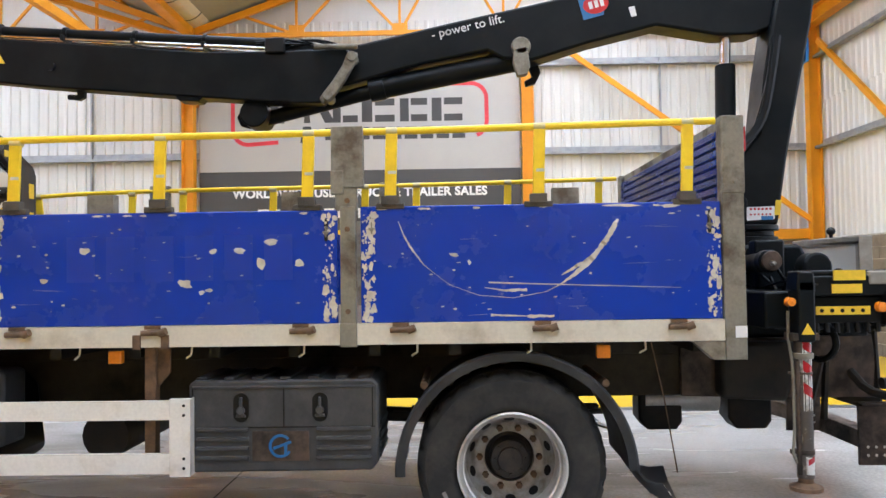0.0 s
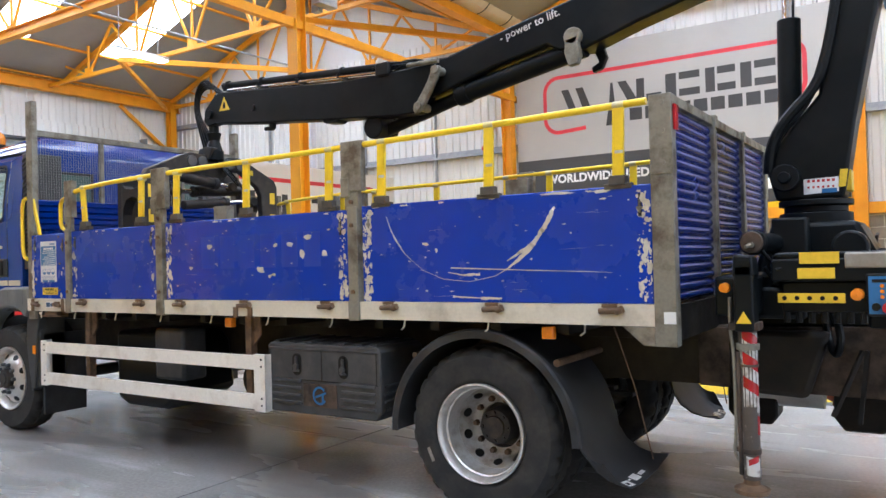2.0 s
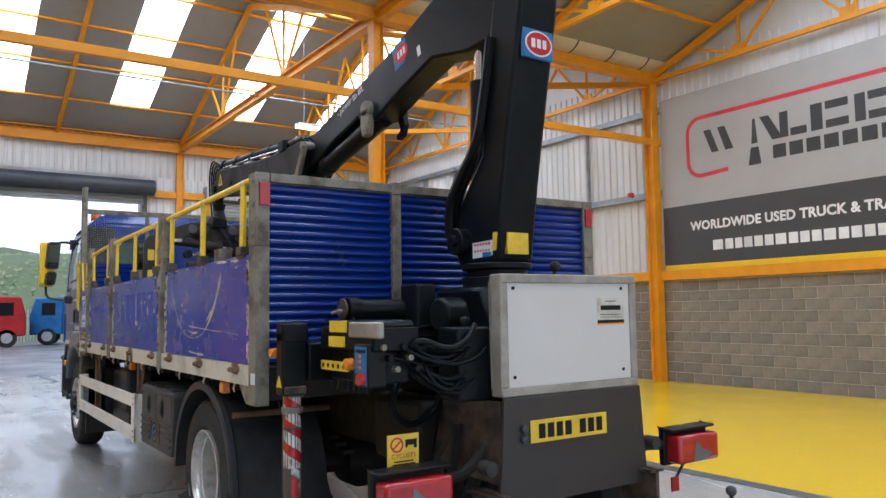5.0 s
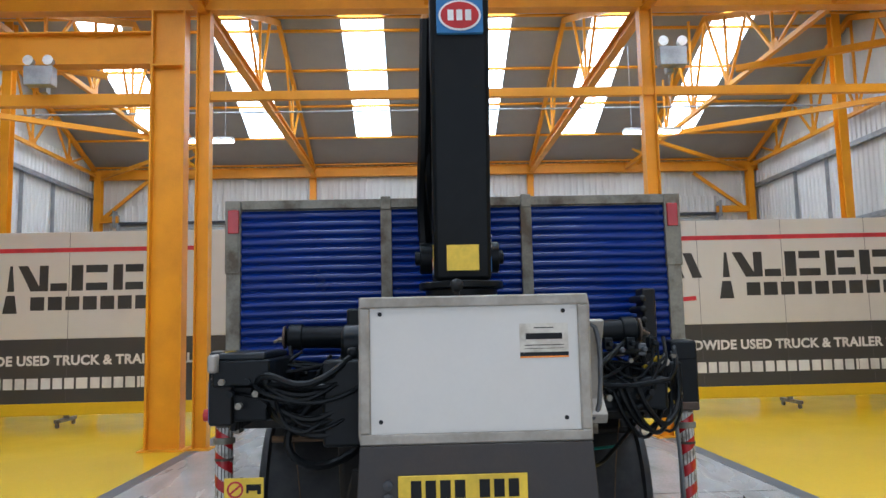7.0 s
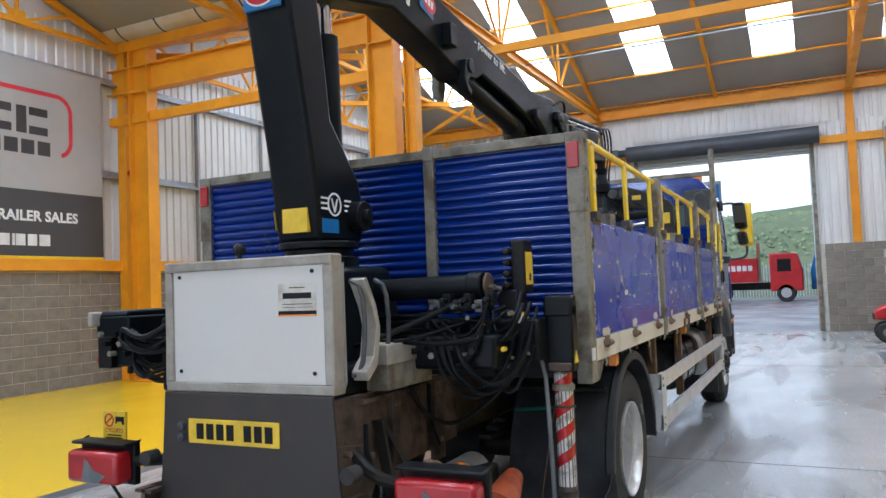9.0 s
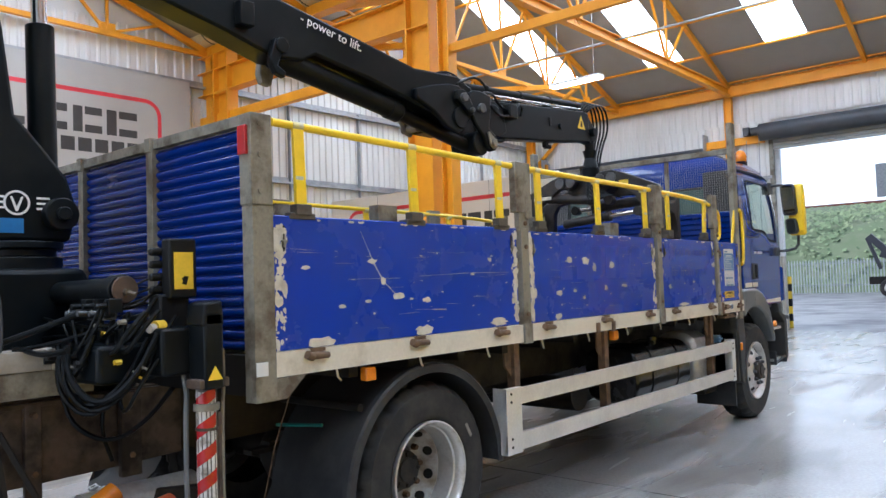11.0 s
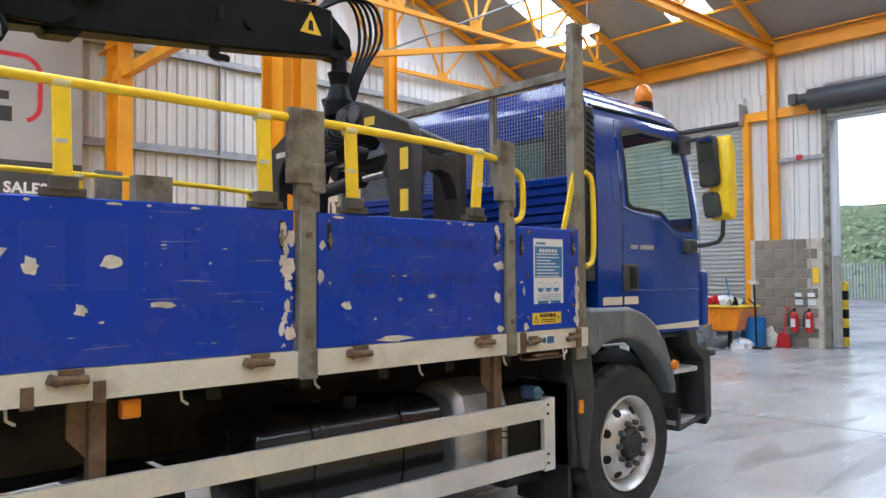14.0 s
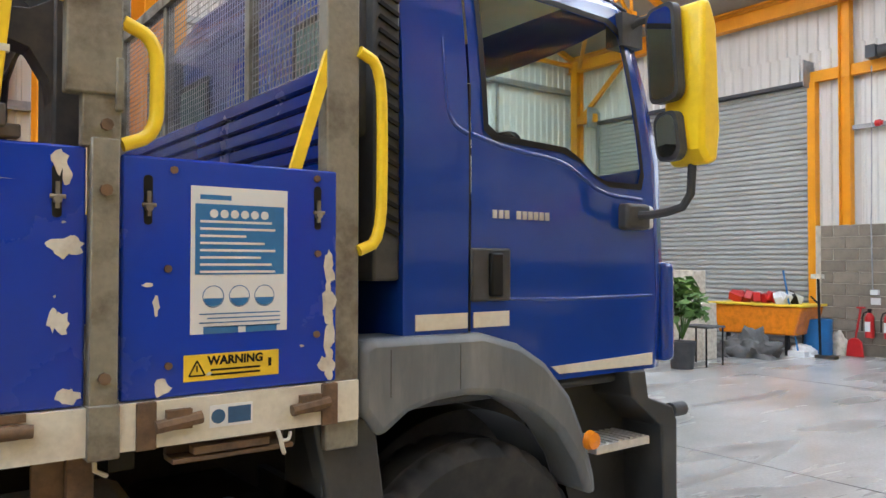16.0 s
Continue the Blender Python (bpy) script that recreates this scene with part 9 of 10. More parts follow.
# banners on the side walls
for tag, wall, s, x0, x1, z0, zb, z1 in (("east", 10.27, -1, -6.77, -0.15, 2.45, 3.68, 6.02), ("west", -9.97, 1, -0.1, -6.45, 2.4, 3.56, 5.86)):
    t = thing("wall_banner", ((x0 + x1) / 2, wall, z0), "large grey and charcoal advertising banner on the wall", "banner", "banners")
    bm = nm()
    box(bm, min(x0, x1), max(x0, x1), min(wall, wall - s * 0.01), max(wall, wall - s * 0.01), zb, z1)
    part("upper_sheet", bm, M_VINYL_WALL, t, "light grey vinyl sheet")
    bm = nm()
    box(bm, min(x0, x1), max(x0, x1), min(wall, wall - s * 0.01), max(wall, wall - s * 0.01), z0, zb)
    part("lower_sheet", bm, M_VINYL_DARK, t, "charcoal vinyl sheet")
    bm = nm()
    box(bm, min(x0, x1), max(x0, x1), min(wall, wall - s * 0.01), max(wall, wall - s * 0.01), z0 - 0.12, z0)
    part("bottom_strip", bm, M_YELLOW_FLOOR, t, "yellow bottom strip")
    d = 1 if x1 > x0 else -1
    ul, ur = x0 + d * 0.7, x1 - d * 0.68
    zl = zb + 0.56
    logo("logo", lambda u, v, k: (ul + d * u, wall + s * (0.001 + k), zl + v), abs(ur - ul), 1.2, t)
    m = Matrix(((d, 0, 0, (x0 + x1) / 2), (0, 0, s, wall + s * 0.002), (0, 1, 0, zb - 0.54), (0, 0, 0, 1)))
    part("lettering", lettering("WORLDWIDE USED TRUCK & TRAILER SALES", 0.25, m, 0.001, bold=0.009, space=1.04), M_PRINT_WHITE, t, "white capital lettering")
    bars(t, lambda u, v, k: ((x0 + x1) / 2 + d * (u - 2.1), wall + s * (0.001 + k), zb - 0.98 + v), 0, 4.2, 0, 0.2, DOT_COM)

# free-standing banner walls on castors
for y0, y1 in ((-9.97, -3.56), (3.52, 10.13)):
    t = thing("banner_stand", (-10.2, (y0 + y1) / 2, 0), "free-standing banner wall in grey and charcoal with a yellow skirt", "banner", "banners")
    bm = nm()
    box(bm, -10.32, -10.2, y0, y1, 1.6, 3.6)
    part("upper_panel", bm, M_VINYL, t, "light grey panel", bevel=0.008)
    bm = nm()
    box(bm, -10.32, -10.2, y0, y1, 0.42, 1.6)
    part("lower_panel", bm, M_VINYL_DARK, t, "charcoal panel")
    bm = nm()
    box(bm, -10.33, -10.19, y0, y1, 0.2, 0.42)
    part("skirt", bm, M_YELLOW_FLOOR, t, "yellow skirt board", bevel=0.008)
    for y in (y0 + 0.1, (y0 + y1) / 2, y1 - 0.1):
        bm = nm()
        box(bm, -10.6, -9.85, y - 0.04, y + 0.04, 0.09, 0.15)
        box(bm, -10.3, -10.22, y - 0.04, y + 0.04, 0.1, 0.3)
        for x in (-10.55, -9.9):
            rod(bm, (x, y - 0.02, 0.045), (x, y + 0.02, 0.045), 0.045, n=14)
        part("castor_foot", bm, M_STEEL, t)
    for k in range(1, 4):
        y = y0 + (y1 - y0) * k / 4
        bm = nm()
        box(bm, -10.2, -10.1985, y - 0.004, y + 0.004, 0.42, 3.6)
        part("panel_seam", bm, M_CLOTH, t)
    ul = y0 + 0.62
    logo("logo", lambda u, v, k: (-10.2 + 0.001 + k, ul + u, 2.06 + v), (y1 - y0) - 1.25, 1.2, t)
    m = Matrix(((0, 0, 1, -10.198), (1, 0, 0, (y0 + y1) / 2), (0, 1, 0, 1.12), (0, 0, 0, 1)))
    part("lettering", lettering("WORLDWIDE USED TRUCK & TRAILER SALES", 0.245, m, 0.001, bold=0.009, space=1.04), M_PRINT_WHITE, t, "white capital lettering")
    bars(t, lambda u, v, k: (-10.2 + 0.001 + k, (y0 + y1) / 2 - 2.05 + u, 0.68 + v), 0, 4.1, 0, 0.2, DOT_COM)

# ---- beside the end wall ----
def extinguisher(x, y):
    t = thing("fire_extinguisher", (x, y, 0.34), "red fire extinguisher hung on the block pier", "extinguisher", "fire extinguishers")
    bm = nm()
    rod(bm, (x, y, 0.34), (x, y, 0.7), 0.075, n=20)
    rod(bm, (x, y, 0.7), (x, y, 0.77), 0.075, 0.03, n=20)
    part("cylinder", bm, M_REDP, t, bevel=0.008)
    bm = nm()
    rod(bm, (x, y, 0.77), (x, y, 0.83), 0.025, n=10)
    box(bm, x - 0.06, x + 0.05, y - 0.012, y + 0.012, 0.81, 0.84)
    tube(bm, [(x, y, 0.8), (x + 0.07, y - 0.09, 0.76), (x + 0.06, y - 0.1, 0.45)], 0.012, 6, 1)
    part("valve", bm, M_INK, t)
    bm = nm()
    box(bm, x + 0.079, x + 0.082, y - 0.045, y + 0.045, 0.45, 0.62)
    part("label", bm, M_WHITE, t)
    return t


extinguisher(-18.68, -2.95)
extinguisher(-18.68, -2.64)
for y in (-2.89, -2.62):
    bm = nm()
    box(bm, -18.79, -18.775, y - 0.08, y + 0.08, 0.91, 1.03)
    solid("safety_sign", bm, M_WHITE, "small white safety sign on the block pier", "sign", "signs on the pier")
    bm = nm()
    box(bm, -18.79, -18.72, y - 0.07, y + 0.07, 1.08, 1.17)
    solid("wall_socket", bm, M_WHITE, "small grey switch box on the block pier", "switch", "switches on the pier", bevel=0.01)
bm = nm()
box(bm, -18.79, -18.76, -2.6, -2.46, 1.37, 1.7)
solid("yellow_notice", bm, M_PLATE, "yellow notice on the block pier", "notice", bevel=0.01)
# shovel
t = thing("snow_shovel", (-18.55, -3.16, 0), "red plastic shovel leaning on the block pier", "shovel")
bm = nm()
prism(bm, [(-3.31, 0.0), (-3.01, 0.0), (-3.04, 0.26), (-3.1, 0.32), (-3.22, 0.32), (-3.28, 0.26)], "x", -18.62, -18.58)
part("blade", bm, M_REDP, t, bevel=0.01)
bm = nm()
rod(bm, (-18.6, -3.16, 0.28), (-18.74, -3.12, 0.84), 0.018, n=10)
rod(bm, (-18.74, -3.19, 0.85), (-18.74, -3.05, 0.85), 0.018, n=10)
part("shaft", bm, M_REDP, t)
# blue drum
t = thing("plastic_drum", (-18.35, -3.68, 0), "blue plastic drum beside the roller shutter", "drum")
bm = nm()
rod(bm, (-18.35, -3.68, 0), (-18.35, -3.68, 0.64), 0.23, n=28)
part("body", bm, M_BLUEPL, t, bevel=0.03)
for z in (0.2, 0.42, 0.6):
    bm = nm()
    rod(bm, (-18.35, -3.68, z), (-18.35, -3.68, z + 0.03), 0.238, n=28)
    part("hoop", bm, M_BLUEPL, t)
# upright stand and broom
t = thing("floor_squeegee", (-17.93, -3.43, 0), "black upright stand with a pale wooden head", "stand")
bm = nm()
rod(bm, (-17.93, -3.43, 0.03), (-17.93, -3.46, 1.36), 0.022, n=10)
rod(bm, (-17.93, -3.43, 0.9), (-17.95, -3.6, 1.05), 0.016, n=8)
part("shaft", bm, M_INK, t)
bm = nm()
box(bm, -18.0, -17.86, -3.5, -3.15, 0, 0.05)
part("base", bm, M_RUBBER, t)
bm = nm()
box(bm, -17.99, -17.87, -3.56, -3.38, 1.36, 1.44)
part("head", bm, M_CHIP, t)
t = thing("broom", (-17.8, -3.75, 0), "long blue-handled broom leaning on the spreader", "broom")
bm = nm()
rod(bm, (-17.8, -3.75, 0.05), (-17.93, -4.09, 1.5), 0.016, n=10)
part("shaft", bm, M_BLUEPL, t)
bm = nm()
box(bm, -17.88, -17.72, -3.9, -3.6, 0, 0.1)
part("head", bm, M_WHITE, t)
# bags
def heap(name, x, y, rx, ry, h, mat, label, category, seed, rough=0.25):
    rg = random.Random(seed)
    bm = nm()
    bmesh.ops.create_icosphere(bm, subdivisions=4, radius=1)
    off = Vector((rg.uniform(0, 50), rg.uniform(0, 50), 0))
    for v in bm.verts:
        d = 1 + rough * noise.noise(v.co * 2.2 + off) + rough * 0.5 * noise.noise(v.co * 6 + off)
        v.co = Vector((x + v.co.x * rx * d, y + v.co.y * ry * d, max(0.0, v.co.z * h * d) + (0.0 if v.co.z > 0 else 0.0)))
    return solid(name, bm, mat, label, category, sharp=60)


heap("white_sack", -18.68, -3.47, 0.12, 0.17, 0.42, M_CHIP, "crumpled beige sack against the pier", "sack", 2)
heap("white_sack", -18.05, -3.8, 0.2, 0.24, 0.2, M_WHITE, "crumpled white plastic sack on the floor", "sack", 5)
heap("tarpaulin", -17.15, -4.25, 0.32, 0.5, 0.42, M_CLOTH, "crumpled dark grey tarpaulin on the floor", "tarpaulin", 9, 0.5)
heap("tarpaulin", -16.75, -4.75, 0.2, 0.3, 0.25, M_CLOTH, "crumpled dark grey tarpaulin on the floor", "tarpaulin", 12, 0.5)
# salt spreader hopper
t = thing("salt_spreader", (-18.1, -4.5, 0), "orange salt spreader hopper filled with red tools", "spreader")
bm = nm()
prism(bm, [(-5.42, 0.86), (-3.64, 0.86), (-3.78, 0.36), (-5.25, 0.33)], "x", -18.5, -17.72)
part("hopper", bm, M_AMBER, t, "orange hopper", bevel=0.03)
bm = nm()
box(bm, -18.54, -17.68, -5.46, -3.6, 0.86, 0.9)
part("rim", bm, M_PLATE, t, "yellow rim", bevel=0.01)
for x in (-18.4, -17.8):
    for y in (-5.1, -3.95):
        bm = nm()
        box(bm, x - 0.03, x + 0.03, y - 0.03, y + 0.03, 0, 0.36)
        part("leg", bm, M_INK, t)
rg = random.Random(4)
for i in range(16):
    bm = nm()
    x, y = rg.uniform(-18.3, -17.8), rg.uniform(-5.2, -3.9)
    a = Matrix.Translation((x, y, 0.98)) @ Euler((rg.uniform(-0.5, 0.5), rg.uniform(-0.5, 0.5), rg.uniform(0, 3))).to_matrix().to_4x4()
    box(bm, -0.14, 0.14, -0.07, 0.07, -0.07, 0.1, a)
    part("tool", bm, (M_REDP, M_INK, M_REDP, M_WHITE)[i % 4], t, bevel=0.015)
# plant, table and cartons
t = thing("potted_plant", (-14.9, -4.05, 0), "large leafy green plant in a dark tub", "plant")
bm = nm()
rod(bm, (-14.9, -4.05, 0), (-14.9, -4.05, 0.42), 0.17, 0.21, n=22)
part("tub", bm, M_PLASTIC, t)
bm = nm()
rg = random.Random(8)
for i in range(240):
    a, b = rg.uniform(0, 6.28), rg.uniform(-0.2, 1.4)
    r = rg.uniform(0.1, 0.38)
    p = Vector((-14.9 + r * math.cos(a) * math.cos(b), -4.05 + r * math.sin(a) * math.cos(b), 0.85 + 1.5 * r * math.sin(b)))
    q = Euler((rg.uniform(-0.9, 0.9), rg.uniform(-0.9, 0.9), rg.uniform(0, 6.28))).to_matrix()
    vs = [bm.verts.new(p + q @ Vector(c)) for c in ((0, -0.1, 0), (0.055, 0, 0.015), (0, 0.13, -0.01), (-0.055, 0, 0.015))]
    bm.faces.new(vs)
for i in range(12):
    a = rg.uniform(0, 6.28)
    tube(bm, [(-14.9, -4.05, 0.45), (-14.9 + 0.1 * math.cos(a), -4.05 + 0.1 * math.sin(a), 0.7), (-14.9 + 0.25 * math.cos(a), -4.05 + 0.25 * math.sin(a), 1.0 + rg.uniform(0, 0.35))], 0.012, 5, 1)
part("foliage", bm, M_LEAF, t, "broad green leaves")
t = thing("side_table", (-15.5, -4.1, 0), "small table with thin black legs", "table")
bm = nm()
box(bm, -15.75, -15.25, -4.4, -3.85, 0.6, 0.63)
part("tabletop", bm, M_CLOTH, t)
for x in (-15.72, -15.28):
    for y in (-4.37, -3.88):
        bm = nm()
        rod(bm, (x, y, 0), (x, y, 0.6), 0.015, n=8)
        part("leg", bm, M_INK, t)
for x, y, h in ((-16.2, -4.65, 0.95), (-16.7, -5.2, 1.5)):
    bm = nm()
    box(bm, x - 0.2, x + 0.2, y - 0.22, y + 0.22, 0, h)
    solid("carton", bm, M_CHIP, "pale cardboard carton standing on end", "carton", "cartons", bevel=0.01)
# red quad buggy at the far shutter
t = thing("red_buggy", (-15.3, 4.1, 0), "small red ride-on buggy by the roller shutter", "buggy")
bm = nm()
prism(bm, [(3.36, 0.5), (3.36, 0.68), (3.5, 0.78), (4.0, 0.86), (4.5, 0.84), (4.8, 0.7), (4.8, 0.45), (4.4, 0.36), (3.95, 0.36), (3.85, 0.48)], "x", -15.75, -15.2)
part("body", bm, M_REDP, t, "red bodywork", bevel=0.05)
bm = nm()
prism(bm, [(3.34, 0.5), (3.34, 0.62), (3.42, 0.66), (3.44, 0.5)], "x", -15.7, -15.25)
part("grille", bm, M_INK, t, bevel=0.01)
bm = nm()
tube(bm, [(-15.4, 4.0, 0.84), (-15.4, 4.12, 1.2), (-15.4, 4.25, 1.25)], 0.02, 6)
part("handle", bm, M_INK, t)
for x in (-15.2, -15.75):
    for y in (3.58, 4.6):
        bm = nm()
        rod(bm, (x - 0.08, y, 0.22), (x + 0.08, y, 0.22), 0.22, n=24)
        w = part("wheel", bm, M_RUBBER, t, bevel=0.04)
        bm = nm()
        rod(bm, (x - 0.085, y, 0.22), (x + 0.085, y, 0.22), 0.09, n=16)
        part("rim", bm, M_STEEL, w)
bm = nm()
rod(bm, (-12.0, 3.66, 0), (-12.0, 3.66, 2.1), 0.09, n=18)
solid("wrapped_roll", bm, M_WHITE, "tall white plastic-wrapped roll", "roll", bevel=0.03)
bm = nm()
box(bm, -18.94, -18.87, -3.55, -2.35, 4.02, 4.1)
setting("trim_end_rail", bm, M_GALV, "grey steel rail on the end wall")
# red alarm sounders on the rails
for x, y in ((-7.6, 10.25), (-7.0, -9.85), (-18.87, -2.9)):
    bm = nm()
    rod(bm, (x, y, 4.08), (x, y - 0.08 * (1 if y > 0 else -1), 4.08), 0.06, n=16)
    rod(bm, (x, y - 0.08 * (1 if y > 0 else -1), 4.08), (x, y - 0.12 * (1 if y > 0 else -1), 4.08), 0.04, n=16)
    solid("alarm_sounder", bm, M_REDP, "small red alarm sounder on the wall rail", "alarm", "alarm sounders")

# ---- outside the open door ----
bm = nm()
box(bm, -400, 400, -250, 250, -0.35, -0.02)
setting("ground", bm, M_ASPHALT, "wet pale concrete yard that runs to the horizon")
bm = nm()
n = 60
grid = []
for j in range(8):
    row = []
    for i in range(n + 1):
        y = -90 + 180 * i / n
        x = -53 - j * 4.5
        z = -0.05 + 7.2 * (1 - math.exp(-j * 0.62)) * (1 + 0.3 * noise.noise(Vector((y * 0.08, j * 0.9, 0)))) + 0.8 * noise.noise(Vector((y * 0.4, j, 3)))*(j > 0)
        row.append(bm.verts.new((x, y, z)))
    grid.append(row)
for a, b in zip(grid, grid[1:]):
    for i in range(n):
        bm.faces.new([a[i], a[i + 1], b[i + 1], b[i]])
solid("grassy_bank", bm, M_SCRUB, "overgrown green bank behind the yard", "bank", kind="stuff", sharp=80)
bm = nm()
rg = random.Random(21)
for i in range(22000):
    y = rg.uniform(-60, 40)
    d = rg.uniform(0, 30)
    zg = 7.2 * (1 - math.exp(-d / 4.5 * 0.62))
    p = Vector((-53.3 - d, y, zg + rg.uniform(-0.1, 0.5)))
    r = rg.uniform(0.06, 0.2)
    q = Euler((rg.uniform(-0.5, 0.5), rg.uniform(0.1, 1.0), rg.uniform(-0.6, 0.6))).to_matrix()
    vs = [bm.verts.new(p + q @ (Vector(c) * r)) for c in ((-1, -0.6, 0), (0.3, -1, 0.2), (1, 0.3, -0.1), (0.2, 1, 0.3), (-0.8, 0.6, 0))]
    bm.faces.new(vs)
solid("scrub", bm, M_BUSH, "leafy scrub and brambles on the bank", "scrub", kind="stuff")
t = thing("palisade_fence", (-51.5, 0, 0), "grey steel palisade fence along the yard", "fence", kind="")
bm = nm()
for z in (0.5, 1.9):
    box(bm, -51.53, -51.47, -60, 40, z, z + 0.06)
part("rail", bm, M_GALV, t)
bm = nm()
for i in range(560):
    y = -60 + i * 0.18
    prism(bm, [(y, -0.03), (y + 0.07, -0.03), (y + 0.07, 2.05), (y + 0.035, 2.2), (y, 2.05)], "x", -51.47, -51.45)
tagged(part("pale", bm, M_PALE, t), kind="stuff")
bm = nm()
box(bm, -95, -92, -60, -8, 5.5, 8.9)
solid("brick_wall", bm, M_BRICK, "long red brick wall on top of the bank", "wall")
# brick jamb and striped bollards
bm = nm()
z = 0
for y0, y1, sgn in ((DOOR[0] - 0.1, DOOR[0] + 0.085, 1), (DOOR[1] - 0.085, DOOR[1] + 0.1, -1)):
    box(bm, XE - 0.45, XE - 0.26, y0, y1, 0, 1.95)
jamb = setting("wall_door_jamb", bm, M_MORTAR, "brick jamb outside the open door")
bm = nm()
for y0, y1 in ((DOOR[0] - 0.1, DOOR[0] + 0.085), (DOOR[1] - 0.085, DOOR[1] + 0.1)):
    box(bm, XE - 0.45, XE - 0.26, y0, y1, 1.95, 4.9)
setting("wall_door_lining", bm, M_WHITE, "pale lining of the door opening")


def bollard(x, y):
    t = thing("bollard", (x, y, 0), "black and yellow striped bollard outside the door", "bollard", "bollards")
    for k in range(7):
        bm = nm()
        rod(bm, (x, y, k * 0.2), (x, y, k * 0.2 + 0.2), 0.095, n=20)
        part("band", bm, M_INK if k % 2 else M_PLATE, t)


bollard(-19.8, -2.36)
bollard(-19.8, 2.36)


def lorry(at, turn, colour, label, crane=True, long=7.0):
    """A parked lorry seen far off: cab, flat body, wheels, small crane."""
    t = thing("parked_lorry", (0, 0, 0), label, "truck", "parked lorries")
    bm = nm()
    prism(bm, [(0, 0.6), (0, 1.7), (0.25, 2.7), (1.7, 2.75), (1.7, 0.6)], "y", -1.2, 1.2)
    cabp = part("cab", bm, colour, t, bevel=0.08)
    bm = nm()
    box(bm, 0.6, 1.3, 1.2, 1.21, 1.7, 2.4)
    box(bm, 0.6, 1.3, -1.21, -1.2, 1.7, 2.4)
    part("window", bm, M_INK, cabp)
    bm = nm()
    back = long + (0.9 if crane else 2.3)
    box(bm, 2.3, back, -1.25, 1.25, 1.15, 1.3)
    box(bm, 2.3, 2.34, -1.25, 1.25, 1.3, 3.4)
    for y in (-1.25, 1.21):
        box(bm, 2.3, back, y, y + 0.04, 1.3, 2.5)
    part("body", bm, colour, t)
    bm = nm()
    box(bm, 0.3, 2.2 + long, -0.45, 0.45, 0.7, 1.1)
    part("chassis", bm, M_BLACK, t)
    for x in (0.9, long - 0.2, long + 1.1):
        for y in (-1.05, 1.05):
            bm = nm()
            rod(bm, (x, y - 0.15, 0.5), (x, y + 0.15, 0.5), 0.5, n=22)
            w = part("wheel", bm, M_RUBBER, t, bevel=0.04)
            bm = nm()
            rod(bm, (x, y - 0.16, 0.5), (x, y + 0.16, 0.5), 0.28, n=18)
            part("rim", bm, M_RIM, w)
    bm = nm()
    for y in (-1.26, 1.25):
        for i in range(8):
            box(bm, 2.6 + i * 0.3, 2.82 + i * 0.3, y, y + 0.01, 1.8, 2.1)
    part("text_bar", bm, M_PRINT_WHITE, t)
    if crane:
        bm = nm()
        bar(bm, (long + 0.9, 0, 1.2), (long + 1.0, 0, 2.4), 0.4, 0.35, (0, 1, 0))
        bar(bm, (long + 2.2, 0, 3.3), (long + 0.7, 0, 1.7), 0.28, 0.35)
        bar(bm, (long + 2.3, 0, 3.2), (long + 1.7, 0, 1.5), 0.16, 0.18)
        bar(bm, (long + 0.7, 0, 1.9), (long + 1.7, 0, 2.3), 0.22, 0.3)
        part("crane", bm, M_DARKBOX, t)
    t.matrix_basis = Matrix.Translation(at) @ Matrix.Rotation(radians(turn), 4, "Z")
    return t


lorry((-44, 1.6, -0.02), -90, M_REDP, "red parked flatbed lorry with a small grey crane", True, 4.6)
lorry((-52 + 6, 2.2, -0.02), 78, M_BLUEPL, "blue parked lorry in the yard", False)
bm = nm()
box(bm, -320, -318, -260, 260, -1, 170)
setting("backdrop", bm, M_CLOUD, "pale overcast sky far behind the yard")
t = thing("billboard", (-88, -10, 0), "raised billboard sign behind the yard", "billboard")
bm = nm()
box(bm, -88, -87.6, -13, -7, 8.9, 12.4)
part("panel", bm, M_GALV, t)
bm = nm()
box(bm, -87.6, -87.5, -10.2, -7.2, 9.6, 12)
part("poster", bm, M_INKBLUE, t)
bm = nm()
for y in (-12, -8):
    rod(bm, (-88, y, 0), (-88, y, 9), 0.25, n=12)
part("post", bm, M_GALV, t)

# ---- block walls, laid block by block ----
BW, BH, BJ = 0.44, 0.2, 0.01


def block_mesh(w, deep):
    bm = nm()
    box(bm, -w / 2, w / 2, -deep / 2, deep / 2, 0, BH)
    bmesh.ops.bevel(bm, geom=list(bm.edges), offset=0.004, segments=1, affect="EDGES")
    return mesh_from("block", bm, M_BLOCK)


FULL, HALF = block_mesh(BW, 0.1), block_mesh(BW / 2 - BJ / 2, 0.1)


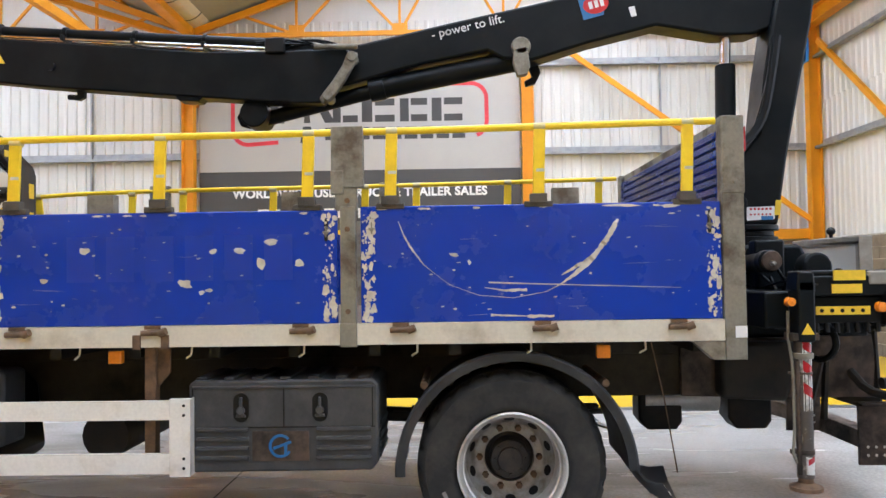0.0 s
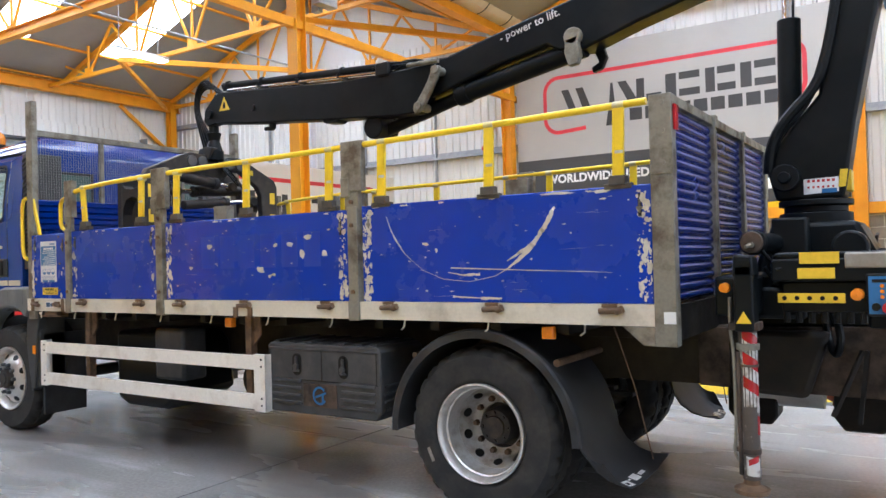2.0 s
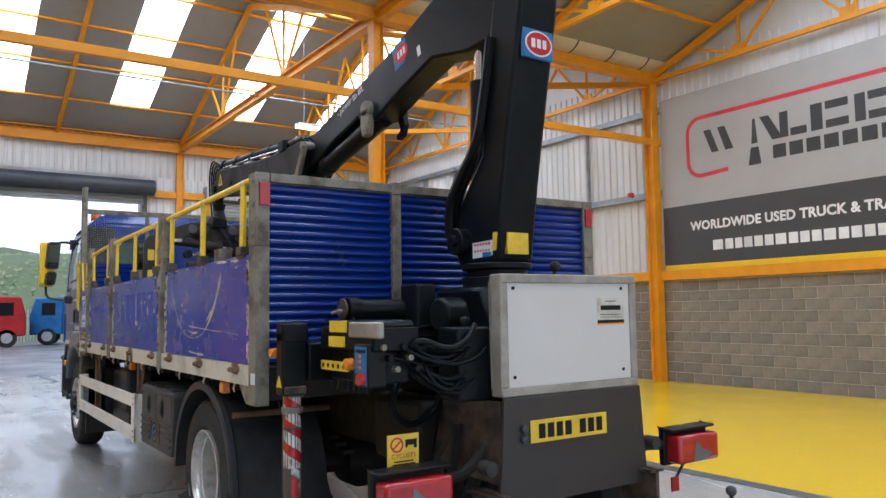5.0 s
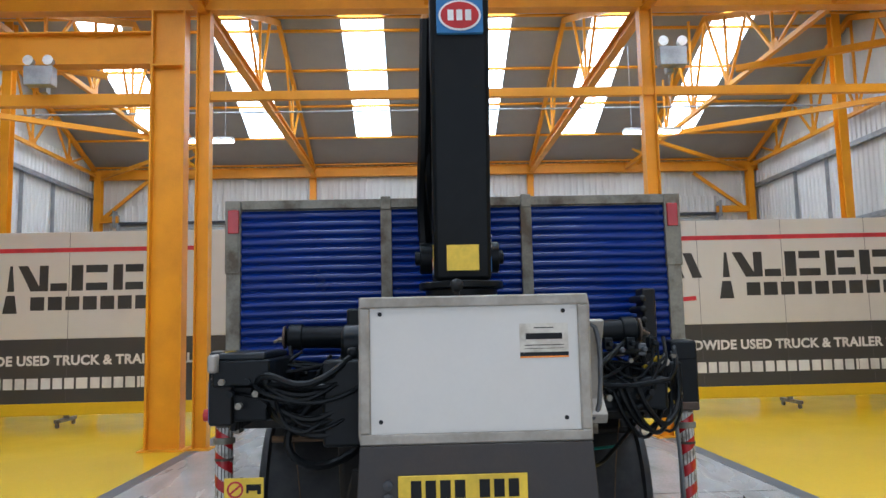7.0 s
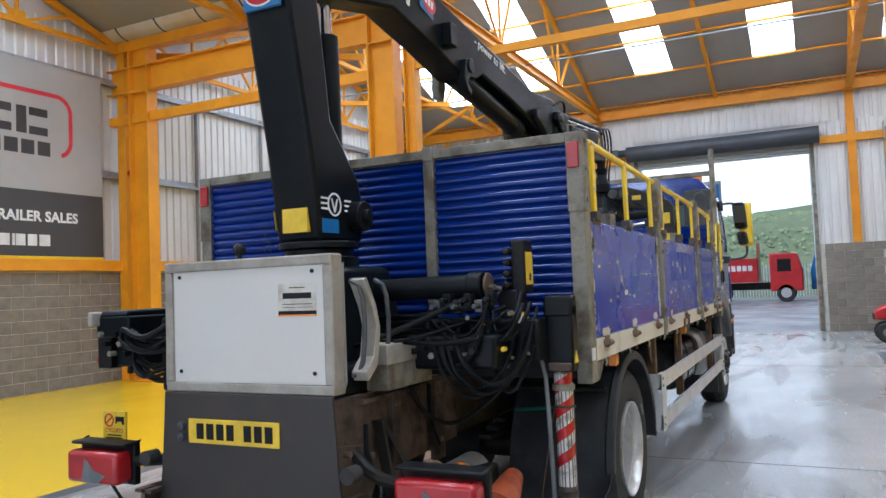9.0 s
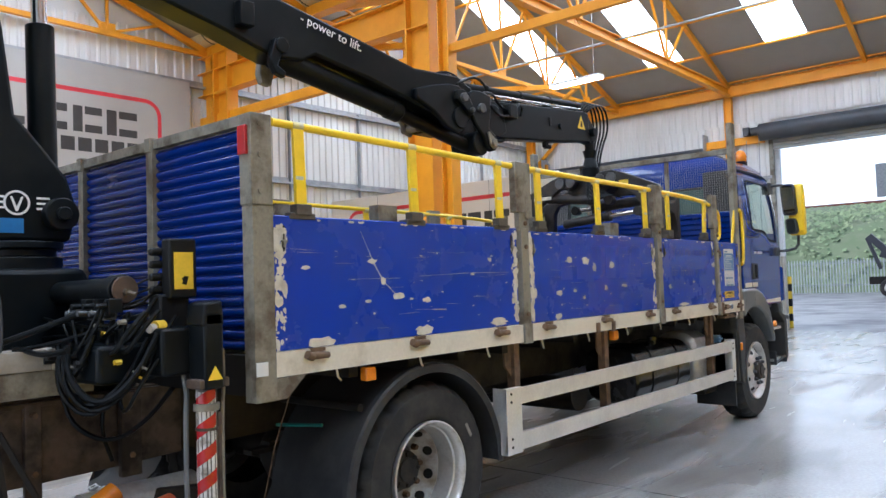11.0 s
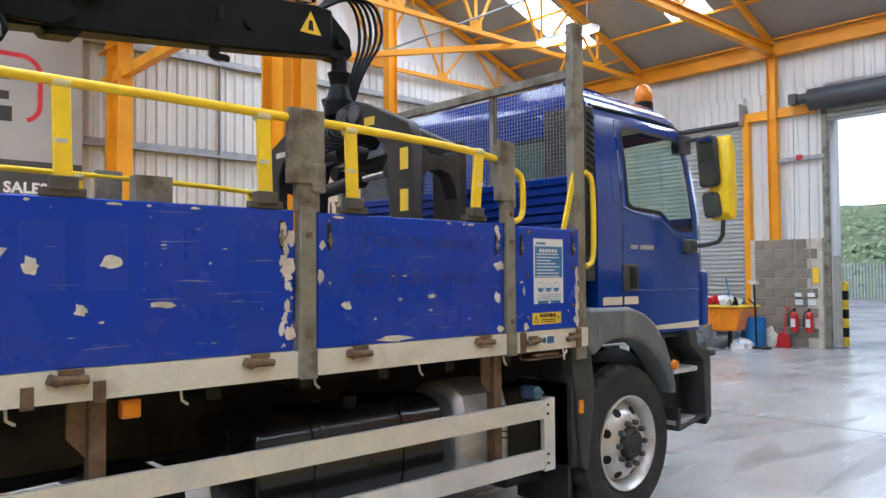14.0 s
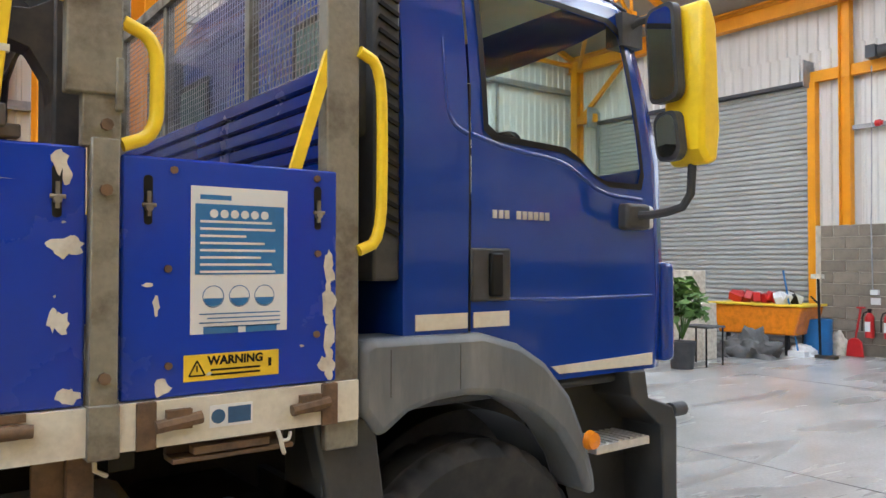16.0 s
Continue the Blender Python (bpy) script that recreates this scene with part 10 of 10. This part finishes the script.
def lay(parent, a, b, base, rows, place, keep):
    """Courses of blocks from a to b; keep(s): True for pieces of their own, the rest go into one mesh."""
    rest = bmesh.new()
    for r in range(rows):
        s = a + (BW / 4 if r % 2 == 0 else BW / 2)
        first = True
        while s < b:
            me = HALF if (first and r % 2 == 0) else FULL
            m = place(s, base + r * (BH + BJ))
            if keep(s):
                ob = new("block", me)
                ob.parent = parent
                ob.matrix_basis = m
            else:
                k = len(rest.verts)
                rest.from_mesh(me)
                rest.verts.ensure_lookup_table()
                bmesh.ops.transform(rest, matrix=m, verts=rest.verts[k:])
            s += (BW * 0.75 + BJ if first and r % 2 == 0 else BW + BJ)
            first = False
    if rest.verts:
        ob = new("blocks", mesh_from("blocks", rest, M_BLOCK))
        ob.parent = parent
        tagged(ob, kind="stuff")
    else:
        rest.free()


for tag, face, s in (("east", 10.3, 1), ("west", -10.0, -1)):
    bm = nm()
    box(bm, XE, XB, min(face + s * 0.006, face + s * 0.14), max(face + s * 0.006, face + s * 0.14), 0, 2.13)
    w = setting("wall_blocks_" + tag, bm, M_MORTAR, "grey concrete block wall along the side")
    lay(w, XE, XB, 0.01, 10, lambda q, z: Matrix.Translation((q, face + s * 0.05, z)), (lambda q: -10.3 < q < 3.0) if s > 0 else (lambda q: -10.4 < q < -6.9))
for tag, a, b in (("west", YL, -BACK), ("east", BACK, YR)):
    bm = nm()
    box(bm, XB - 0.14, XB + 0.04, a, b, 0, 2.13)
    w = setting("wall_blocks_back_" + tag, bm, M_MORTAR, "grey concrete block wall beside the back door")
    lay(w, a, b - 0.2, 0.01, 10, lambda q, z: Matrix.Translation((XB - 0.1, q + 0.1, z)) @ Matrix.Rotation(radians(90), 4, "Z"), lambda q: False)
for i, (a, b) in enumerate(((-3.94, -2.4), (2.42, 4.06))):
    bm = nm()
    box(bm, XE - 0.04, XE + 0.2, a, b, 0, 2.32)
    w = setting("wall_pier_%d" % (i + 1), bm, M_MORTAR, "grey concrete block pier beside the open door")
    lay(w, a, b - 0.2, 0.01, 11, lambda q, z: Matrix.Translation((XE + 0.16, q + 0.1, z)) @ Matrix.Rotation(radians(90), 4, "Z"), lambda q: True)
